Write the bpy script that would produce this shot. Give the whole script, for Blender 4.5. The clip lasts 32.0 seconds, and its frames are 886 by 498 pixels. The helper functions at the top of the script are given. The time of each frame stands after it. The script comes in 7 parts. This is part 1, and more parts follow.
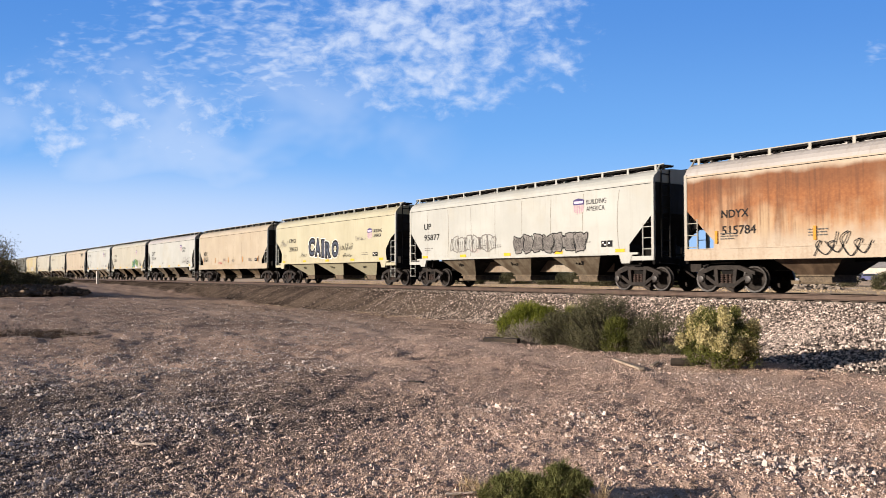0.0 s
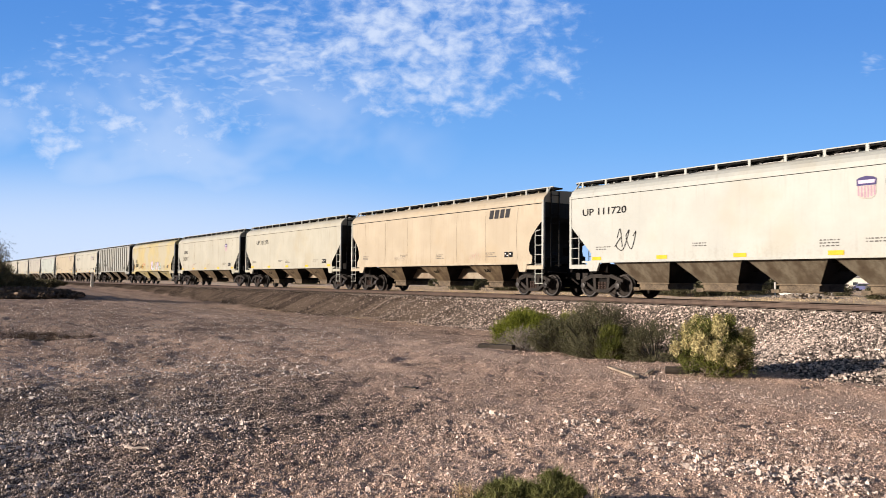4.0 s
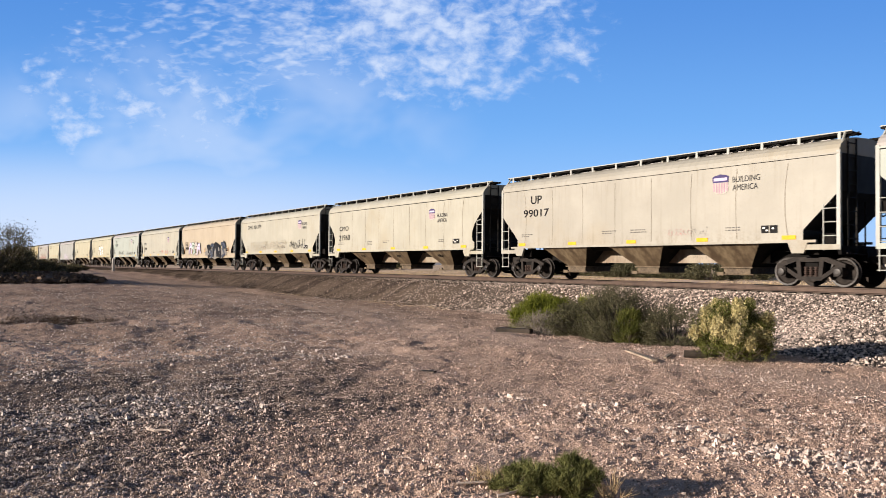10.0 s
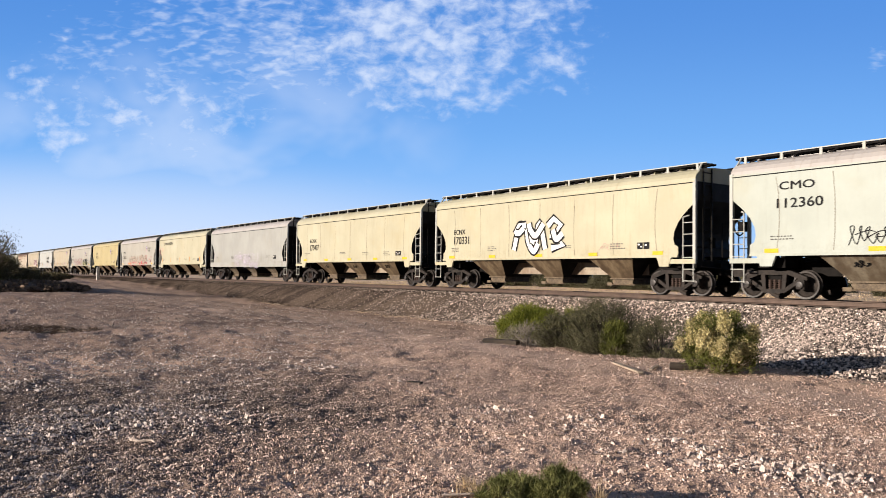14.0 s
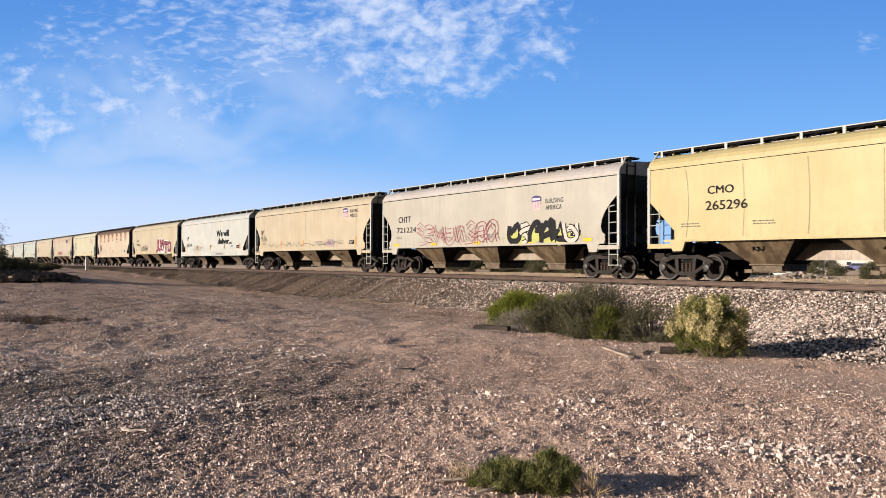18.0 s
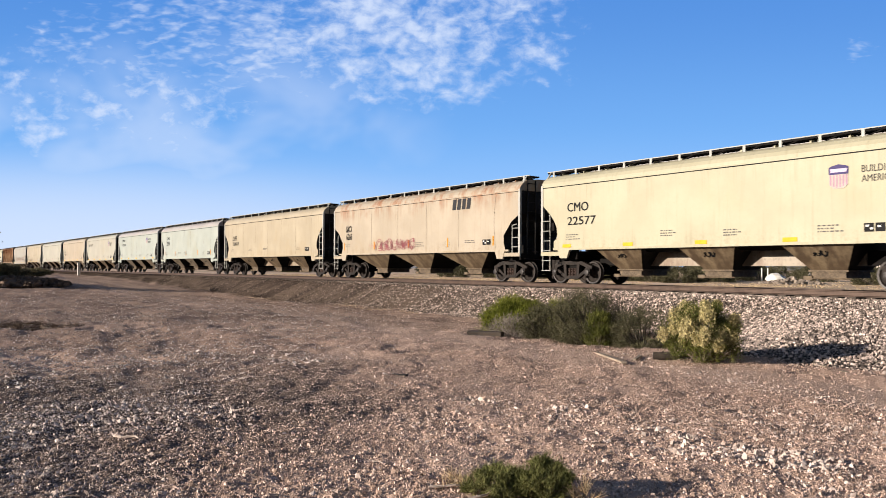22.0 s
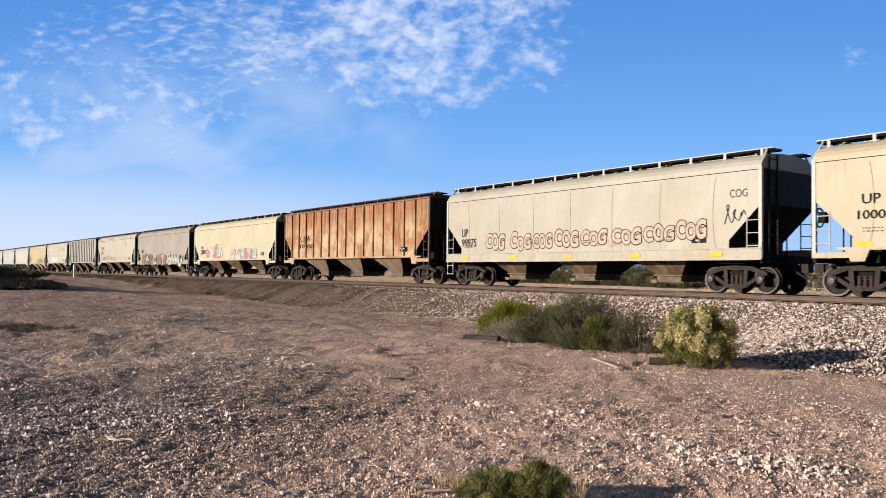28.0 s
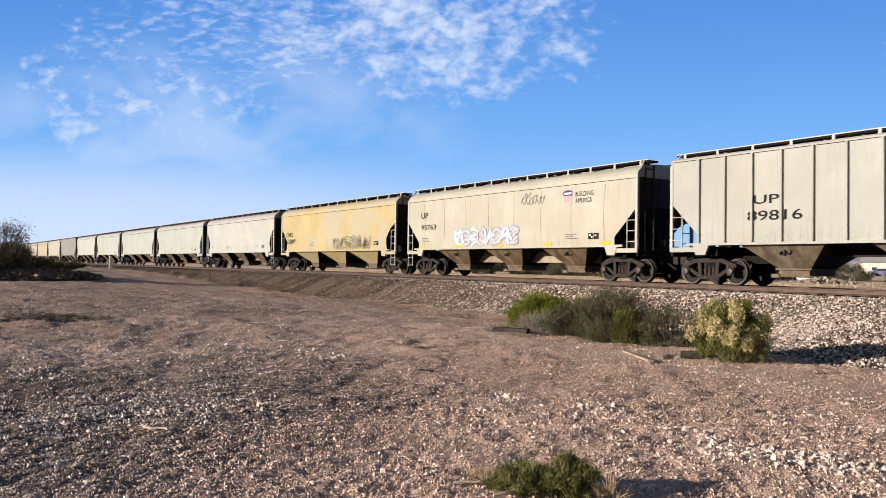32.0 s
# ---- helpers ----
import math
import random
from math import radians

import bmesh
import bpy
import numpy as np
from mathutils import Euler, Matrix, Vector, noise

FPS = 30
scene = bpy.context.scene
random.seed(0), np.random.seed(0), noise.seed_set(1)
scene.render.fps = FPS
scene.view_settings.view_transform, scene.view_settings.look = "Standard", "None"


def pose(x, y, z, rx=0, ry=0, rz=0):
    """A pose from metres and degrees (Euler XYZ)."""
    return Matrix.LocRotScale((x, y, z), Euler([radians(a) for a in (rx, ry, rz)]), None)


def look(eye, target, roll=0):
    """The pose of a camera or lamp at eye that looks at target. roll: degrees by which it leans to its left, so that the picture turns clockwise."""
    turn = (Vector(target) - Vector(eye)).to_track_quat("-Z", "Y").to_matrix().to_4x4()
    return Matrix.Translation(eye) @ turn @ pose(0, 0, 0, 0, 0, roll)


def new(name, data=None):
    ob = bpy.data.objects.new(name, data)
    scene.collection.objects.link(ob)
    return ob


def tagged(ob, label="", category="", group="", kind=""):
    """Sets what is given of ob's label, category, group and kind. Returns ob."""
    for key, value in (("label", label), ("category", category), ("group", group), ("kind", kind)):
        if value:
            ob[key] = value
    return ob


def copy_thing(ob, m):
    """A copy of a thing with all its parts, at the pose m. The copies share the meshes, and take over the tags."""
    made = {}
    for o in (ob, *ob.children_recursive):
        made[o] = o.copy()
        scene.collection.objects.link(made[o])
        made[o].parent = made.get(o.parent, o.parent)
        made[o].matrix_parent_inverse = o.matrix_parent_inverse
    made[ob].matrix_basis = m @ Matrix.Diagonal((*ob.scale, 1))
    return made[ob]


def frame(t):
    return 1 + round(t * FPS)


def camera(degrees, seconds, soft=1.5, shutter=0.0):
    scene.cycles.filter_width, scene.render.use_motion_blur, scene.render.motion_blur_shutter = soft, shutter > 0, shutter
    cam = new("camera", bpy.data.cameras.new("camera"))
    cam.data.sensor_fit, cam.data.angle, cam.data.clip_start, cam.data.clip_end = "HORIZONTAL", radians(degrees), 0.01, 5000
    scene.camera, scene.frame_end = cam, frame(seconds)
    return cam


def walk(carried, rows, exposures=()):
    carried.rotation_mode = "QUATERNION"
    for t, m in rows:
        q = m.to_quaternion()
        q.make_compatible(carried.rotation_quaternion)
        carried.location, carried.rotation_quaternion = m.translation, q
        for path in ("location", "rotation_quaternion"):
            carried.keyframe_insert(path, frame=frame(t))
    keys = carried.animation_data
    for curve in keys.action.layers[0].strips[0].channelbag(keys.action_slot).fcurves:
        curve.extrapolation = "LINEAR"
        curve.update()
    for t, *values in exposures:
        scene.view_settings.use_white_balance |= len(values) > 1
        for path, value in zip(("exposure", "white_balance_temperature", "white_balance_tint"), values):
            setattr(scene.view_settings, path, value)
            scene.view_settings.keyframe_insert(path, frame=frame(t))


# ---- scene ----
from functools import lru_cache

RAIL_Z = 1.05                      # top of rail over the ground by the camera
TRACK_Y = 23.371                   # centre line of the track, which runs along x
EYE = (0.0, 0.0, 1.642)

# ---- camera ----
cam = camera(60.29, 32.0, soft=0.5, shutter=0.05)
PATH = [
    (0, 91.949, 0.000, 54.911),
    (0.5, 92.018, 0.021, 54.980),
    (1, 92.071, 0.052, 54.943),
    (1.5, 92.129, 0.102, 54.841),
    (2, 92.192, 0.096, 54.706),
    (2.5, 92.264, -0.005, 54.540),
    (3, 92.333, -0.196, 54.448),
    (3.5, 92.394, -0.413, 54.447),
    (5.5, 92.232, -0.652, 55.021),
    (6, 92.098, -0.606, 55.165),
    (6.5, 91.973, -0.573, 55.375),
    (7, 91.855, -0.527, 55.625),
    (7.5, 91.750, -0.456, 55.827),
    (8, 91.653, -0.394, 55.886),
    (8.5, 91.531, -0.380, 55.863),
    (9, 91.417, -0.392, 55.851),
    (9.5, 91.311, -0.410, 55.878),
    (10, 91.192, -0.422, 55.890),
    (10.5, 91.094, -0.457, 55.861),
    (11, 91.025, -0.519, 55.770),
    (11.5, 91.055, -0.641, 55.656),
    (12, 91.236, -0.799, 55.543),
    (12.5, 91.531, -0.937, 55.394),
    (13, 91.806, -0.987, 55.252),
    (13.5, 91.999, -0.935, 55.083),
    (14, 92.011, -0.791, 54.925),
    (14.5, 91.863, -0.619, 54.790),
    (16.5, 91.189, -0.346, 54.357),
    (17, 91.110, -0.305, 54.306),
    (17.5, 91.055, -0.289, 54.281),
    (18, 91.026, -0.257, 54.229),
    (18.5, 91.010, -0.242, 54.154),
    (19, 91.041, -0.253, 54.043),
    (19.5, 91.177, -0.272, 53.892),
    (20, 91.328, -0.303, 53.763),
    (20.5, 91.493, -0.312, 53.646),
    (21, 91.565, -0.319, 53.558),
    (21.5, 91.552, -0.327, 53.580),
    (22, 91.454, -0.297, 53.737),
    (22.5, 91.375, -0.237, 53.969),
    (23, 91.319, -0.166, 54.271),
    (23.5, 91.351, -0.078, 54.524),
    (24, 91.487, -0.138, 54.662),
    (24.5, 91.644, -0.267, 54.632),
    (25, 91.801, -0.465, 54.503),
    (25.5, 91.906, -0.602, 54.361),
    (27.5, 91.937, -0.597, 53.512),
    (28, 91.762, -0.622, 53.492),
    (28.5, 91.577, -0.606, 53.786),
    (29, 91.434, -0.548, 54.400),
    (29.5, 91.358, -0.518, 55.028),
    (30, 91.307, -0.486, 55.576),
    (30.5, 91.267, -0.548, 55.877),
    (31, 91.228, -0.623, 55.949),
    (31.5, 91.189, -0.693, 55.856),
    (32, 91.151, -0.727, 55.697),
]
walk(cam, [(t, pose(*EYE, a, b, c)) for t, a, b, c in PATH])

# ---- world and sun ----
SUN_AZ, SUN_EL = 198.0, 13.5       # clockwise from +y, degrees


def link(nt, a, b):
    nt.links.new(a, b)


def node(nt, kind, **values):
    n = nt.nodes.new(kind)
    if "operation" in values:
        n.operation = values["operation"]
    if "use_clamp" in values:
        n.use_clamp = values["use_clamp"]
    if "data_type" in values:
        n.data_type, n.blend_type = values["data_type"], values["blend_type"]
    if "rotation_type" in values:
        n.rotation_type = values["rotation_type"]
    if "sky_type" in values:
        n.sky_type, n.sun_disc = values["sky_type"], values["sun_disc"]
    if "feature" in values:
        n.feature = values["feature"]
    return n


def maths(nt, op, a, b=None, c=None, clamp=False):
    n = node(nt, "ShaderNodeMath", operation=op, use_clamp=clamp)
    for i, v in enumerate((a, b, c)):
        if v is None:
            continue
        if isinstance(v, (int, float)):
            n.inputs[i].default_value = v
        else:
            link(nt, v, n.inputs[i])
    return n.outputs[0]


def noise_node(nt, vec, scale, detail=4.0, rough=0.55, dist=0.0):
    n = node(nt, "ShaderNodeTexNoise")
    n.inputs["Scale"].default_value = scale
    n.inputs["Detail"].default_value = detail
    n.inputs["Roughness"].default_value = rough
    n.inputs["Distortion"].default_value = dist
    if vec is not None:
        link(nt, vec, n.inputs["Vector"])
    return n.outputs["Fac"]


def ramp(nt, fac, lo, hi, a=0.0, b=1.0):
    n = node(nt, "ShaderNodeMapRange")
    link(nt, fac, n.inputs[0])
    for i, v in enumerate((lo, hi, a, b)):
        n.inputs[i + 1].default_value = v
    n.interpolation_type = "SMOOTHSTEP"
    return n.outputs[0]


def mix(nt, fac, a, b, mode="MIX"):
    n = node(nt, "ShaderNodeMix", data_type="RGBA", blend_type=mode)
    for i, v in ((0, fac), (6, a), (7, b)):
        if isinstance(v, (int, float)):
            n.inputs[i].default_value = v
        elif isinstance(v, tuple):
            n.inputs[i].default_value = (*v, 1)
        else:
            link(nt, v, n.inputs[i])
    return n.outputs[2]


def make_world():
    world = bpy.data.worlds.new("sky")
    world.use_nodes = True
    nt = world.node_tree
    bg = nt.nodes["Background"]
    bg.inputs["Strength"].default_value = 0.050
    sky = node(nt, "ShaderNodeTexSky", sky_type="NISHITA", sun_disc=False)
    sky.sun_elevation, sky.sun_rotation = radians(SUN_EL), radians(SUN_AZ)
    sky.altitude, sky.air_density, sky.dust_density, sky.ozone_density = 400, 1.0, 0.6, 2.2
    co = node(nt, "ShaderNodeTexCoord").outputs["Generated"]
    turn = node(nt, "ShaderNodeVectorRotate", rotation_type="Z_AXIS")
    link(nt, co, turn.inputs["Vector"])
    turn.inputs["Angle"].default_value = radians(-54.9)
    sep = node(nt, "ShaderNodeSeparateXYZ")
    link(nt, turn.outputs[0], sep.inputs[0])
    x, y, z = sep.outputs
    ysafe = maths(nt, "MAXIMUM", y, 0.02)
    h = maths(nt, "DIVIDE", x, ysafe)            # tangent of the bearing
    v = maths(nt, "DIVIDE", z, ysafe)            # tangent of the height
    flat = node(nt, "ShaderNodeCombineXYZ")      # bearing and height, the rows of cloud a little closed up downward
    link(nt, h, flat.inputs[0])
    link(nt, maths(nt, "MULTIPLY", v, 1.5), flat.inputs[1])
    row = node(nt, "ShaderNodeCombineXYZ")       # small ripples, longer than high
    link(nt, maths(nt, "MULTIPLY", h, 0.75), row.inputs[0])
    link(nt, maths(nt, "MULTIPLY", v, 1.9), row.inputs[1])
    cells = noise_node(nt, flat.outputs[0], 34.0, 4.5, 0.58, 0.25)
    fleck = noise_node(nt, row.outputs[0], 62.0, 2.5, 0.5, 0.3)
    broad = noise_node(nt, flat.outputs[0], 8.0, 3.0, 0.55, 0.4)
    veil = noise_node(nt, flat.outputs[0], 7.0, 3.0, 0.5, 0.2)

    def blob(h0, v0, rh, rv):
        a = maths(nt, "DIVIDE", maths(nt, "SUBTRACT", h, h0), rh)
        b = maths(nt, "DIVIDE", maths(nt, "SUBTRACT", v, v0), rv)
        r = maths(nt, "ADD", maths(nt, "MULTIPLY", a, a), maths(nt, "MULTIPLY", b, b))
        return ramp(nt, r, 1.0, 0.0)

    field = maths(nt, "MAXIMUM", blob(-0.02, 0.345, 0.34, 0.24), maths(nt, "MULTIPLY", blob(-0.40, 0.210, 0.34, 0.13), 0.90))
    dens = maths(nt, "ADD", maths(nt, "MULTIPLY", cells, 0.66), maths(nt, "MULTIPLY", broad, 0.55))
    edge = maths(nt, "SUBTRACT", 0.96, maths(nt, "MULTIPLY", field, 0.52))
    cloud = maths(nt, "MULTIPLY", ramp(nt, maths(nt, "SUBTRACT", dens, edge), 0.0, 0.34), 0.84)
    side = maths(nt, "MAXIMUM", blob(-0.30, 0.30, 0.36, 0.18), maths(nt, "MULTIPLY", blob(0.57, 0.295, 0.06, 0.03), 0.8))
    small = maths(nt, "ADD", maths(nt, "MULTIPLY", fleck, 0.62), maths(nt, "MULTIPLY", broad, 0.58))
    small = ramp(nt, maths(nt, "SUBTRACT", small, maths(nt, "SUBTRACT", 0.96, maths(nt, "MULTIPLY", side, 0.46))), 0.0, 0.36)
    cloud = maths(nt, "MAXIMUM", cloud, maths(nt, "MULTIPLY", small, 0.72))
    haze = maths(nt, "MULTIPLY", ramp(nt, veil, 0.34, 0.66), maths(nt, "MULTIPLY", blob(-0.34, 0.16, 0.42, 0.17), 0.42))
    cover = maths(nt, "MAXIMUM", cloud, haze)
    low = maths(nt, "ADD", ramp(nt, v, 0.20, 0.0, 0.0, 0.30), maths(nt, "MULTIPLY", blob(-0.55, 0.0, 0.85, 0.17), 0.52), clamp=True)
    cover = maths(nt, "MAXIMUM", cover, low)
    blue = mix(nt, ramp(nt, v, 0.05, 0.40), (3.05, 7.55, 15.4), (1.22, 4.25, 11.8))
    blue = mix(nt, ramp(nt, z, 0.36, 0.70), blue, (0.28, 0.78, 2.1))      # deep overhead, out of view, to weaken the fill
    blue = mix(nt, ramp(nt, y, 0.25, -0.35), blue, (1.5, 1.75, 2.2))         # dim neutral sky behind the lookout, unseen, keeps shadows from going blue
    tint = mix(nt, 0.75, sky.outputs[0], blue)
    out = mix(nt, cover, tint, (9.4, 10.6, 13.0))
    link(nt, out, bg.inputs["Color"])
    scene.world = world


make_world()
sun = new("sun", bpy.data.lights.new("sun", "SUN"))
sun.data.energy, sun.data.angle, sun.data.color = 5.0, radians(0.53), (1.0, 0.865, 0.735)
az, el = radians(SUN_AZ), radians(SUN_EL)
toward = Vector((math.sin(az) * math.cos(el), math.cos(az) * math.cos(el), math.sin(el)))
sun.matrix_world = look(toward * 60, (0, 0, 0))
scene.view_settings.exposure = 0.65

# ---- materials ----


def surface(name, rough=0.8, metal=0.0, spec=0.3):
    m = bpy.data.materials.new(name)
    m.use_nodes = True
    nt = m.node_tree
    b = nt.nodes["Principled BSDF"]
    b.inputs["Roughness"].default_value = rough
    b.inputs["Metallic"].default_value = metal
    b.inputs["Specular IOR Level"].default_value = spec
    return m, nt, b


def coords(nt, scale=(1, 1, 1), kind="Object"):
    co = node(nt, "ShaderNodeTexCoord").outputs[kind]
    mp = node(nt, "ShaderNodeMapping")
    mp.inputs["Scale"].default_value = scale
    link(nt, co, mp.inputs["Vector"])
    return mp.outputs[0]


def bump(nt, b, height, strength, distance):
    n = node(nt, "ShaderNodeBump")
    n.inputs["Strength"].default_value = strength
    n.inputs["Distance"].default_value = distance
    link(nt, height, n.inputs["Height"])
    link(nt, n.outputs[0], b.inputs["Normal"])


def two_tone(name, a, b_, scale, rough=0.8, metal=0.0, spec=0.3, fine=None, relief=0.0, random_tone=0.0):
    m, nt, b = surface(name, rough, metal, spec)
    co = coords(nt)
    big = noise_node(nt, co, scale, 5.0, 0.6)
    small = noise_node(nt, co, fine or scale * 9, 3.0, 0.6)
    f = maths(nt, "ADD", maths(nt, "MULTIPLY", big, 0.6), maths(nt, "MULTIPLY", small, 0.4))
    col = mix(nt, ramp(nt, f, 0.34, 0.66), a, b_)
    if random_tone:
        rnd = node(nt, "ShaderNodeObjectInfo").outputs["Random"]
        isl = node(nt, "ShaderNodeNewGeometry").outputs["Random Per Island"]
        r = maths(nt, "FRACT", maths(nt, "ADD", rnd, isl))
        col = mix(nt, 1.0, col, mix(nt, r, (1 - random_tone,) * 3, (1 + random_tone,) * 3), "MULTIPLY")
    link(nt, col, b.inputs["Base Color"])
    if relief:
        bump(nt, b, small, 0.6, relief)
    return m


def car_paint(name, colour, dirt=0.35, rust=0.0, mode="streak", spec=0.35, bleached=0.0):
    """Weathered enamel: runs of dirt down the sheets, bleached patches, and rust where there is any."""
    m, nt, b = surface(name, 0.55, 0.0, spec)
    co = coords(nt)
    rnd = node(nt, "ShaderNodeObjectInfo").outputs["Random"]
    off = node(nt, "ShaderNodeVectorMath", operation="ADD")
    link(nt, co, off.inputs[0])
    shift = node(nt, "ShaderNodeCombineXYZ")
    link(nt, maths(nt, "MULTIPLY", rnd, 90.0), shift.inputs[0])
    link(nt, shift.outputs[0], off.inputs[1])
    p = off.outputs[0]
    st = node(nt, "ShaderNodeMapping")
    st.inputs["Scale"].default_value = (2.2, 1.0, 0.16)
    link(nt, p, st.inputs["Vector"])
    runs = noise_node(nt, st.outputs[0], 2.4, 6.0, 0.65)
    patch = noise_node(nt, p, 0.55, 5.0, 0.6)
    grain = noise_node(nt, p, 14.0, 3.0, 0.6)
    dark = tuple(c * k for c, k in zip(colour, (0.62, 0.55, 0.45)))
    pale = tuple(min(1.0, c * 1.10 + 0.02) for c in colour)
    col = mix(nt, ramp(nt, patch, 0.35, 0.7), colour, pale)
    col = mix(nt, maths(nt, "MULTIPLY", ramp(nt, runs, 0.5, 0.8), dirt), col, dark)
    col = mix(nt, maths(nt, "MULTIPLY", ramp(nt, grain, 0.55, 0.8), dirt * 0.4), col, dark)
    sep = node(nt, "ShaderNodeSeparateXYZ")
    link(nt, co, sep.inputs[0])
    up = sep.outputs[2]
    ochre = tuple(c * k for c, k in zip(colour, (1.02, 0.86, 0.60)))      # old stain in soft clouds
    col = mix(nt, maths(nt, "MULTIPLY", ramp(nt, noise_node(nt, p, 0.33, 4.0, 0.6), 0.50, 0.72), 0.32), col, ochre)
    if bleached:                                  # the sun has taken the colour off in wide patches
        col = mix(nt, maths(nt, "MULTIPLY", ramp(nt, noise_node(nt, p, 0.42, 3.0, 0.5), 0.44, 0.60), bleached), col, (0.345, 0.325, 0.255))
    thin = node(nt, "ShaderNodeMapping")
    thin.inputs["Scale"].default_value = (7.0, 1.0, 0.35)
    link(nt, p, thin.inputs["Vector"])
    drip = noise_node(nt, thin.outputs[0], 1.6, 4.0, 0.6)                  # narrow runs under the eaves
    drip = maths(nt, "MULTIPLY", ramp(nt, drip, 0.54, 0.72), ramp(nt, up, 2.9, 3.9))
    col = mix(nt, maths(nt, "MULTIPLY", drip, dirt * 0.75), col, dark)
    splash = maths(nt, "ADD", maths(nt, "MULTIPLY", runs, 0.5), maths(nt, "MULTIPLY", grain, 0.5))
    splash = maths(nt, "MULTIPLY", ramp(nt, splash, 0.42, 0.66), ramp(nt, up, 2.0, 1.45))
    col = mix(nt, maths(nt, "MULTIPLY", splash, dirt * 0.8), col, tuple(c * k for c, k in zip(colour, (0.55, 0.46, 0.34))))
    if rust:
        z = node(nt, "ShaderNodeSeparateXYZ")
        link(nt, co, z.inputs[0])
        n2 = noise_node(nt, p, 0.9, 6.0, 0.62)
        n3 = noise_node(nt, st.outputs[0], 1.6, 5.0, 0.6)
        if mode == "band":        # nearly the whole side, ragged above and below
            rag = maths(nt, "ADD", z.outputs[2], maths(nt, "MULTIPLY", maths(nt, "SUBTRACT", n2, 0.5), 0.40))
            zone = maths(nt, "MULTIPLY", ramp(nt, rag, 1.45, 2.25), ramp(nt, rag, 3.88, 3.66))
        elif mode == "upper":     # one streaky blotch on the upper half of each sheet
            sheet = maths(nt, "COSINE", maths(nt, "MULTIPLY", z.outputs[0], 2.95))
            lie = node(nt, "ShaderNodeMapping")
            lie.inputs["Scale"].default_value = (0.55, 0.3, 4.2)
            link(nt, p, lie.inputs["Vector"])
            rows = noise_node(nt, lie.outputs[0], 1.9, 4.0, 0.6)
            lump = maths(nt, "ADD", maths(nt, "MULTIPLY", sheet, 0.42), maths(nt, "MULTIPLY", rows, 2.4))
            tall = maths(nt, "MULTIPLY", ramp(nt, z.outputs[2], 2.55, 3.1, -1.2, 0.0), 1.0)
            crest = ramp(nt, z.outputs[2], 3.45, 3.85, 0.0, 0.35)
            lump = maths(nt, "ADD", lump, maths(nt, "ADD", tall, crest))
            zone = ramp(nt, lump, 1.14, 1.84)
        elif mode == "eave":      # a row of blotches along the roof line
            wide = node(nt, "ShaderNodeMapping")
            wide.inputs["Scale"].default_value = (0.5, 0.2, 2.2)
            link(nt, p, wide.inputs["Vector"])
            zone = maths(nt, "MULTIPLY", ramp(nt, z.outputs[2], 3.70, 3.86), ramp(nt, z.outputs[2], 4.24, 4.10))
            zone = maths(nt, "MULTIPLY", zone, ramp(nt, noise_node(nt, wide.outputs[0], 1.7, 3.0, 0.55), 0.50, 0.62))
        elif mode == "all":
            zone = maths(nt, "ADD", ramp(nt, z.outputs[2], 1.3, 2.6, 0.62, 1.0), 0.0)
        else:                     # thin runs from the roof line
            zone = maths(nt, "MULTIPLY", ramp(nt, z.outputs[2], 2.9, 4.2), 0.8)
        amount = maths(nt, "ADD", maths(nt, "MULTIPLY", n2, 0.6), maths(nt, "MULTIPLY", n3, 0.5))
        if mode == "band":        # heavier towards the eaves
            amount = maths(nt, "ADD", amount, ramp(nt, z.outputs[2], 1.6, 3.7, -0.04, 0.25))
        rcol = mix(nt, ramp(nt, grain, 0.30, 0.75), (0.225, 0.088, 0.036), (0.30, 0.125, 0.050))
        rcol = mix(nt, ramp(nt, runs, 0.5, 0.75), rcol, (0.13, 0.054, 0.030))
        rcol = mix(nt, maths(nt, "MULTIPLY", ramp(nt, noise_node(nt, p, 0.38, 4.0, 0.6), 0.48, 0.66), 0.6), rcol, (0.42, 0.28, 0.17))
        if mode == "all":          # sheets bleached to tan in places, dark runs in others
            rcol = mix(nt, 0.55, rcol, mix(nt, ramp(nt, runs, 0.38, 0.62), (0.34, 0.175, 0.085), (0.12, 0.052, 0.030)))
            bleach = ramp(nt, noise_node(nt, p, 0.60, 5.0, 0.65), 0.42, 0.58)
            bleach = maths(nt, "MULTIPLY", bleach, ramp(nt, z.outputs[2], 4.1, 2.4, 0.10, 0.95))
            rcol = mix(nt, bleach, rcol, (0.42, 0.325, 0.200))
            burn = maths(nt, "MULTIPLY", ramp(nt, drip, 0.05, 0.5), 0.85)
            rcol = mix(nt, burn, rcol, (0.060, 0.034, 0.024))
        if mode == "upper":
            rcol = mix(nt, 0.75, rcol, mix(nt, zone, (0.30, 0.165, 0.085), (0.130, 0.062, 0.038)))
            amount = maths(nt, "ADD", amount, 0.35)
        if mode == "band":
            pale_rust = ramp(nt, maths(nt, "ADD", z.outputs[2], maths(nt, "MULTIPLY", n2, 2.4)), 4.1, 3.1)
            rcol = mix(nt, maths(nt, "MULTIPLY", pale_rust, 0.70), rcol, mix(nt, ramp(nt, n3, 0.4, 0.6), (0.37, 0.195, 0.085), (0.46, 0.355, 0.225)))
            rcol = mix(nt, maths(nt, "MULTIPLY", ramp(nt, rag, 3.0, 3.5), 0.55), rcol, (0.120, 0.052, 0.028))
            rcol = mix(nt, maths(nt, "MULTIPLY", ramp(nt, noise_node(nt, thin.outputs[0], 0.9, 5.0, 0.65), 0.46, 0.66), 0.6), rcol, (0.090, 0.042, 0.025))
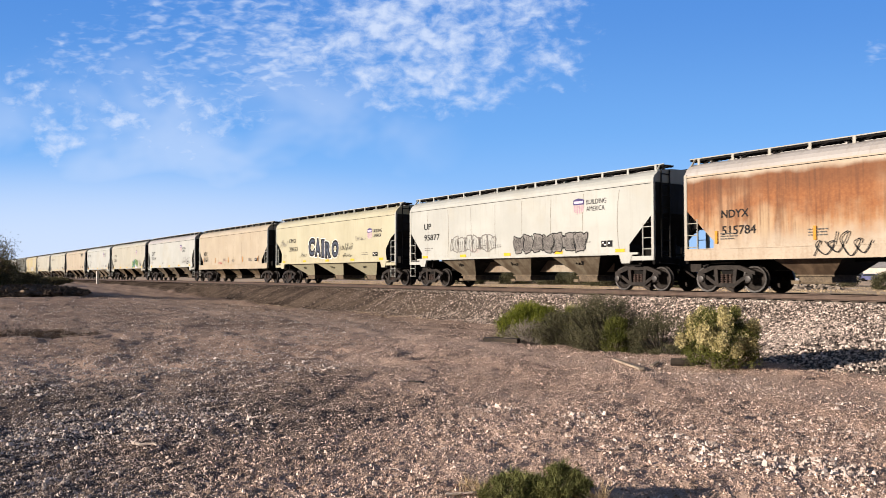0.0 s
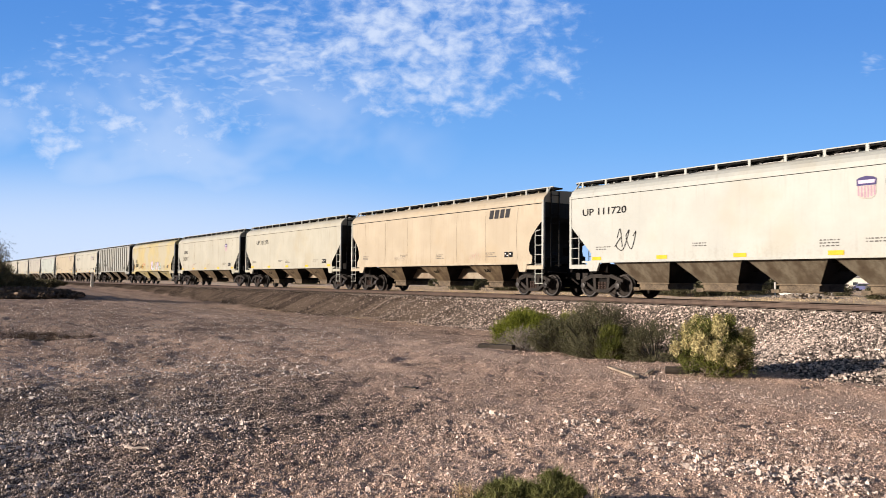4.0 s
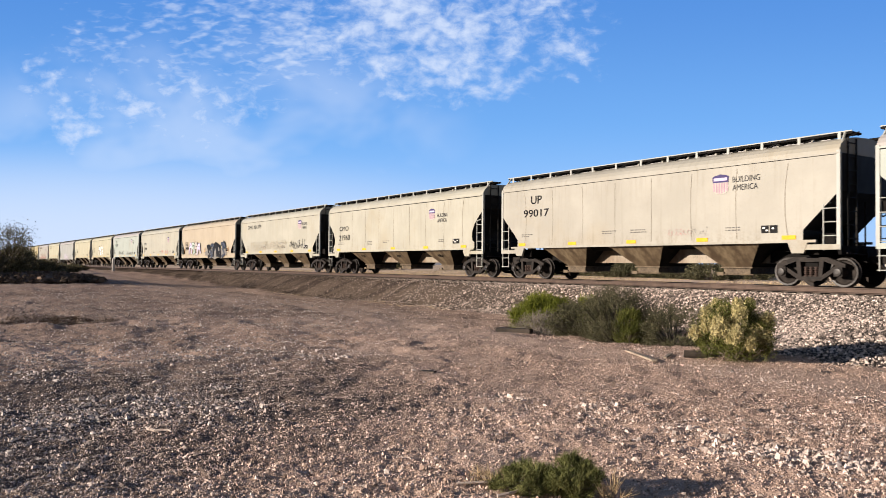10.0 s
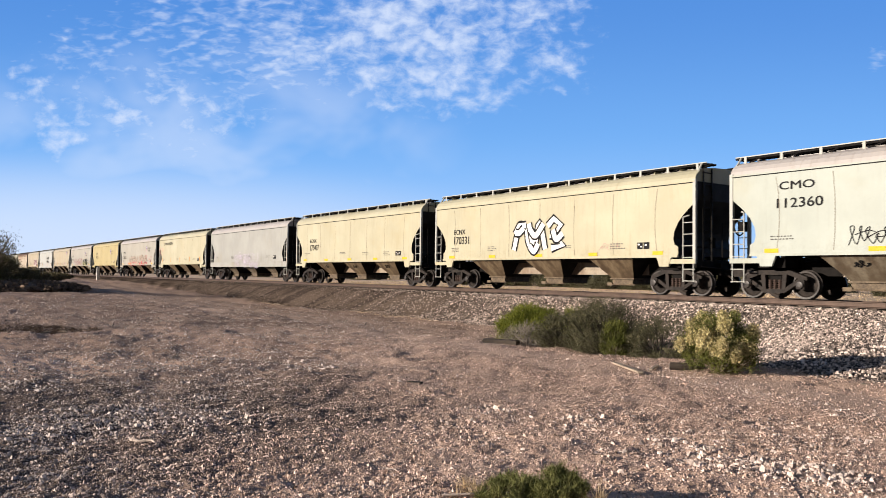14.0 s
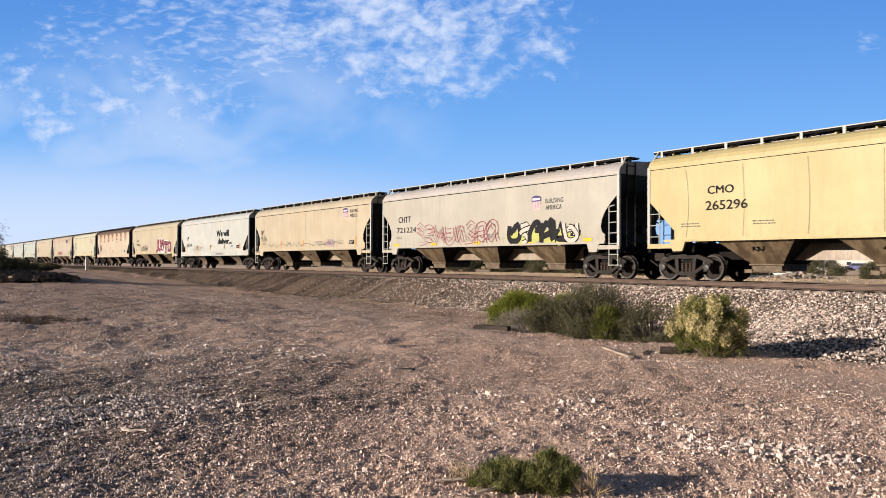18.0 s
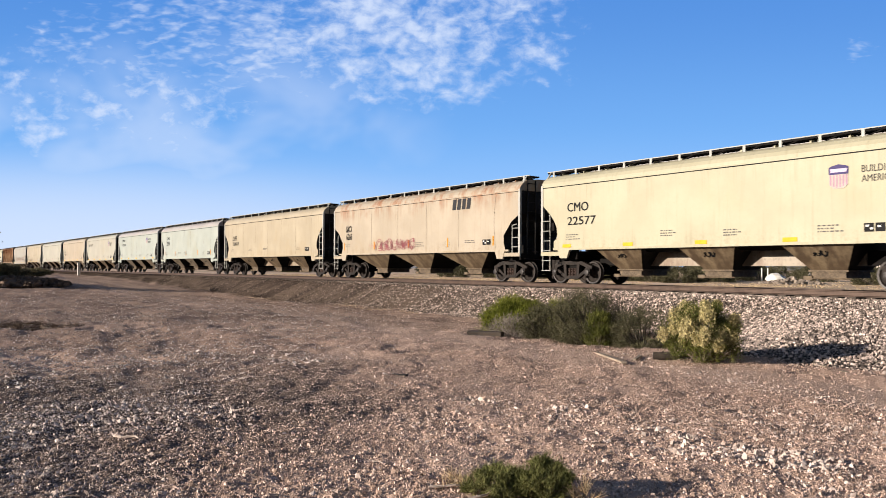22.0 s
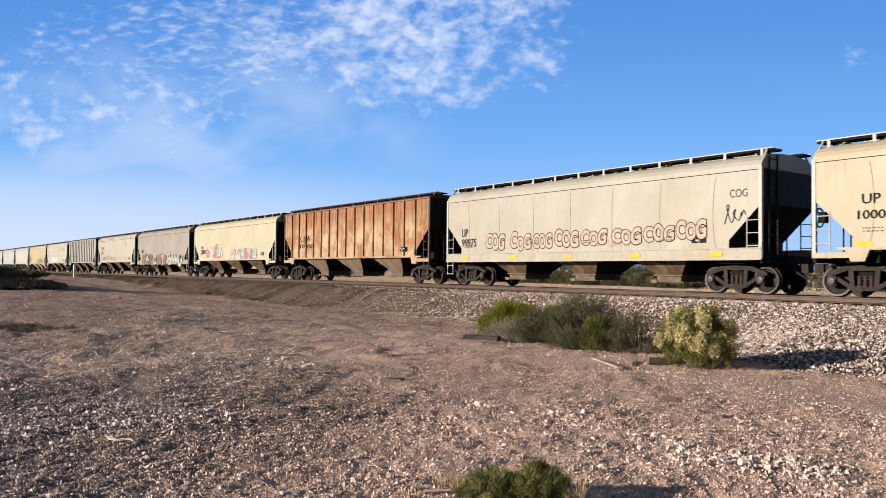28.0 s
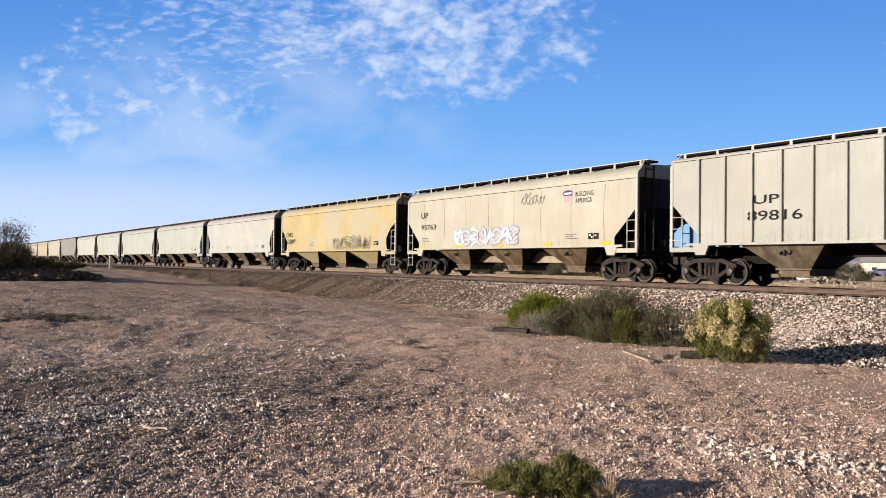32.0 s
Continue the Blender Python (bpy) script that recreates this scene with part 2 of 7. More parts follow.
        f = maths(nt, "MULTIPLY", ramp(nt, amount, 0.72 - 0.42 * rust, 0.92 - 0.42 * rust), zone)
        col = mix(nt, f, col, rcol)
        link(nt, maths(nt, "ADD", maths(nt, "MULTIPLY", f, 0.3), 0.55), b.inputs["Roughness"])
    link(nt, col, b.inputs["Base Color"])
    bump(nt, b, maths(nt, "ADD", patch, maths(nt, "MULTIPLY", grain, 0.05)), 0.25, 0.03)
    return m


PAINT = {
    "cream": car_paint("cream_paint", (0.342, 0.331, 0.272)),
    "white": car_paint("white_paint", (0.352, 0.362, 0.338), 0.25),
    "tan": car_paint("tan_paint", (0.345, 0.299, 0.211)),
    "peach": car_paint("peach_paint", (0.358, 0.305, 0.224), 0.3),
    "yellow": car_paint("yellow_paint", (0.360, 0.303, 0.147), 0.3),
    "pale": car_paint("pale_yellow_paint", (0.370, 0.350, 0.246), 0.3),
    "grey": car_paint("grey_paint", (0.284, 0.288, 0.266)),
    "beige": car_paint("beige_paint", (0.311, 0.297, 0.254)),
    "mist": car_paint("mist_paint", (0.318, 0.350, 0.314), 0.2),
    "dusk": car_paint("ribbed_grey_paint", (0.207, 0.202, 0.187), 0.5),
    "rusty": car_paint("rust_band_paint", (0.349, 0.284, 0.210), 0.4, 0.80, "band"),
    "blotch": car_paint("rust_blotch_paint", (0.375, 0.316, 0.236), 0.3, 0.8, "upper"),
    "ribrust": car_paint("rust_all_paint", (0.265, 0.195, 0.132), 0.5, 1.0, "all"),
    "spots": car_paint("rust_spot_paint", (0.330, 0.316, 0.255), 0.3, 0.8, "eave"),
    "drab": car_paint("drab_paint", (0.245, 0.222, 0.190), 0.5),
    "sunworn": car_paint("sunworn_yellow_paint", (0.360, 0.298, 0.140), 0.4, bleached=0.75),
    "umber": car_paint("umber_trim", (0.060, 0.045, 0.036), 0.5),
    "runs": car_paint("rust_runs_paint", (0.346, 0.299, 0.226), 0.4, 0.55, "runs"),
}
# near-black for faces turned from the sun: their shade is in the colour
SHADE_PAINT = car_paint("shade_black_paint", (0.015, 0.014, 0.013), 0.6, spec=0.08)
ROOF = car_paint("roof_paint", (0.335, 0.315, 0.300), 0.45)
RUSTROOF = two_tone("rusted_roof_paint", (0.055, 0.035, 0.027), (0.120, 0.068, 0.045), 1.3, 0.8, fine=9.0)


def shaded_grime(name, a, b_):
    """Slope sheets under the load: worn paint darkened for their shade, brown road dirt in runs, a dull shine."""
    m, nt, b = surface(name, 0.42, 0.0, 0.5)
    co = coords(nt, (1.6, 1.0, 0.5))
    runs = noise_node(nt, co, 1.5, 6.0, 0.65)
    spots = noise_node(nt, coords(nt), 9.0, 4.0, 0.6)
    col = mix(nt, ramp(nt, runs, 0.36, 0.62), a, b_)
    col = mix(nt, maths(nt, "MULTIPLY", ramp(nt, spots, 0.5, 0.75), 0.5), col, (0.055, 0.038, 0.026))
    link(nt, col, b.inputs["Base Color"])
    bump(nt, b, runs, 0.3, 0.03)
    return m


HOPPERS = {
    "tan": shaded_grime("hopper_tan_shaded_grime", (0.220, 0.168, 0.105), (0.090, 0.063, 0.040)),
    "grey": shaded_grime("hopper_grey_shaded_grime", (0.220, 0.188, 0.138), (0.110, 0.084, 0.058)),
    "dark": shaded_grime("hopper_brown_shaded_grime", (0.150, 0.105, 0.070), (0.065, 0.044, 0.030)),
    "pale": shaded_grime("hopper_pale_shaded_grime", (0.300, 0.255, 0.190), (0.190, 0.135, 0.090)),
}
GATE = two_tone("outlet_gate_paint", (0.055, 0.040, 0.027), (0.170, 0.128, 0.082), 2.5, 0.7)
COIL = two_tone("spring_rust", (0.034, 0.022, 0.018), (0.072, 0.046, 0.037), 5.0, 0.8)
STEEL = two_tone("truck_steel", (0.011, 0.009, 0.008), (0.034, 0.027, 0.023), 5.0, 0.7, 0.0, 0.2)
BLACK = two_tone("underframe_black", (0.005, 0.005, 0.005), (0.014, 0.012, 0.011), 3.0, 0.75, spec=0.08)
TREAD = two_tone("wheel_rim_steel", (0.024, 0.021, 0.019), (0.062, 0.054, 0.050), 6.0, 0.45, 0.0, 0.3)
RAILM = two_tone("rail_steel", (0.055, 0.036, 0.028), (0.10, 0.068, 0.052), 4.0, 0.6, 0.3)
TIE = two_tone("sleeper_wood", (0.05, 0.04, 0.033), (0.12, 0.10, 0.08), 2.0, 0.9)


def ink(name, c, rough=0.6):
    return two_tone(name, c, tuple(min(1, k * 1.25 + 0.004) for k in c), 3.0, rough, spec=0.08)


INK = {k: ink(k + "_ink", c) for k, c in {
    "black": (0.009, 0.009, 0.010), "grey": (0.17, 0.16, 0.15), "dark": (0.030, 0.030, 0.033), "red": (0.42, 0.045, 0.06),
    "pink": (0.62, 0.25, 0.22), "green": (0.16, 0.26, 0.10), "blue": (0.10, 0.18, 0.42), "pale": (0.34, 0.31, 0.25),
    "brown": (0.23, 0.13, 0.08), "white": (0.82, 0.80, 0.76), "lilac": (0.46, 0.40, 0.52), "violet": (0.20, 0.12, 0.30),
    "maroon": (0.20, 0.045, 0.065), "mint": (0.33, 0.40, 0.34), "yellow": (0.60, 0.34, 0.03), "orange": (0.50, 0.215, 0.03),
    "chalk": (0.385, 0.350, 0.315), "navy": (0.06, 0.05, 0.13), "stripe": (0.33, 0.21, 0.27), "seam": (0.165, 0.140, 0.108),
    "stamp": (0.095, 0.090, 0.085), "charcoal": (0.012, 0.012, 0.014), "slate": (0.050, 0.060, 0.085), "rose": (0.36, 0.16, 0.17), "lime": (0.33, 0.34, 0.11), "teal": (0.07, 0.17, 0.18), "skin": (0.335, 0.275, 0.228)}.items()}

# ---- mesh helpers ----


def to_mesh(name, bm, material, smooth=False):
    me = bpy.data.meshes.new(name)
    bmesh.ops.recalc_face_normals(bm, faces=bm.faces)
    if smooth:
        for f in bm.faces:
            f.smooth = True
    bm.to_mesh(me)
    bm.free()
    for m in (material if isinstance(material, (list, tuple)) else (material,)):
        me.materials.append(m)
    return me


def place(name, mesh, parent, loc=(0, 0, 0), label="", m=None):
    """One mesh object under a thing or a part."""
    ob = new(name, mesh)
    ob.parent = parent
    if m is not None:
        ob.matrix_basis = m
    else:
        ob.location = loc
    if label:
        ob["label"] = label
    return ob


def part(name, bm, material, parent, label="", loc=(0, 0, 0)):
    return place(name, to_mesh(name, bm, material), parent, loc, label)


def box(bm, x0, x1, y0, y1, z0, z1):
    v = [bm.verts.new(p) for p in ((x0, y0, z0), (x1, y0, z0), (x1, y1, z0), (x0, y1, z0), (x0, y0, z1), (x1, y0, z1), (x1, y1, z1), (x0, y1, z1))]
    for q in ((0, 3, 2, 1), (4, 5, 6, 7), (0, 1, 5, 4), (1, 2, 6, 5), (2, 3, 7, 6), (3, 0, 4, 7)):
        bm.faces.new([v[i] for i in q])
    return v


def bar(bm, a, b, r, n=6):
    """A round bar from a to b."""
    a, b = Vector(a), Vector(b)
    d = (b - a).normalized()
    s = d.orthogonal().normalized()
    t = d.cross(s)
    rings = [[bm.verts.new(c + r * (math.cos(2 * math.pi * i / n) * s + math.sin(2 * math.pi * i / n) * t)) for i in range(n)] for c in (a, b)]
    for i in range(n):
        bm.faces.new((rings[0][i], rings[0][(i + 1) % n], rings[1][(i + 1) % n], rings[1][i]))
    bm.faces.new(rings[0][::-1])
    bm.faces.new(rings[1])


def prism(bm, pts, y0, y1):
    """The outline pts in x and z, drawn out from y0 to y1."""
    a = [bm.verts.new((x, y0, z)) for x, z in pts]
    b = [bm.verts.new((x, y1, z)) for x, z in pts]
    n = len(pts)
    bm.faces.new(a)
    bm.faces.new(b[::-1])
    for i in range(n):
        bm.faces.new((a[i], b[i], b[(i + 1) % n], a[(i + 1) % n]))


def frustum(bm, x0, x1, y0, y1, z1, X0, X1, Y0, Y1, z0):
    """Top rectangle at z1, bottom rectangle (capitals) at z0."""
    t = [bm.verts.new(p) for p in ((x0, y0, z1), (x1, y0, z1), (x1, y1, z1), (x0, y1, z1))]
    b = [bm.verts.new(p) for p in ((X0, Y0, z0), (X1, Y0, z0), (X1, Y1, z0), (X0, Y1, z0))]
    bm.faces.new(t)
    bm.faces.new(b[::-1])
    for i in range(4):
        bm.faces.new((t[i], b[i], b[(i + 1) % 4], t[(i + 1) % 4]))


def lathe_y(bm, rings, n=28):
    """Turned about the y axis: rings of (radius, y)."""
    loops = []
    for r, y in rings:
        loops.append([bm.verts.new((r * math.cos(2 * math.pi * i / n), y, r * math.sin(2 * math.pi * i / n))) for i in range(n)])
    for a, b in zip(loops, loops[1:]):
        for i in range(n):
            bm.faces.new((a[i], a[(i + 1) % n], b[(i + 1) % n], b[i]))
    bm.faces.new(loops[0][::-1])
    bm.faces.new(loops[-1])

# ---- ground and track ----


def smooth(a, b, x):
    t = np.clip((x - a) / (b - a), 0, 1)
    return t * t * (3 - 2 * t)


def ripple(x, y, s, seed):
    """Cheap smooth unevenness from a few crossed waves."""
    rng = np.random.RandomState(seed)
    out = np.zeros_like(x)
    for k in range(7):
        a, p = rng.uniform(0, 6.28, 2)
        f = s * rng.uniform(0.5, 2.0)
        out += np.sin((x * np.cos(a) + y * np.sin(a)) * f + p)
    return out / 7


def toe(x):
    """How far from the centre line the bank of crushed stone reaches."""
    return 3.55 + 0.25 * ripple(x, x * 0, 0.5, 9) + 6.4 * smooth(-13.5, -8.6, x)


def land(x, y):
    """Height of the ground: level by the lookout, a shallow ditch, the ballast bank, and the flat beyond."""
    x, y = np.asarray(x, float), np.asarray(y, float)
    d = np.abs(y - TRACK_Y)
    base = -0.36 * smooth(9.5, 17.5, y) * (1 - 0.9 * smooth(-12.5, -8.5, x)) + 0.95 * smooth(-40, -95, x)
    base = base + 0.035 * ripple(x, y, 0.9, 3) + 0.02 * ripple(x, y, 3.1, 5) * smooth(60, 5, np.abs(y))
    beyond = 0.45 + 0.04 * ripple(x, y, 0.4, 13)
    rise = np.clip((toe(x) - d) / (toe(x) - 1.75), 0, 1)
    even = smooth(-13, -9, x)                      # the bank runs out in one even slope by the flowering bush
    bank = np.where(y < TRACK_Y, rise * rise * (3 - 2 * rise) * (1 - even) + rise * even, 1.0)
    top = np.where(y < TRACK_Y, RAIL_Z - 0.24, RAIL_Z - 0.24 + (beyond - RAIL_Z + 0.24) * smooth(1.7, 4.2, d))
    return base * (1 - bank) + top * bank


def grain2(x, y, f, seed):
    """Smooth random lattice noise, 0 to 1, f cells to the metre."""
    u, v = x * f, y * f
    i, j = np.floor(u).astype(np.int64), np.floor(v).astype(np.int64)
    u, v = u - i, v - j
    u, v = u * u * (3 - 2 * u), v * v * (3 - 2 * v)

    def h(a, b):
        k = (a * 374761393 + b * 668265263 + seed * 974634777) & 0xFFFFFFFF
        k = ((k ^ (k >> 13)) * 1274126177) & 0xFFFFFFFF
        return ((k ^ (k >> 16)) & 0xFFFF) / 65535.0

    return (h(i, j) * (1 - u) + h(i + 1, j) * u) * (1 - v) + (h(i, j + 1) * (1 - u) + h(i + 1, j + 1) * u) * v


def along(x, y, pts, width):
    """Nearness to a broken line, 0 to 1."""
    best = np.full(x.shape, 99.0)
    for (ax, ay), (bx, by) in zip(pts, pts[1:]):
        ux, uy = bx - ax, by - ay
        t = np.clip(((x - ax) * ux + (y - ay) * uy) / (ux * ux + uy * uy), 0, 1)
        best = np.minimum(best, np.hypot(x - ax - t * ux, y - ay - t * uy))
    return smooth(width, width * 0.25, best)


RUT = ((-52.0, 11.6), (-33.0, 11.4), (-28.0, 15.0), (-20.0, 16.9), (-14.0, 17.0))      # pale dirt washed down beside the bank


def bare(x, y):
    """Where wheels keep the dirt free of stones: two lanes along the bank and worn patches, 0 to 1."""
    lane = np.interp(x, (-80, -55, -28.5, -17.5, -8.3, 0), (13.6, 13.0, 13.6, 11.3, 10.6, 10.2))
    a = smooth(1.3, 0.4, np.abs(y - lane) * (1 - 0.35 * grain2(x, y, 0.9, 71)))
    b = smooth(1.1, 0.3, np.abs(y - 15.6 - 0.4 * ripple(x, y * 0, 0.4, 8)))
    n = 0.6 * grain2(x * 0.45, y * 1.4, 0.55, 61) + 0.4 * grain2(x * 0.6, y * 1.5, 1.7, 62)
    c = smooth(0.56, 0.80, n + 0.08 * smooth(-16, -34, x)) * 0.55
    return np.clip(np.maximum(np.maximum(0.85 * a, 0.75 * b), np.maximum(c, along(x, y, RUT, 0.75))), 0, 1) * smooth(-0.2, 0.8, TRACK_Y - y - toe(x))


def dusky(x, y):
    """Darker, greyer soil of the stony corner away from the bank, 0 to 1."""
    n = 0.6 * grain2(x, y, 0.5, 51) + 0.4 * grain2(x, y, 1.6, 52)
    near = smooth(1.5, 6.0, -x - 1.25 * y + 5 * (n - 0.5) + 1.5) * smooth(17, 10, np.hypot(x, y) + 5 * (n - 0.5)) * smooth(3.8, 7.0, np.hypot(x, y))
    return np.maximum(near, 0.55 * smooth(-12, -26, x + 9 * (n - 0.5)))


def relief(x, y):
    """Clods, ruts and pits of the dirt; runnels on the bank."""
    r = np.hypot(x, y)
    rough = 1 - 0.7 * bare(x, y)
    z = rough * ((0.030 + 0.035 * smooth(6, 11, r)) * (grain2(x, y, 3.1, 41) - 0.5) + 0.030 * (grain2(x, y, 8.3, 42) - 0.5) * smooth(60, 25, r) + 0.022 * (grain2(x, y, 19.0, 43) - 0.5) * smooth(25, 9, r))
    z = z + (0.05 * (grain2(x * 0.3, y * 1.6, 0.8, 44) - 0.5) + 0.09 * (grain2(x, y, 1.3, 46) - 0.5) * smooth(8, 14, r)) * smooth(2, 8, y + 0.25 * r)
    bearing = np.degrees(np.arctan2(-x, y))
    z = z * smooth(-1.0, 0.2, TRACK_Y - y - toe(x)) * smooth(2.2, 3.2, r) * smooth(16, 21, bearing) * smooth(94, 89, bearing)
    d = TRACK_Y - y
    run = grain2(x + 1.6 * d, d * 0.35, 0.85, 45)
    return z + 0.34 * (run - 0.5) * smooth(4.6, 3.3, d) * smooth(1.6, 2.3, d) * smooth(-14, -24, x)


def make_ground():
    """One sheet in rings and rays round the lookout, finest where one looks across it."""
    def steps(parts):
        out = [parts[0][0]]
        for a, b, k in parts:
            n = max(1, int(math.log(b / a) / k))
            out += list(a * (b / a) ** (np.arange(1, n + 1) / n))
        return np.array(out)
    rad = steps([(0.0004, 0.6, 2.0), (0.6, 3.2, 0.2), (3.2, 22, 0.0060), (22, 62, 0.009), (62, 130, 0.025), (130, 4700, 0.09)])
    ang = np.radians(np.concatenate([np.arange(-90, -22, 0.13), np.arange(-22, 270, 4.0)]))
    R, A = np.meshgrid(rad, ang)
    X, Y = R * np.sin(A) + 0.13, R * np.cos(A) - 0.11
    Z = land(X, Y) + relief(X, Y)
    n, m = X.shape
    co = np.stack([X, Y, Z], -1).reshape(-1, 3)
    i = (np.arange(n)[:, None] * m + np.arange(m - 1)[None, :]).ravel()
    j = ((np.arange(n) + 1) % n * m)[:, None] + np.arange(m - 1)[None, :]
    j = j.ravel()
    faces = np.stack([i, j, j + 1, i + 1], 1)
    me = bpy.data.meshes.new("ground")
    me.vertices.add(len(co))
    me.vertices.foreach_set("co", co.astype(np.float32).ravel())
    me.loops.add(len(faces) * 4)
    me.loops.foreach_set("vertex_index", faces.astype(np.int32).ravel())
    me.polygons.add(len(faces))
    me.polygons.foreach_set("loop_start", np.arange(0, len(faces) * 4, 4, dtype=np.int32))
    me.update(calc_edges=True)
    me.shade_smooth()
    worn = me.attributes.new("worn", "FLOAT", "POINT")
    worn.data.foreach_set("value", bare(co[:, 0], co[:, 1]).astype(np.float32))
    dusk = me.attributes.new("dusk", "FLOAT", "POINT")
    dusk.data.foreach_set("value", dusky(co[:, 0], co[:, 1]).astype(np.float32))
    stony = me.attributes.new("stony", "FLOAT", "POINT")
    edge = toe(co[:, 0]) + 0.3 + 0.5 * (grain2(co[:, 0], co[:, 1], 0.9, 81) - 0.5) - TRACK_Y + co[:, 1]
    stony.data.foreach_set("value", (smooth(-0.25, 0.25, edge) * smooth(2.6, 2.2, co[:, 1] - TRACK_Y)).astype(np.float32))
    me.materials.append(ground_material())
    tagged(new("ground", me), "dry brown desert dirt with scattered stones and a gravel bank", "ground", kind="structure")


def ground_material():
    m, nt, b = surface("desert_dirt", 1.0, 0.0, 0.0)
    co = coords(nt)
    sep = node(nt, "ShaderNodeSeparateXYZ")
    link(nt, co, sep.inputs[0])
    big = noise_node(nt, co, 0.16, 5.0, 0.6)
    mid = noise_node(nt, co, 1.3, 5.0, 0.65)
    fine = noise_node(nt, co, 22.0, 4.0, 0.7)
    worn = node(nt, "ShaderNodeAttribute")
    worn.attribute_name = "worn"
    worn = worn.outputs["Fac"]
    col = mix(nt, ramp(nt, big, 0.35, 0.65), (0.430, 0.302, 0.234), (0.620, 0.444, 0.346))
    col = mix(nt, maths(nt, "MULTIPLY", ramp(nt, mid, 0.45, 0.75), 0.55), col, (0.150, 0.115, 0.098))
    dusk = node(nt, "ShaderNodeAttribute")
    dusk.attribute_name = "dusk"
    col = mix(nt, maths(nt, "MULTIPLY", dusk.outputs["Fac"], 0.9), col, (0.115, 0.094, 0.084))
    col = mix(nt, maths(nt, "MULTIPLY", worn, 0.80), col, mix(nt, ramp(nt, mid, 0.3, 0.7), (0.450, 0.330, 0.258), (0.590, 0.440, 0.350)))
    col = mix(nt, maths(nt, "MULTIPLY", ramp(nt, fine, 0.5, 0.72), 0.5), col, (0.105, 0.080, 0.070))
    vor = node(nt, "ShaderNodeTexVoronoi", feature="F1")
    vor.inputs["Scale"].default_value = 34.0
    link(nt, co, vor.inputs["Vector"])
    peb = ramp(nt, vor.outputs["Distance"], 0.34, 0.16)
    pick = node(nt, "ShaderNodeSeparateColor")
    link(nt, vor.outputs["Color"], pick.inputs[0])
    some = maths(nt, "MULTIPLY", peb, ramp(nt, maths(nt, "ADD", pick.outputs[0], maths(nt, "MULTIPLY", mid, 0.5)), 0.75, 0.95))
    col = mix(nt, maths(nt, "MULTIPLY", some, 0.85), col, (0.55, 0.45, 0.38))
    # crushed stone of the bank, by the distance from the track
    d = maths(nt, "ABSOLUTE", maths(nt, "SUBTRACT", sep.outputs[1], TRACK_Y))
    stony = node(nt, "ShaderNodeAttribute")
    stony.attribute_name = "stony"
    v2 = node(nt, "ShaderNodeTexVoronoi", feature="F1")
    v2.inputs["Scale"].default_value = 15.0
    link(nt, co, v2.inputs["Vector"])
    p2 = node(nt, "ShaderNodeSeparateColor")
    link(nt, v2.outputs["Color"], p2.inputs[0])
    stone = mix(nt, p2.outputs[0], (0.10, 0.080, 0.070), (0.34, 0.28, 0.235))
    # gaps between the stones go dark, their shade put into the colour
    stone = mix(nt, ramp(nt, v2.outputs["Distance"], 0.35, 0.62), stone, (0.05, 0.043, 0.04))
    soil = ramp(nt, maths(nt, "ADD", sep.outputs[0], maths(nt, "MULTIPLY", big, 26.0)), -2.0, -20.0, 0.0, 0.95)
    stone = mix(nt, soil, stone, mix(nt, fine, (0.070, 0.053, 0.043), (0.140, 0.106, 0.083)))
    streak = node(nt, "ShaderNodeCombineXYZ")      # dark cinders spilt slantwise down the bank
    link(nt, maths(nt, "ADD", sep.outputs[0], maths(nt, "MULTIPLY", d, 1.9)), streak.inputs[0])
    link(nt, maths(nt, "MULTIPLY", d, 0.22), streak.inputs[1])
    spilt = ramp(nt, noise_node(nt, streak.outputs[0], 0.75, 3.0, 0.6), 0.50, 0.60)
    stone = mix(nt, maths(nt, "MULTIPLY", spilt, soil), stone, (0.050, 0.038, 0.032))
    col = mix(nt, stony.outputs["Fac"], col, stone)
    # far off: scrub and dry grass
    far = ramp(nt, d, 10.0, 24.0)
    scrub = mix(nt, ramp(nt, noise_node(nt, co, 0.05, 6.0, 0.7), 0.42, 0.62), (0.66, 0.50, 0.375), (0.46, 0.36, 0.25))
    behind = ramp(nt, sep.outputs[1], 27.0, 45.0)
    col = mix(nt, maths(nt, "MULTIPLY", far, behind), col, scrub)
    link(nt, col, b.inputs["Base Color"])
    hgt = maths(nt, "ADD", maths(nt, "MULTIPLY", fine, 0.35), maths(nt, "ADD", maths(nt, "MULTIPLY", some, 0.9), maths(nt, "MULTIPLY", mid, 0.8)))
    hgt = maths(nt, "MULTIPLY", hgt, ramp(nt, sep.outputs[1], 30.0, 24.0))
    bump(nt, b, hgt, 1.0, 0.085)
    return m


make_ground()

RAIL_A, RAIL_B = -1500.0, 700.0


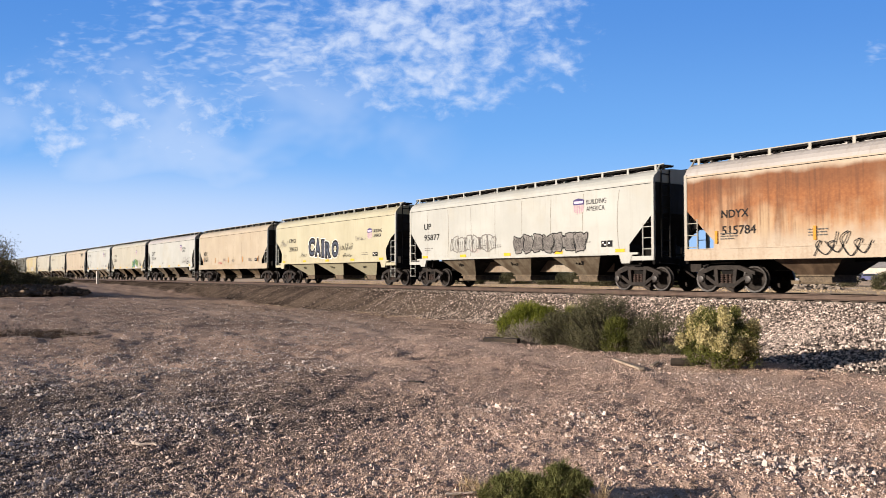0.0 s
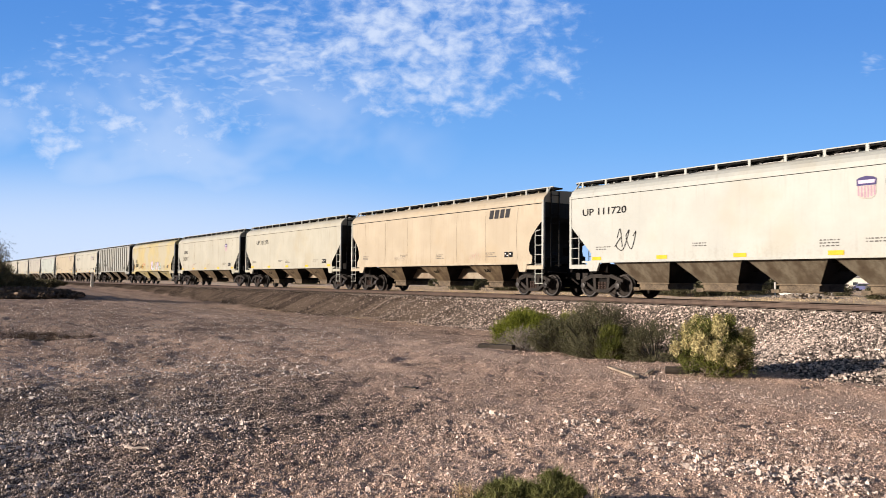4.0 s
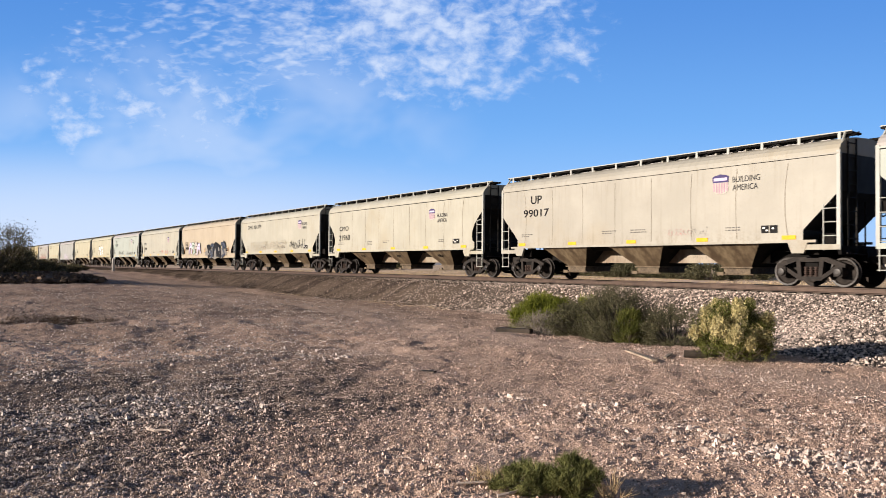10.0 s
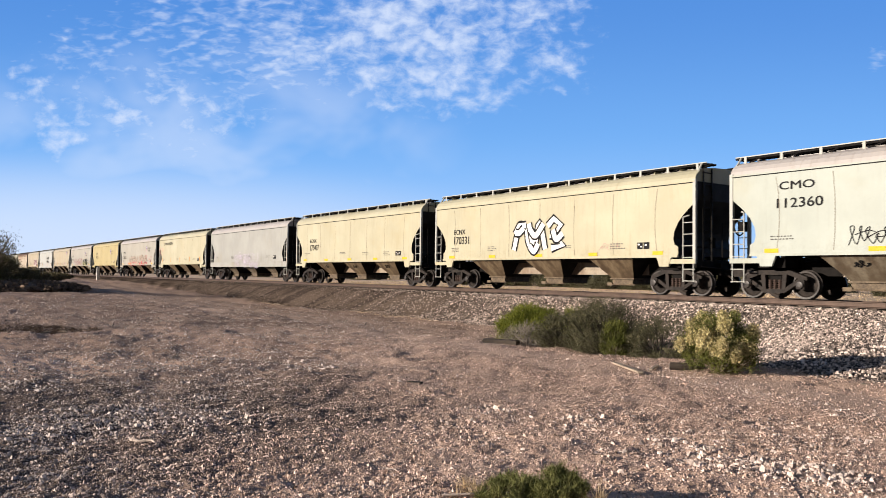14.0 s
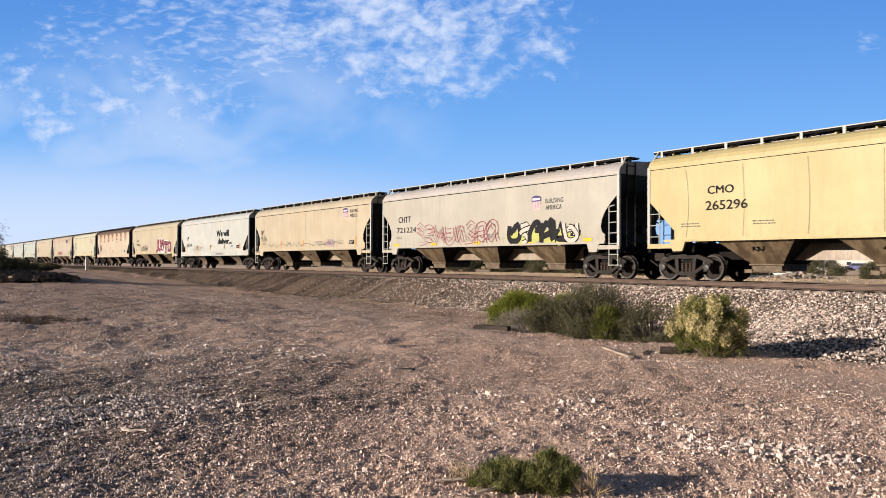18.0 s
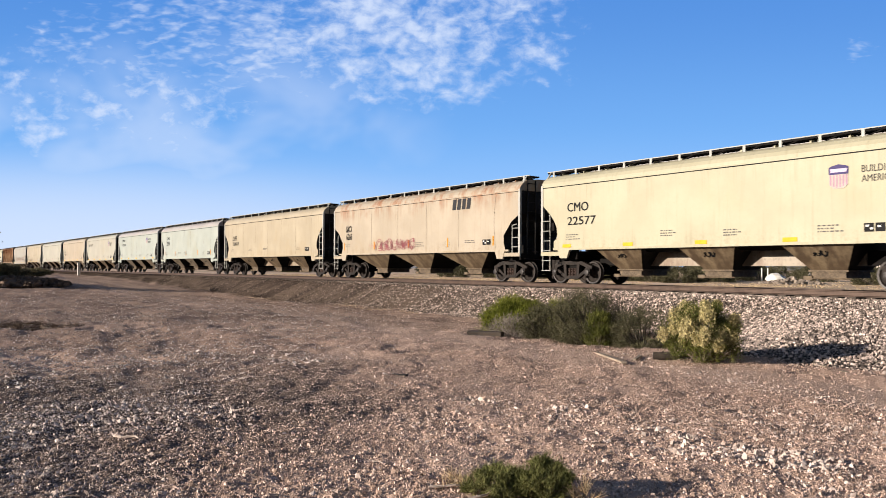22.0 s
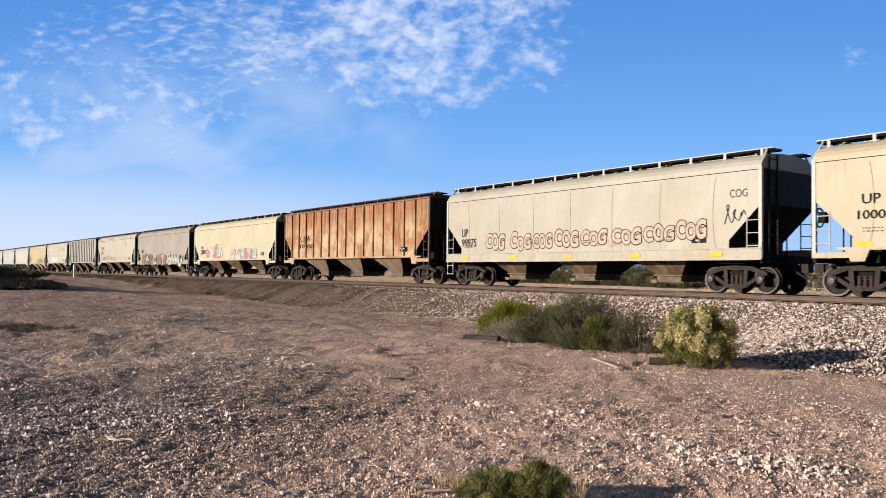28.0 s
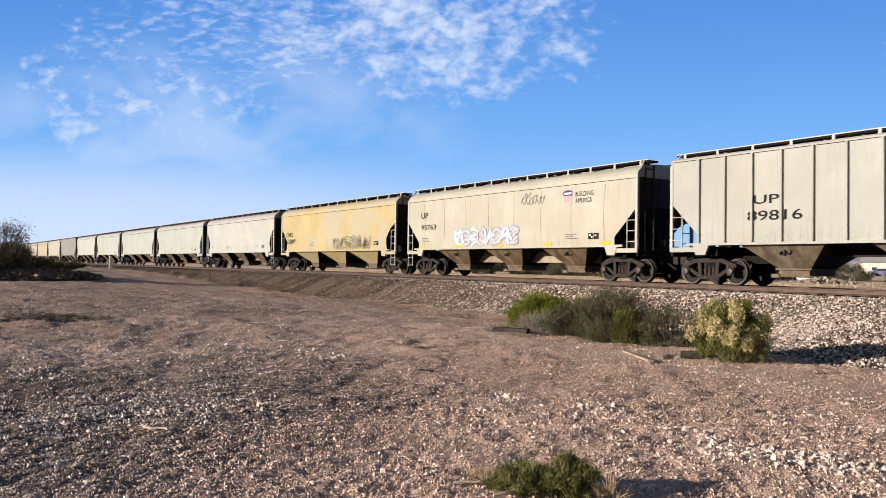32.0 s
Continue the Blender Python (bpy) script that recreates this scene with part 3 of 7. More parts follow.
def rail(y):
    bm = bmesh.new()
    prof = [(-0.07, -0.17), (0.07, -0.17), (0.07, -0.155), (0.01, -0.135), (0.01, -0.04), (0.036, -0.03), (0.036, -0.004), (0.028, 0.0), (-0.028, 0.0), (-0.036, -0.004), (-0.036, -0.03), (-0.01, -0.04), (-0.01, -0.135), (-0.07, -0.155)]
    a = [bm.verts.new((RAIL_A, y + u, RAIL_Z + v)) for u, v in prof]
    b = [bm.verts.new((RAIL_B, y + u, RAIL_Z + v)) for u, v in prof]
    n = len(prof)
    for i in range(n):
        bm.faces.new((a[i], a[(i + 1) % n], b[(i + 1) % n], b[i]))
    bm.faces.new(a[::-1])
    bm.faces.new(b)
    ob = new("rail", to_mesh("rail", bm, RAILM))
    tagged(ob, "rust-brown steel rail with a worn top on the gravel bank", "rail", "rails of the track")


for off in (-0.753, 0.753):
    rail(TRACK_Y + off)


ICO_T = (1 + 5 ** 0.5) / 2
ICO = np.array([(-1, ICO_T, 0), (1, ICO_T, 0), (-1, -ICO_T, 0), (1, -ICO_T, 0), (0, -1, ICO_T), (0, 1, ICO_T), (0, -1, -ICO_T), (0, 1, -ICO_T), (ICO_T, 0, -1), (ICO_T, 0, 1), (-ICO_T, 0, -1), (-ICO_T, 0, 1)]) / 1.9
ICO_F = np.array([(0, 11, 5), (0, 5, 1), (0, 1, 7), (0, 7, 10), (0, 10, 11), (1, 5, 9), (5, 11, 4), (11, 10, 2), (10, 7, 6), (7, 1, 8), (3, 9, 4), (3, 4, 2), (3, 2, 6), (3, 6, 8), (3, 8, 9), (4, 9, 5), (2, 4, 11), (6, 2, 10), (8, 6, 7), (9, 8, 1)])


def tri_mesh(name, verts, tris, material):
    """A triangle mesh straight from arrays."""
    me = bpy.data.meshes.new(name)
    me.vertices.add(len(verts))
    me.vertices.foreach_set("co", np.ascontiguousarray(verts, dtype=np.float32).ravel())
    me.loops.add(len(tris) * 3)
    me.loops.foreach_set("vertex_index", np.ascontiguousarray(tris, dtype=np.int32).ravel())
    me.polygons.add(len(tris))
    me.polygons.foreach_set("loop_start", np.arange(0, len(tris) * 3, 3, dtype=np.int32))
    me.update(calc_edges=True)
    me.validate()
    me.polygons.foreach_set("use_smooth", np.zeros(len(me.polygons), dtype=bool))
    me.materials.append(material)
    return me


WEDGE = np.array([(1, 0.25, -0.25), (0.15, 0.9, -0.25), (-1, 0.1, -0.25), (0.1, -0.9, -0.25), (0.42, 0.1, 0.75), (-0.45, -0.1, 0.75)], float)
WEDGE_F = np.array([(0, 1, 4), (1, 5, 4), (1, 2, 5), (2, 3, 5), (3, 4, 5), (3, 0, 4)])
CHIP = np.array([(1, 0.1, -0.25), (-0.6, 0.85, -0.25), (-0.5, -0.8, -0.25), (-0.1, 0.05, 0.80)], float)
CHIP_F = np.array([(0, 1, 3), (1, 2, 3), (2, 0, 3)])


def rock_mesh(name, centres, sizes, seed, material, flat=0.7, form=None):
    """Many small angular stones in one mesh."""
    rng = np.random.RandomState(seed)
    form, tri = form or (WEDGE, WEDGE_F)
    n, k = len(centres), len(form)
    a = rng.uniform(0, 2 * np.pi, n)
    v = form[None] * rng.uniform(0.55, 1.30, (n, k, 1)) * np.stack([rng.uniform(0.8, 1.35, n), rng.uniform(0.55, 1.0, n), rng.uniform(flat * 0.5, flat * 1.3, n)], 1)[:, None]
    tilt = rng.uniform(-0.35, 0.35, n)
    c, s = np.cos(tilt)[:, None], np.sin(tilt)[:, None]
    v = np.stack([v[..., 0], v[..., 1] * c - v[..., 2] * s, v[..., 1] * s + v[..., 2] * c], -1)
    c, s = np.cos(a)[:, None], np.sin(a)[:, None]
    v = np.stack([v[..., 0] * c - v[..., 1] * s, v[..., 0] * s + v[..., 1] * c, v[..., 2]], -1)
    v = v * (sizes[:, None, None] * 0.5) + centres[:, None]
    f = (np.arange(n)[:, None, None] * k + tri[None]).reshape(-1, 3)
    return tri_mesh(name, v.reshape(-1, 3), f, material)


def stone_material(name, warm, grey, span, random_tone):
    """Loose stones; warm and grey are (dark, light) tones, and grey takes over from span[0] to span[1] along the lot."""
    m, nt, b = surface(name, 1.0, 0.0, 0.0)
    co = coords(nt)
    sep = node(nt, "ShaderNodeSeparateXYZ")
    link(nt, co, sep.inputs[0])
    drift = noise_node(nt, co, 0.35, 4.0, 0.6)
    way = maths(nt, "ADD", maths(nt, "MULTIPLY", sep.outputs[0], -1.0), maths(nt, "MULTIPLY", sep.outputs[1], span[2]))
    f = ramp(nt, maths(nt, "ADD", way, maths(nt, "MULTIPLY", drift, 8.0)), span[0] + 4.0, span[1] + 4.0)
    tone = noise_node(nt, co, 9.0, 3.0, 0.6)
    t = ramp(nt, tone, 0.36, 0.64)
    col = mix(nt, f, mix(nt, t, warm[0], warm[1]), mix(nt, t, grey[0], grey[1]))
    r = node(nt, "ShaderNodeNewGeometry").outputs["Random Per Island"]
    col = mix(nt, 1.0, col, mix(nt, r, (1 - random_tone,) * 3, (1 + random_tone,) * 3), "MULTIPLY")
    link(nt, col, b.inputs["Base Color"])
    return m


STONE = stone_material("pale_stone", ((0.42, 0.340, 0.295), (0.62, 0.520, 0.465)), ((0.38, 0.332, 0.306), (0.58, 0.515, 0.478)), (0.0, 8.0, -1.3), 0.40)
GRIT = stone_material("dirt_grit", ((0.360, 0.260, 0.208), (0.600, 0.456, 0.382)), ((0.310, 0.262, 0.235), (0.560, 0.485, 0.445)), (0.0, 8.0, -1.3), 0.60)
CRUMB = stone_material("stone_crumb", ((0.215, 0.156, 0.126), (0.440, 0.330, 0.274)), ((0.165, 0.136, 0.121), (0.345, 0.290, 0.262)), (0.0, 9.0, -1.2), 0.60)
BALLAST = stone_material("ballast_stone", ((0.110, 0.091, 0.081), (0.610, 0.506, 0.442)), ((0.085, 0.067, 0.056), (0.230, 0.184, 0.155)), (29.0, 44.0, 0.0), 0.70)


def polar(rng, n, r0, r1, p=0.5):
    """Places before the lookout, evenly in bearing and thinning out with the distance."""
    th = np.radians(rng.uniform(21, 89, n))
    r = rng.uniform(r1 ** -p, r0 ** -p, n) ** (-1 / p)
    return -r * np.sin(th), r * np.cos(th), r


BERM = ((-13.0, 5.9), (-10.4, 6.2), (-8.5, 6.0), (-6.9, 6.0), (-6.2, 6.4))      # stones pushed up by a grader
EDGE = ((-10.6, 12.0), (-9.2, 11.1), (-7.2, 10.35), (-6.0, 9.9), (-4.2, 9.9))


def gravel():
    rng = np.random.RandomState(11)
    # fine stones nearly everywhere
    x, y, r = polar(rng, 190000, 3.3, 60, 0.80)
    n = 0.5 * grain2(x, y, 0.6, 21) + 0.5 * grain2(x, y, 2.1, 22)
    west = smooth(0.0, 7.0, -x - 1.6 * y)
    keep = (TRACK_Y - y > toe(x) + 0.1) & (rng.uniform(0, 1, len(x)) < (0.35 + 0.75 * n) * (1 - 0.78 * bare(x, y)))
    x, y, r, west = x[keep], y[keep], r[keep], west[keep]
    size = np.clip(rng.lognormal(np.log(0.0165), 0.38, len(x)), 0.007, 0.05)
    size = np.maximum(size, r * 0.0014 * rng.uniform(0.5, 1.3, len(x)))
    c = np.stack([x, y, land(x, y) + relief(x, y) + size * 0.12], 1)
    ob = new("grit", rock_mesh("grit", c, size, 7, GRIT, 1.15))
    tagged(ob, "fine brown grit and pebbles on the dirt", "gravel", kind="stuff")
    # coarser crumbs across the middle of the lot, worn thin on the lanes
    x, y, r = polar(rng, 210000, 6.5, 75, 1.0)
    n = 0.5 * grain2(x, y, 0.8, 23) + 0.5 * grain2(x * 0.6, y * 1.3, 2.6, 24)
    keep = (TRACK_Y - y > toe(x) + 0.1) & (rng.uniform(0, 1, len(x)) < (0.06 + 1.15 * smooth(0.34, 0.64, 0.45 * n + 0.55 * (0.6 * grain2(x * 0.7, y * 1.2, 0.28, 25) + 0.4 * grain2(x, y, 0.9, 26)))) * (1 - 0.60 * bare(x, y)) * (0.30 + 0.70 * smooth(26, 13, r)))
    x, y, r = x[keep], y[keep], r[keep]
    size = np.clip(r * 0.0019 * rng.uniform(0.5, 1.5, len(x)), 0.014, 0.075)
    c = np.stack([x, y, land(x, y) + relief(x, y) + size * 0.10], 1)
    ob = new("grit", rock_mesh("grit", c, size, 27, CRUMB, 1.4, (CHIP, CHIP_F)))
    tagged(ob, "coarse brown crumbs of stone on the dirt", "gravel", kind="stuff")
    # and behind the lookout, more thinly
    th, q = np.radians(rng.uniform(0, 360, 26000)), rng.uniform(0.8, 13, 26000)
    u, v = q * np.sin(th), q * np.cos(th)
    bearing = np.degrees(np.arctan2(-u, v))
    keep = (bearing < 21) | (bearing > 89) | (q < 3.3)
    u, v = u[keep], v[keep]
    c = np.stack([u, v, land(u, v) + relief(u, v) + 0.003], 1)
    ob = new("grit", rock_mesh("grit", c, rng.uniform(0.014, 0.045, len(u)), 8, GRIT, 0.85))
    tagged(ob, "fine brown grit and pebbles on the dirt", "gravel", kind="stuff")
    # larger pale stones, in drifts
    x, y, r = polar(rng, 150000, 3.4, 50, 0.8)
    n = 0.6 * grain2(x, y, 0.45, 31) + 0.4 * grain2(x, y, 1.9, 32)
    heap = np.maximum(along(x, y, BERM, 0.55), along(x, y, ((-4.9, 5.8), (-4.2, 6.0), (-3.5, 6.4)), 0.60))
    edge = along(x, y, EDGE, 0.45)
    west = smooth(0.0, 7.0, -x - 1.6 * y)
    want = smooth(0.42, 0.78, n + 0.14 * west) * (0.20 + 0.58 * west) * (1 - 0.85 * bare(x, y)) + 0.36 * heap * smooth(0.36, 0.66, n) + 0.30 * edge
    want = want * (0.35 + 0.95 * smooth(24, 10, r))
    keep = (TRACK_Y - y > toe(x) + 0.1) & (rng.uniform(0, 1, len(x)) < want + 0.025)
    x, y, r, heap, west = x[keep], y[keep], r[keep], heap[keep], west[keep]
    size = np.clip(rng.lognormal(np.log(0.026), 0.40, len(x)), 0.014, 0.070) * (1 + 0.45 * heap + 0.15 * west)
    size = np.maximum(size, r * 0.0015 * rng.uniform(0.6, 1.3, len(x)))
    c = np.stack([x, y, land(x, y) + relief(x, y) + size * 0.10], 1)
    ob = new("gravel", rock_mesh("gravel", c, size, 15, STONE, 0.95))
    tagged(ob, "pale pinkish stones strewn in drifts over the brown dirt", "gravel", kind="stuff")
    # the bank of crushed stone
    n = 140000
    s = rng.uniform(0, 1, n)
    x = 3 - 75 * s ** 1.8
    y = TRACK_Y - 0.9 - (toe(x) - 0.15) * rng.uniform(0, 1, n)
    keep = (toe(x) + rng.uniform(-0.35, 0.75, n) > (TRACK_Y - y)) & (rng.uniform(0, 1, n) > smooth(-18, -40, x + 6 * ripple(x, y, 0.4, 31)) * 0.66)
    x, y = x[keep], y[keep]
    size = rng.uniform(0.042, 0.092, len(x))
    z = land(x, y) + relief(x, y) + size * 0.14
    ob = new("ballast", rock_mesh("ballast", np.stack([x, y, z], 1), size, 6, BALLAST, 1.0))
    tagged(ob, "crushed grey-pink stone on the bank under the rails", "ballast", kind="stuff")


gravel()


def sleepers():
    bm = bmesh.new()
    box(bm, -0.115, 0.115, -1.30, 1.30, -0.23, -0.165)
    me = to_mesh("sleeper", bm, TIE)
    for k in range(150):
        ob = new("sleeper", me)
        ob.location = (4.0 - 0.52 * k, TRACK_Y, RAIL_Z)
        tagged(ob, "weathered dark wooden sleeper bedded in ballast", "railway sleeper", "sleepers of the track")


sleepers()



# ---- the train ----
HALF = 1.6          # half the width of a car
EAVE, CROWN = 3.93, 4.40
HIGH = 4.30         # eaves of the ribbed cars


def cut_profile(kind, half, top=EAVE):
    """One end of a car's side, from the eaves down to the sill, as x and z."""
    if kind == "round":
        return [(half, top), (half, 3.30), (half - 0.12, 3.12), (half - 0.42, 2.86), (half - 0.70, 2.55), (half - 0.86, 2.25), (half - 0.90, 1.98), (half - 0.84, 1.78), (half - 0.70, 1.70), (half - 0.70, 1.40)]
    if kind == "bent":
        return [(half, top), (half, 2.95), (half - 0.55, 2.62), (half - 1.05, 2.05), (half - 1.05, 1.72), (half - 0.95, 1.40)]
    return [(half, top), (half, 2.82), (half - 0.14, 2.70), (half - 1.12, 1.72), (half - 1.12, 1.40)]


@lru_cache(None)
def body_mesh(kind, length, key):
    half = length / 2
    bm = bmesh.new()
    top = HIGH if kind == "rib" else EAVE
    right = cut_profile("angle" if kind == "rib" else kind, half, top)
    pts = right + [(-x, z) for x, z in right[::-1]]
    prism(bm, pts, -HALF, HALF)
    bmesh.ops.recalc_face_normals(bm, faces=bm.faces)
    bm.normal_update()
    # ends and underside get the black paint that stands for shade
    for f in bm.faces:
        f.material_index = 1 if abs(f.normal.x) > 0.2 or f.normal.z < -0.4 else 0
    box(bm, -half + 0.02, half - 0.02, -HALF - 0.025, HALF + 0.025, top - 0.03, top + 0.02)
    return to_mesh("hopper_body", bm, (PAINT[key], SHADE_PAINT))


@lru_cache(None)
def eave_shadow_mesh(length, deep):
    """Black strip along the roof crease that paints its shadow line."""
    bm = bmesh.new()
    box(bm, 0.03 - length / 2, length / 2 - 0.03, -0.004, 0.0, -0.031 - deep, -0.031)
    return to_mesh("roof_joint", bm, INK["black"])


@lru_cache(None)
def roof_mesh(length, rusted=False, high=False, key=""):
    half = length / 2 - 0.01
    bm = bmesh.new()
    prof = [(-1.60, EAVE + 0.02), (-1.58, 4.06), (-1.50, 4.19), (-1.34, 4.31), (-1.1, 4.40), (-0.6, 4.46), (0, 4.48), (0.6, 4.46), (1.1, 4.40), (1.34, 4.31), (1.50, 4.19), (1.58, 4.06), (1.60, EAVE + 0.02)]
    if high:
        prof = [(-1.60, HIGH + 0.02), (-1.52, 4.38), (-0.8, 4.45), (0, 4.48), (0.8, 4.45), (1.52, 4.38), (1.60, HIGH + 0.02)]
    a = [bm.verts.new((-half, y, z)) for y, z in prof]
    b = [bm.verts.new((half, y, z)) for y, z in prof]
    for i in range(len(prof) - 1):
        bm.faces.new((a[i], a[i + 1], b[i + 1], b[i]))
    bm.faces.new(a)
    bm.faces.new(b[::-1])
    bm.faces.new((a[0], b[0], b[-1], a[-1]))
    for k in range(int(length / 1.15)):          # low ribs across the roof
        x = -half + 0.6 + k * 1.15
        if x < half - 0.1:
            box(bm, x - 0.03, x + 0.03, -1.0, 1.0, 4.35, 4.50)
    return to_mesh("roof", bm, RUSTROOF if rusted else PAINT[key] if key else ROOF)


@lru_cache(None)
def hatch_mesh(length):
    """One lid of the long roof trough."""
    bm = bmesh.new()
    for x0, x1 in ((-length / 2, length / 2 - 0.04),):
        prism_y = [(-0.40, 4.44), (-0.40, 4.55), (-0.2, 4.59), (0.2, 4.59), (0.40, 4.55), (0.40, 4.44)]
        a = [bm.verts.new((x0, y, z)) for y, z in prism_y]
        b = [bm.verts.new((x1, y, z)) for y, z in prism_y]
        for k in range(6):
            bm.faces.new((a[k], a[(k + 1) % 6], b[(k + 1) % 6], b[k]))
        bm.faces.new(a)
        bm.faces.new(b[::-1])
    return to_mesh("hatch_cover", bm, ROOF)


@lru_cache(None)
def walkway_mesh(length, side):
    """Open grating beside the hatches, with its edge angle."""
    half = length / 2 + 0.12
    y0, y1 = (-1.12, -0.62) if side < 0 else (0.62, 1.12)
    bm = bmesh.new()
    for k in range(6):
        y = y0 + (y1 - y0) * k / 5
        box(bm, -half, half, y - 0.012, y + 0.012, 4.515, 4.578)
    n = int(length / 0.16)
    for k in range(n):
        x = -half + 2 * half * (k + 0.5) / n
        box(bm, x - 0.012, x + 0.012, y0, y1, 4.50, 4.57)
    return to_mesh("walkway", bm, BLACK)


@lru_cache(None)
def edge_mesh(length, key):
    half = length / 2 + 0.12
    bm = bmesh.new()
    box(bm, -half, half, -0.015, 0.015, 4.580, 4.612)
    return to_mesh("walkway_edge", bm, PAINT[key])


@lru_cache(None)
def bracket_mesh(key):
    bm = bmesh.new()
    box(bm, -0.045, 0.045, -0.012, 0.012, 4.30, 4.60)
    n = len(bm.faces)
    bar(bm, (0.03, 0.03, 4.36), (0.55, 0.06, 4.53), 0.020, 4)
    box(bm, -0.02, 0.02, 0.02, 0.52, 4.46, 4.50)
    bm.faces.ensure_lookup_table()
    for f in bm.faces[n:]:
        f.material_index = 1
    return to_mesh("bracket", bm, (PAINT[key], BLACK))


@lru_cache(None)
def hopper_mesh(width, bottom, key):
    bm = bmesh.new()
    frustum(bm, -width / 2, width / 2, -1.55, 1.55, 1.42, -bottom / 2, bottom / 2, -0.74, 0.74, 0.60)
    bm.normal_update()
    # end slopes painted black for the shade between bays
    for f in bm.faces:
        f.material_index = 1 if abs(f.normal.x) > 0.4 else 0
    return to_mesh("hopper", bm, (PAINT[key[1:]] if key[0] == "=" else HOPPERS[key], SHADE_PAINT))


@lru_cache(None)
def gate_mesh(bottom):
    bm = bmesh.new()
    box(bm, -bottom / 2 - 0.06, bottom / 2 + 0.06, -0.80, 0.80, 0.55, 0.60)
    box(bm, -bottom / 2 + 0.02, bottom / 2 - 0.04, -0.74, 0.74, 0.36, 0.55)
    box(bm, -bottom / 2 - 0.22, -bottom / 2 + 0.05, -0.80, -0.56, 0.30, 0.42)
    bar(bm, (-bottom / 2 - 0.2, -0.77, 0.34), (bottom / 2 + 0.1, -0.77, 0.34), 0.025, 6)
    return to_mesh("outlet_gate", bm, GATE)


@lru_cache(None)
def saddle_mesh(gap, bottom):
    """Ridge of slope sheet between two bays; its black paints the shade under the load space."""
    bm = bmesh.new()
    a, b = gap / 2, bottom / 2
    frustum(bm, -a, a, -1.50, 1.50, 1.415, -b, b, -1.04, 1.04, 1.22)
    return to_mesh("saddle", bm, BLACK)


@lru_cache(None)
def sill_mesh(length, deep, key):
    half = length / 2
    bm = bmesh.new()
    if deep:
        box(bm, -half, half, -0.03, 0.05, 1.10, 1.46)
        box(bm, -half, half, -0.06, 0.05, 1.08, 1.12)
        box(bm, -half, half, -0.05, 0.02, 1.44, 1.47)
    else:
        box(bm, -half + 0.70, half - 0.70, -0.04, 0.05, 1.34, 1.42)
        for s in (-1, 1):
            box(bm, min(s * half, s * (half - 1.15)), max(s * half, s * (half - 1.15)), -0.03, 0.05, 1.12, 1.28)
            prism(bm, [(s * (half - 0.95), 1.36), (s * (half - 1.60), 1.36), (s * (half - 1.46), 1.02), (s * (half - 1.08), 1.02)], -0.045, 0.05)
    return to_mesh("side_sill", bm, PAINT[key])


@lru_cache(None)
def platform_mesh():
    """The end floor over the coupler, its centre sill and cross bearers; x points outward."""
    bm = bmesh.new()
    box(bm, -1.25, 0.0, -1.56, 1.56, 1.14, 1.22)
    box(bm, -3.4, 0.12, -0.33, 0.33, 0.74, 1.16)
    box(bm, -0.08, 0.02, -1.56, 1.56, 0.98, 1.24)
    box(bm, -1.7, -0.8, -1.30, 1.30, 0.98, 1.30)
    bar(bm, (-0.9, 0.55, 1.22), (-0.9, 0.55, 2.1), 0.16, 10)
    box(bm, -1.0, -0.5, -0.95, -0.45, 1.22, 1.62)
    bar(bm, (-0.5, -0.7, 1.45), (-2.2, -0.7, 1.10), 0.03, 5)
    bar(bm, (-0.2, 0.2, 1.22), (-0.2, 0.2, 2.6), 0.025, 5)
    return to_mesh("end_platform", bm, BLACK)


@lru_cache(None)
def shaft_mesh(length, low):
    """Centre sill between the bays: pale if low, else black, with shade in the colour."""
    bm = bmesh.new()
    box(bm, -length / 2 + 3.0, length / 2 - 3.0, -0.36, 0.36, 0.72 if low else 0.98, 1.26)
    return to_mesh("centre_sill", bm, HOPPERS["pale"] if low else SHADE_PAINT)


@lru_cache(None)
def post_mesh(key, tall):
    """Corner post, drawn over the eaves to the walkway; x outward, y away from the near side."""
    bm = bmesh.new()
    box(bm, -0.06, 0.05, -0.05, 0.05, 1.12, 4.0 if not tall else 4.15)
    top = 4.0 if not tall else 4.15
    bar(bm, (0, 0, top - 0.02), (-0.06, 0.46, 4.60), 0.035, 6)
    return to_mesh("corner_post", bm, PAINT[key])


@lru_cache(None)
def ladder_mesh(key, top, steps):
    """Side ladder; x runs inward from the corner post."""
    bm = bmesh.new()
    low = 0.50 if steps else 1.10
    bar(bm, (-0.46, 0, low), (-0.46, 0, top), 0.022, 6)
    if steps:
        bar(bm, (-0.04, 0, low), (-0.04, 0, 1.15), 0.020, 6)
    bar(bm, (-0.46, 0, top), (-0.30, 0.12, top + 0.06), 0.026, 6)
    return to_mesh("ladder", bm, PAINT[key])


@lru_cache(None)
def end_ladder_mesh(key):
    """Ladder up the end sheet, blackened with the sheet's shade; y runs across."""
    bm = bmesh.new()
    for y in (-0.23, 0.23):
        bar(bm, (0, y, 1.2), (0, y, 4.40), 0.026, 6)
    for k in range(8):
        bar(bm, (0, -0.24, 1.45 + 0.4 * k), (0, 0.24, 1.45 + 0.4 * k), 0.02, 5)
    return to_mesh("end_ladder", bm, SHADE_PAINT)


@lru_cache(None)
def rib_mesh(key):
    bm = bmesh.new()
    box(bm, -0.035, 0.035, -0.085, 0.01, 1.44, 4.26)
    return to_mesh("side_post", bm, PAINT[key])


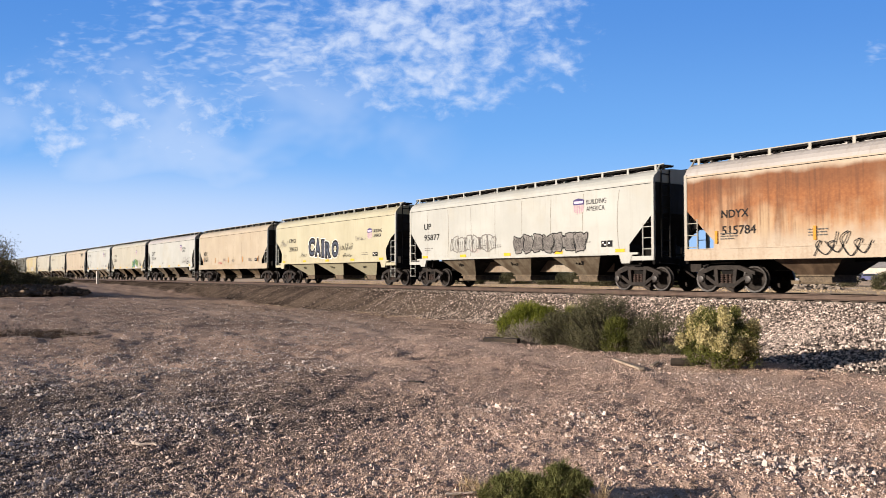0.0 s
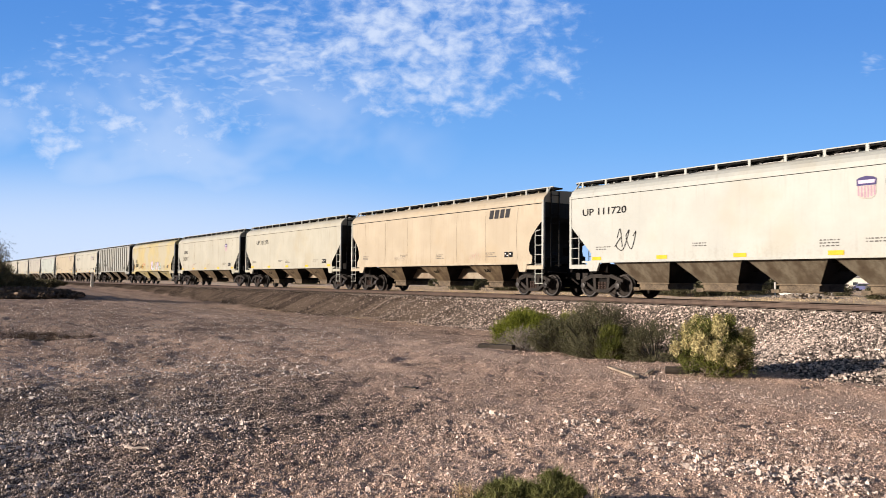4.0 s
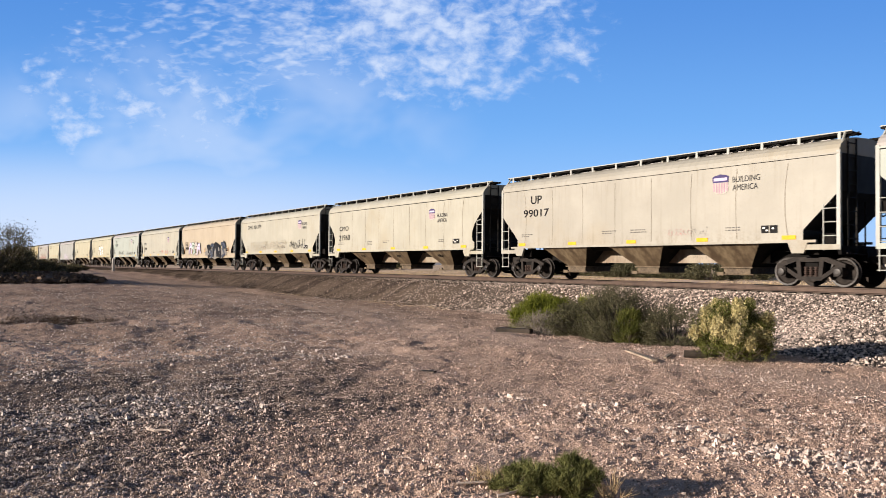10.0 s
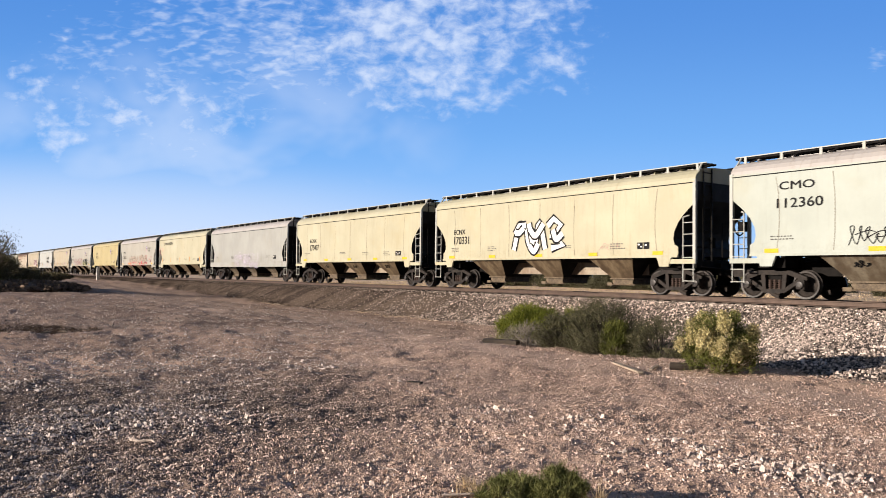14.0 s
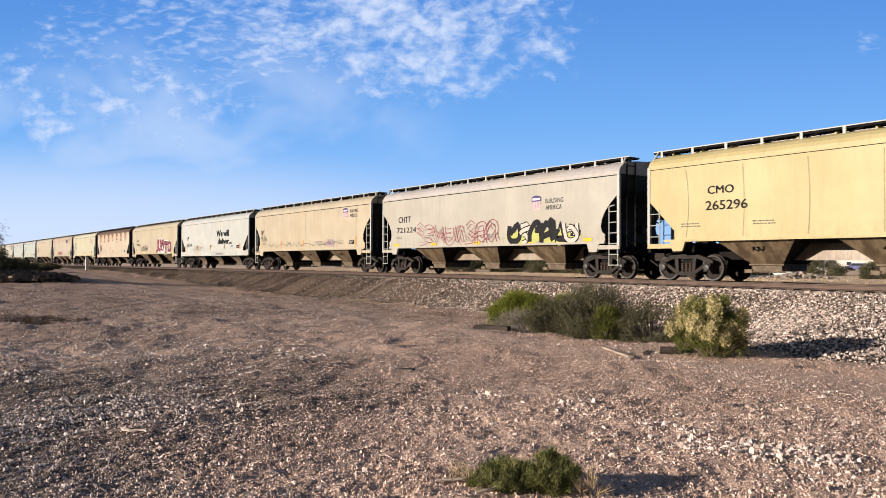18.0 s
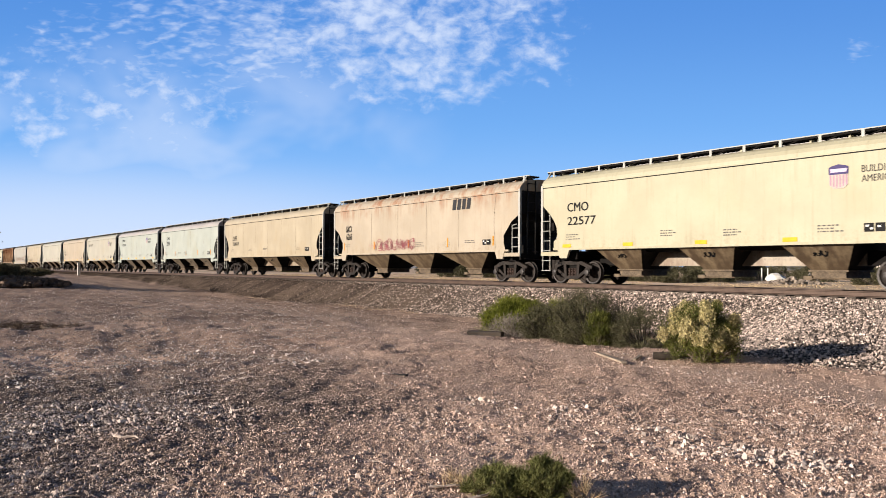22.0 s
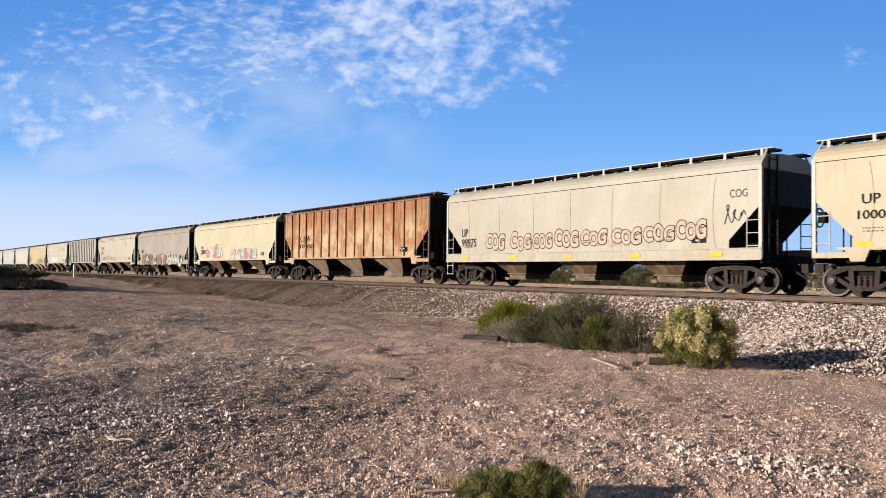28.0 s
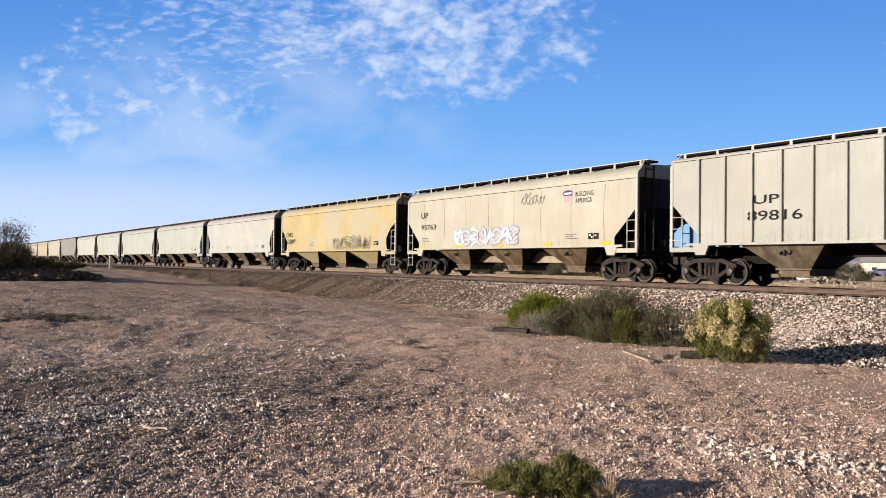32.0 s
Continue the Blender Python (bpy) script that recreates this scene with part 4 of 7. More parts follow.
@lru_cache(None)
def seam_mesh(bend):
    """A weld down the side sheet, bowed by the strain of the load."""
    bm = bmesh.new()
    pts = [(bend * 0.05 * (1 - ((z - 2.6) / 1.1) ** 2), z) for z in (1.48, 1.80, 2.1, 2.4, 2.7, 3.0, 3.3, 3.55, 3.78)]
    ribbon(bm, pts, 0.017, -0.005)
    return to_mesh("weld_seam", bm, INK["seam"])


@lru_cache(None)
def wheel_mesh():
    bm = bmesh.new()
    lathe_y(bm, [(0.10, -0.16), (0.13, -0.15), (0.15, -0.06), (0.34, -0.02), (0.38, -0.07), (0.435, -0.075), (0.445, 0.03), (0.475, 0.05), (0.475, 0.075), (0.37, 0.075), (0.33, 0.03), (0.12, 0.05), (0.10, 0.10)], 20)
    for f in bm.faces:
        c = f.calc_center_median()
        r = math.hypot(c.x, c.z)
        f.material_index = 1 if 0.38 < r < 0.46 and c.y < 0.04 else 0
    return to_mesh("wheel", bm, (STEEL, TREAD))


@lru_cache(None)
def frame_mesh():
    """Cast side frame of a truck, with its two windows, springs and journal boxes."""
    bm = bmesh.new()
    for s in (-1, 1):
        prism(bm, [(0, 0.76), (s * 0.45, 0.78), (s * 0.95, 0.60), (s * 1.08, 0.60), (s * 1.08, 0.70), (s * 0.98, 0.74), (s * 0.55, 0.90), (0, 0.92)], -0.08, 0.08)
        prism(bm, [(0, 0.20), (s * 0.34, 0.20), (s * 0.80, 0.50), (s * 0.78, 0.62), (s * 0.30, 0.32), (0, 0.32)], -0.08, 0.08)
        prism(bm, [(s * 0.26, 0.28), (s * 0.38, 0.28), (s * 0.44, 0.80), (s * 0.30, 0.80)], -0.09, 0.09)
        box(bm, min(s * 0.76, s * 1.02), max(s * 0.76, s * 1.02), -0.13, 0.09, 0.33, 0.62)
    return to_mesh("side_frame", bm, STEEL)


@lru_cache(None)
def spring_mesh():
    """One coil spring, its turns on a core."""
    bm = bmesh.new()
    lathe = []
    for k in range(5):
        z = 0.31 + k * 0.065
        lathe += [(0.045, z), (0.07, z + 0.012), (0.07, z + 0.038), (0.045, z + 0.05)]
    n = 6
    loops = [[bm.verts.new((r * math.cos(6.2832 * i / n), r * math.sin(6.2832 * i / n), z)) for i in range(n)] for r, z in lathe]
    for u, v in zip(loops, loops[1:]):
        for i in range(n):
            bm.faces.new((u[i], u[(i + 1) % n], v[(i + 1) % n], v[i]))
    return to_mesh("spring", bm, COIL)


@lru_cache(None)
def rung_mesh(key):
    bm = bmesh.new()
    bar(bm, (-0.48, 0, 0), (0.02, 0, 0), 0.017, 6)
    return to_mesh("rung", bm, PAINT[key])


@lru_cache(None)
def cap_mesh():
    bm = bmesh.new()
    lathe_y(bm, [(0.06, -0.20), (0.11, -0.19), (0.12, -0.05), (0.12, 0.05)], 12)
    return to_mesh("bearing_cap", bm, TREAD)


@lru_cache(None)
def bolster_mesh():
    bm = bmesh.new()
    box(bm, -0.20, 0.20, -1.0, 1.0, 0.52, 0.80)
    for x in (-0.89, 0.89):
        bar(bm, (x, -0.95, 0.457), (x, 0.95, 0.457), 0.075, 8)
    box(bm, -0.45, 0.45, -0.9, 0.9, 0.36, 0.44)
    return to_mesh("bolster", bm, BLACK)


@lru_cache(None)
def coupler_mesh():
    bm = bmesh.new()
    box(bm, -0.1, 0.50, -0.09, 0.09, 0.74, 0.94)
    prism(bm, [(0.42, 0.70), (0.70, 0.70), (0.70, 0.98), (0.42, 0.98)], -0.17, 0.17)
    bar(bm, (0.3, -0.35, 0.80), (0.72, -0.25, 0.50), 0.035, 6)
    bar(bm, (0.1, 0.3, 0.95), (0.1, -1.4, 1.02), 0.02, 5)
    return to_mesh("coupler", bm, STEEL)


@lru_cache(None)
def brake_wheel_mesh():
    bm = bmesh.new()
    n = 18
    for i in range(n):
        a, b = 2 * math.pi * i / n, 2 * math.pi * (i + 1) / n
        bar(bm, (0, 0.28 * math.cos(a), 0.28 * math.sin(a)), (0, 0.28 * math.cos(b), 0.28 * math.sin(b)), 0.024, 5)
    for k in range(3):
        a = 2 * math.pi * k / 3
        bar(bm, (0, 0, 0), (0, 0.28 * math.cos(a), 0.28 * math.sin(a)), 0.018, 5)
    box(bm, 0.02, 0.22, -0.12, 0.12, -0.16, 0.16)
    return to_mesh("brake_wheel", bm, BLACK)


# ---- what is painted on the sides ----


@lru_cache(None)
def text_mesh(text, width, height, fat=0.0, key="black", bold=0.0):
    """Lettering in the built-in font, fitted to a box, facing -y."""
    cu = bpy.data.curves.new("lettering", "FONT")
    cu.body, cu.size, cu.offset, cu.resolution_u = text, 1.0, fat, 3
    ob = bpy.data.objects.new("lettering", cu)
    me = bpy.data.meshes.new_from_object(ob)
    bpy.data.objects.remove(ob)
    co = np.zeros(len(me.vertices) * 3)
    me.vertices.foreach_get("co", co)
    co = co.reshape(-1, 3)
    lo, hi = co.min(0), co.max(0)
    sx, sy = width / (hi[0] - lo[0]), height / (hi[1] - lo[1])
    out = np.stack([(co[:, 0] - lo[0]) * sx, np.zeros(len(co)), (co[:, 1] - lo[1]) * sy], 1)
    if bold:                                       # the stencil brushed over twice, a little aside
        faces = [tuple(f.vertices) for f in me.polygons]
        n = len(out)
        me = bpy.data.meshes.new("lettering")
        rows = np.concatenate([out + (d * bold, -0.0015 * k, 0.4 * d * bold) for k, d in enumerate((-0.5, 0.5))])
        me.from_pydata(rows.tolist(), [], faces + [tuple(i + n for i in f) for f in faces])
    else:
        me.vertices.foreach_set("co", out.ravel())
    me.update()
    me.materials.clear()
    me.materials.append(INK[key])
    return me


def ribbon(bm, pts, width, y=0.0):
    """A brush stroke through points in x and z."""
    n = len(pts)
    left, right = [], []
    for i, (x, z) in enumerate(pts):
        a, b = pts[max(0, i - 1)], pts[min(n - 1, i + 1)]
        dx, dz = b[0] - a[0], b[1] - a[1]
        l = math.hypot(dx, dz) or 1.0
        w = width * 0.5
        left.append(bm.verts.new((x - dz / l * w, y, z + dx / l * w)))
        right.append(bm.verts.new((x + dz / l * w, y, z - dx / l * w)))
    for i in range(n - 1):
        bm.faces.new((left[i], left[i + 1], right[i + 1], right[i]))


def curve_through(pts, steps=6):
    """A smooth line through the points."""
    out = []
    q = [pts[0]] + list(pts) + [pts[-1]]
    for a, b, c, d in zip(q, q[1:], q[2:], q[3:]):
        for k in range(steps):
            s = k / steps
            out.append(tuple(0.5 * (2 * b[i] + (c[i] - a[i]) * s + (2 * a[i] - 5 * b[i] + 4 * c[i] - d[i]) * s * s + (3 * b[i] - a[i] - 3 * c[i] + d[i]) * s ** 3) for i in (0, 1)))
    out.append(pts[-1])
    return out


def scribble(rng, width, height, key, pen=0.030):
    """A hurried pen flourish: one looping line with a few strokes across it."""
    bm = bmesh.new()
    w = min(pen, 0.04 * height + pen - 0.026)
    n = max(3, round(width / max(0.16, height * 0.42)))
    pts, x = [], 0.0
    for i in range(n):
        step, tall = width / n, rng.uniform(0.45, 1.0)
        low = rng.uniform(0.0, 0.25)
        pts += [(x, height * low), (x + step * rng.uniform(0.5, 0.9), height * tall), (x + step * rng.uniform(0.1, 0.5), height * (tall - rng.uniform(0.0, 0.25)))]
        x += step
    ribbon(bm, curve_through(pts, 5), w, 0.0)
    for k in range(max(1, n // 3)):
        x = width * rng.uniform(0.05, 0.8)
        ribbon(bm, curve_through([(x, height * rng.uniform(0.2, 0.9)), (x + 0.12 * width, height * rng.uniform(0.3, 0.8)), (x + 0.2 * width, height * rng.uniform(0.0, 1.1))], 4), w, -0.0006 * (k + 1))
    return to_mesh("graffiti_stroke", bm, INK[key])


def heart_mesh(w, h):
    """A stroke and a heart, drawn with a pen."""
    bm = bmesh.new()
    ribbon(bm, [(0.06 * w, 0.0), (0.06 * w, 0.9 * h)], 0.05)
    pts = []
    for k in range(33):
        a = 6.283 * k / 32
        pts.append((w * (0.62 + 0.36 * math.sin(a) ** 3), h * (0.52 + 0.030 * (13 * math.cos(a) - 5 * math.cos(2 * a) - 2 * math.cos(3 * a) - math.cos(4 * a)))))
    ribbon(bm, pts, 0.045, -0.001)
    return to_mesh("pen_drawing", bm, INK["black"])


def smile_mesh(w, h):
    """Two winking eyes as arcs, each with a dot, drawn with a pen."""
    bm = bmesh.new()
    for x in (0.0, 0.60):
        ribbon(bm, [(w * (x + 0.36 * k / 8), h * (0.10 + 0.45 * (k / 4 - 1) ** 2 + 0.03 * k)) for k in range(9)], 0.045, -0.001)
        ribbon(bm, [(w * (x + 0.16 + 0.05 * math.cos(0.785 * k)), h * (0.78 + 0.20 * math.sin(0.785 * k))) for k in range(9)], 0.05, -0.002)
    return to_mesh("pen_drawing", bm, INK["black"])


@lru_cache(None)
def glyph(letter, weight):
    """One letter of the built-in font, thickened by weight: its points and faces."""
    cu = bpy.data.curves.new("lettering", "FONT")
    cu.body, cu.size, cu.offset, cu.resolution_u = letter, 1.0, weight, 4
    ob = bpy.data.objects.new("lettering", cu)
    me = bpy.data.meshes.new_from_object(ob)
    bpy.data.objects.remove(ob)
    return np.array([v.co[:2] for v in me.vertices]), [tuple(f.vertices) for f in me.polygons]


def throwup(car, rng, text, x, y, z, w, h, layers):
    """Fat sprayed letters that lean on one another. layers: (weight, ink), the widest first."""
    share = [0.55 if c in "IJ" else 1.0 for c in text]
    u0 = 0.0
    for k, c in enumerate(text):
        cw = w * share[k] / sum(share)
        lo, hi = glyph(c, layers[0][0])[0].min(0), glyph(c, layers[0][0])[0].max(0)
        lean, lift, tall, bulge = rng.uniform(-0.10, 0.20), rng.uniform(-0.05, 0.05), rng.uniform(0.90, 1.08), rng.uniform(-0.10, 0.10)
        parent, base = car, (x, y, z)
        for j, (weight, key) in enumerate(layers):
            co, faces = glyph(c, weight)
            q = (co - lo) / (hi - lo)
            swell = 1 + bulge * np.cos(3.14 * (q[:, 1] - 0.2))
            X = u0 + cw * (0.5 + 1.14 * (q[:, 0] - 0.5) * swell) + lean * (q[:, 1] - 0.5) * h * 0.5
            Z = h * (lift + q[:, 1] * tall + 0.05 * np.sin(6.3 * (u0 + q[:, 0] * cw) / w + 0.6))
            me = bpy.data.meshes.new("graffiti_letter")
            me.from_pydata(np.stack([X, np.full(len(X), -0.0042 * k - 0.0013 * j), Z], 1).tolist(), [], faces)
            me.materials.append(INK[key])
            ob = place("graffiti_letter" if j == 0 else "graffiti_fill", me, parent, base)
            if j == 0:
                parent, base = ob, (0, 0, 0)
        u0 += cw


def wave(rng, width, height, key):
    bm = bmesh.new()
    pts = [(width * i / 120, height * (0.45 + 0.4 * math.sin(i * 0.55 + math.sin(i * 0.13) * 2) * (0.4 + 0.6 * math.sin(i * 0.09) ** 2))) for i in range(121)]
    ribbon(bm, pts, 0.022)
    return to_mesh("graffiti_stroke", bm, INK[key])


def letter_blobs(rng, width, height, n):
    """Outlines of bulging, leaning shapes set side by side."""
    out = []
    for i in range(n):
        cx, rx = width * (i + 0.5) / n, width / n * 0.62
        ph = [rng.uniform(0, 6.28) for _ in range(4)]
        lean = rng.uniform(-0.15, 0.25)
        up = rng.uniform(0.86, 1.0)
        pts = []
        for j in range(40):
            a = 6.283 * j / 40
            c, s = math.cos(a), math.sin(a)
            p = 0.55
            x = math.copysign(abs(c) ** p, c)
            z = math.copysign(abs(s) ** p, s)
            r = 1 + 0.16 * math.sin(3 * a + ph[0]) + 0.13 * math.sin(5 * a + ph[1]) + 0.06 * math.sin(9 * a + ph[2])
            pts.append((cx + rx * x * r * 0.86 + lean * height * 0.5 * z * 0.4, height * min(1.02, max(-0.02, 0.5 + 0.47 * up * z * r))))
        out.append(pts)
    return out


def tag_shapes(rng, width, height, n):
    """Arches, hooks and chevrons that interlock and overlap, with short cross strokes: a list of strokes for each."""
    forms = ([(0.0, 0.0), (0.05, 0.6), (0.32, 1.0), (0.72, 0.92), (0.92, 0.35), (1.12, 0.0)],
             [(0.05, 0.85), (0.45, 1.0), (1.0, 0.78), (0.55, 0.50), (1.05, 0.14), (0.35, 0.0)],
             [(-0.05, 1.0), (0.28, 0.12), (0.62, 0.95), (1.08, 0.05)],
             [(0.0, 0.95), (0.1, 0.25), (0.5, 0.0), (0.95, 0.3), (1.0, 1.0)])
    out = []
    for i in range(n):
        x0, cw = width * (i - 0.1) / n, width / n * 1.2
        lean, up = rng.uniform(-0.15, 0.25), rng.uniform(0.82, 1.0)
        strokes = []
        for j in range(3):
            if j == 0:
                base = forms[rng.randrange(4)]
            else:
                a, c = rng.uniform(-0.1, 0.6), rng.uniform(0.1, 0.8)
                base = [(a, c), (a + rng.uniform(0.2, 0.4), c + rng.uniform(-0.35, 0.35)), (a + rng.uniform(0.5, 0.8), c + rng.uniform(-0.3, 0.3))]
            pts = [(x0 + cw * (0.08 + 0.84 * (u + rng.uniform(-0.09, 0.09)) + lean * (v - 0.5)), height * up * min(1, max(0, 0.06 + 0.86 * v + rng.uniform(-0.07, 0.07)))) for u, v in base]
            strokes.append(curve_through(pts, rng.choice((1, 2, 5))))
        out.append(strokes)
    return out


def edge_line(pts, off):
    out = []
    for i, (u, v) in enumerate(pts):
        a, b = pts[max(0, i - 1)], pts[min(len(pts) - 1, i + 1)]
        dx, dz = b[0] - a[0], b[1] - a[1]
        l = math.hypot(dx, dz) or 1.0
        out.append((u - dz / l * off, v + dx / l * off))
    return out


def bubbles(car, rng, w, h, x, y, z, filled):
    """Round bulging shapes, hatched inside."""
    for k, pts in enumerate(letter_blobs(rng, w, h, max(3, round(w / (h * 0.75))))):
        cx, cz = sum(u for u, v in pts) / len(pts), sum(v for u, v in pts) / len(pts)
        lift = -0.004 - 0.0016 * k
        bm = bmesh.new()
        ribbon(bm, pts + pts[:2], 0.040, lift - 0.001)
        span = max(u for u, v in pts) - min(u for u, v in pts)
        for i in range(9 if filled else 4):
            u = cx + span * ((i + 0.5) / (9 if filled else 4) - 0.5) * 0.8
            ribbon(bm, [(u - 0.05, cz - 0.36 * h), (u, cz + 0.02), (u - 0.03, cz + rng.uniform(0.15, 0.38) * h)], 0.022, lift - 0.0012)
        line = place("graffiti_letter", to_mesh("graffiti_letter", bm, INK["black" if filled else "grey"]), car, (x, y, z))
        if filled:
            bm = bmesh.new()
            bm.faces.new([bm.verts.new((u, lift, v)) for u, v in pts])
            place("graffiti_fill", to_mesh("graffiti_fill", bm, INK["grey"]), line)


def graffiti(car, rng, spec, x, z, w, h, y):
    """Sprayed shapes: dark edges round paler strokes, on a cloud of colour."""
    tone, style = spec.split("/")
    if style == "bubble":
        return bubbles(car, rng, w, h, x, y, z, tone == "dark")
    n = max(3, round(w / (h * 0.72)))
    line = {"white": "black", "dark": "black", "redwhite": "black", "maroon": "white", "mint": "slate", "blue": "blue", "green": "black", "pink": "maroon", "multi": "teal", "brown": "dark", "inkwhite": "black", "mixed": "slate"}.get(tone, tone)
    fills = {"dark": ("charcoal", "slate", "charcoal"), "inkwhite": ("charcoal", "chalk", "charcoal", "charcoal"), "redwhite": ("skin", "skin", "skin"), "blue": ("white", "chalk"), "green": ("green", "teal", "green"), "mint": ("mint", "chalk"), "multi": ("rose", "chalk", "rose", "mint"), "maroon": ("maroon", "pink"), "brown": ("pale", "brown", "grey"), "mixed": ("lilac", "mint", "chalk")}.get(tone, (tone,))
    lows = {"redwhite": ("red", "red"), "maroon": ("pink",), "dark": ("grey",), "green": ("teal", "lilac"), "inkwhite": ("lime", "lime"), "multi": ("mint", "rose")}.get(tone, ())
    thick = 0.17 * h
    rim = {"white": 0.17, "redwhite": 0.055, "dark": 0.10, "inkwhite": 0.09}.get(tone, 0.065)
    for k, low in enumerate(lows if style == "fill" else ()):
        cloud = bmesh.new()
        cw, ph = w / len(lows), rng.uniform(0, 6)
        pts = [(cw * (k + 0.5 + 0.6 * math.cos(6.283 * j / 40) * (1 + 0.10 * math.sin(j * 2.3 + ph))), h * (0.30 + 0.34 * math.sin(6.283 * j / 40) * (1 + 0.25 * math.sin(j * 1.7 + ph)))) for j in range(40)]
        if tone in ("redwhite", "green"):
            pts = [(u, v * 0.62 - 0.03 * h) for u, v in pts]
        cloud.faces.new([cloud.verts.new((u, -0.0004 * k, v)) for u, v in pts])
        place("graffiti_cloud", to_mesh("graffiti_cloud", cloud, INK[low]), car, (x, y, z))
    for k, strokes in enumerate(tag_shapes(rng, w, h, n)):
        lift = -0.003 - 0.0018 * k
        bm = bmesh.new()
        if style == "line":
            for j, pts in enumerate(strokes):      # only the edges of the strokes
                for side in (-0.5, 0.5):
                    ribbon(bm, edge_line(pts, thick * side), 0.028, lift - 0.0004 * j)
            place("graffiti_letter", to_mesh("graffiti_letter", bm, INK[line]), car, (x, y, z))
            continue
        for j, pts in enumerate(strokes):
            ribbon(bm, pts, thick + rim, lift - 0.0003 * j)
        outline = place("graffiti_letter", to_mesh("graffiti_letter", bm, INK[line]), car, (x, y, z))
        bm = bmesh.new()
        for j, pts in enumerate(strokes):
            ribbon(bm, pts, thick, lift - 0.0002 - 0.0003 * j)
        place("graffiti_fill", to_mesh("graffiti_fill", bm, INK[fills[k % len(fills)]]), outline)


def shield_mesh(w, h):
    """Faded railway shield: a dark cap over pale stripes."""
    bm = bmesh.new()
    top = h * 0.58

    def sheet(pts, y, index):
        f = bm.faces.new([bm.verts.new((x, y, z)) for x, z in pts])
        f.material_index = index

    sheet([(0.03 * w, top), (0.04 * w, 0.16 * h), (0.24 * w, 0.0), (0.76 * w, 0.0), (0.96 * w, 0.16 * h), (0.97 * w, top)], 0.0, 3)
    sheet([(0.02 * w, top), (0.0, h * 0.86), (0.12 * w, h * 0.93), (0.5 * w, h), (0.88 * w, h * 0.93), (w, h * 0.86), (0.98 * w, top)], -0.002, 0)
    sheet([(0.10 * w, top + 0.09 * h), (0.08 * w, h * 0.82), (0.92 * w, h * 0.82), (0.90 * w, top + 0.09 * h)], -0.004, 1)
    for k in range(6):
        x = w * (0.07 + 0.157 * k)
        low = h * (0.02 + 0.12 * abs(k - 2.5) / 2.5)
        sheet([(x, low), (x + 0.080 * w, low), (x + 0.080 * w, top - 0.01), (x, top - 0.01)], -0.002, 2)
    return to_mesh("shield_emblem", bm, (INK["navy"], INK["lilac"], INK["stripe"], INK["chalk"]))


@lru_cache(None)
def slant_bars(w, h):
    """A company emblem as four plain leaning bars."""
    bm = bmesh.new()
    for k in range(4):
        x = w * k / 4
        bm.faces.new([bm.verts.new(p) for p in ((x, 0, 0), (x + w * 0.19, 0, 0), (x + w * 0.25, 0, h), (x + w * 0.06, 0, h))])
    return to_mesh("emblem", bm, INK["dark"])


@lru_cache(None)
def stencil_mesh(seed):
    """Small data too fine to read: short bars in rows."""
    rng = random.Random(seed)
    bm = bmesh.new()
    for row in range(2 + seed % 2):
        x, z = 0.0, -0.085 * row
        end = rng.uniform(0.45, 0.75)
        while x < end:
            w = rng.uniform(0.03, 0.11)
            bm.faces.new([bm.verts.new(p) for p in ((x, 0, z), (x + w, 0, z), (x + w, 0, z + 0.036), (x, 0, z + 0.036))])
            x += w + rng.uniform(0.025, 0.05)
    return to_mesh("data_stencil", bm, INK["stamp"])


@lru_cache(None)
def panel_mesh():
    """Black inspection panel with its small windows."""
    bm = bmesh.new()
    for x in (0.0, 0.30):
        box(bm, x, x + 0.26, -0.004, 0.0, 0, 0.24)
    for x, z in ((0.05, 0.14), (0.16, 0.06), (0.36, 0.12)):
        for f in [bm.faces.new([bm.verts.new(p) for p in ((x, -0.006, z), (x + 0.08, -0.006, z), (x + 0.08, -0.006, z + 0.05), (x, -0.006, z + 0.05))])]:
            f.material_index = 1
    return to_mesh("data_panel", bm, (INK["black"], INK["white"]))


@lru_cache(None)
def strip_mesh(upright, key):
    bm = bmesh.new()
    box(bm, 0, 0.09 if upright else 0.46, -0.004, 0.004, 0, 0.42 if upright else 0.13)
    return to_mesh("reflector", bm, INK[key])


CARS = []
CROSSING = Matrix.Rotation(math.pi, 4, "Z")


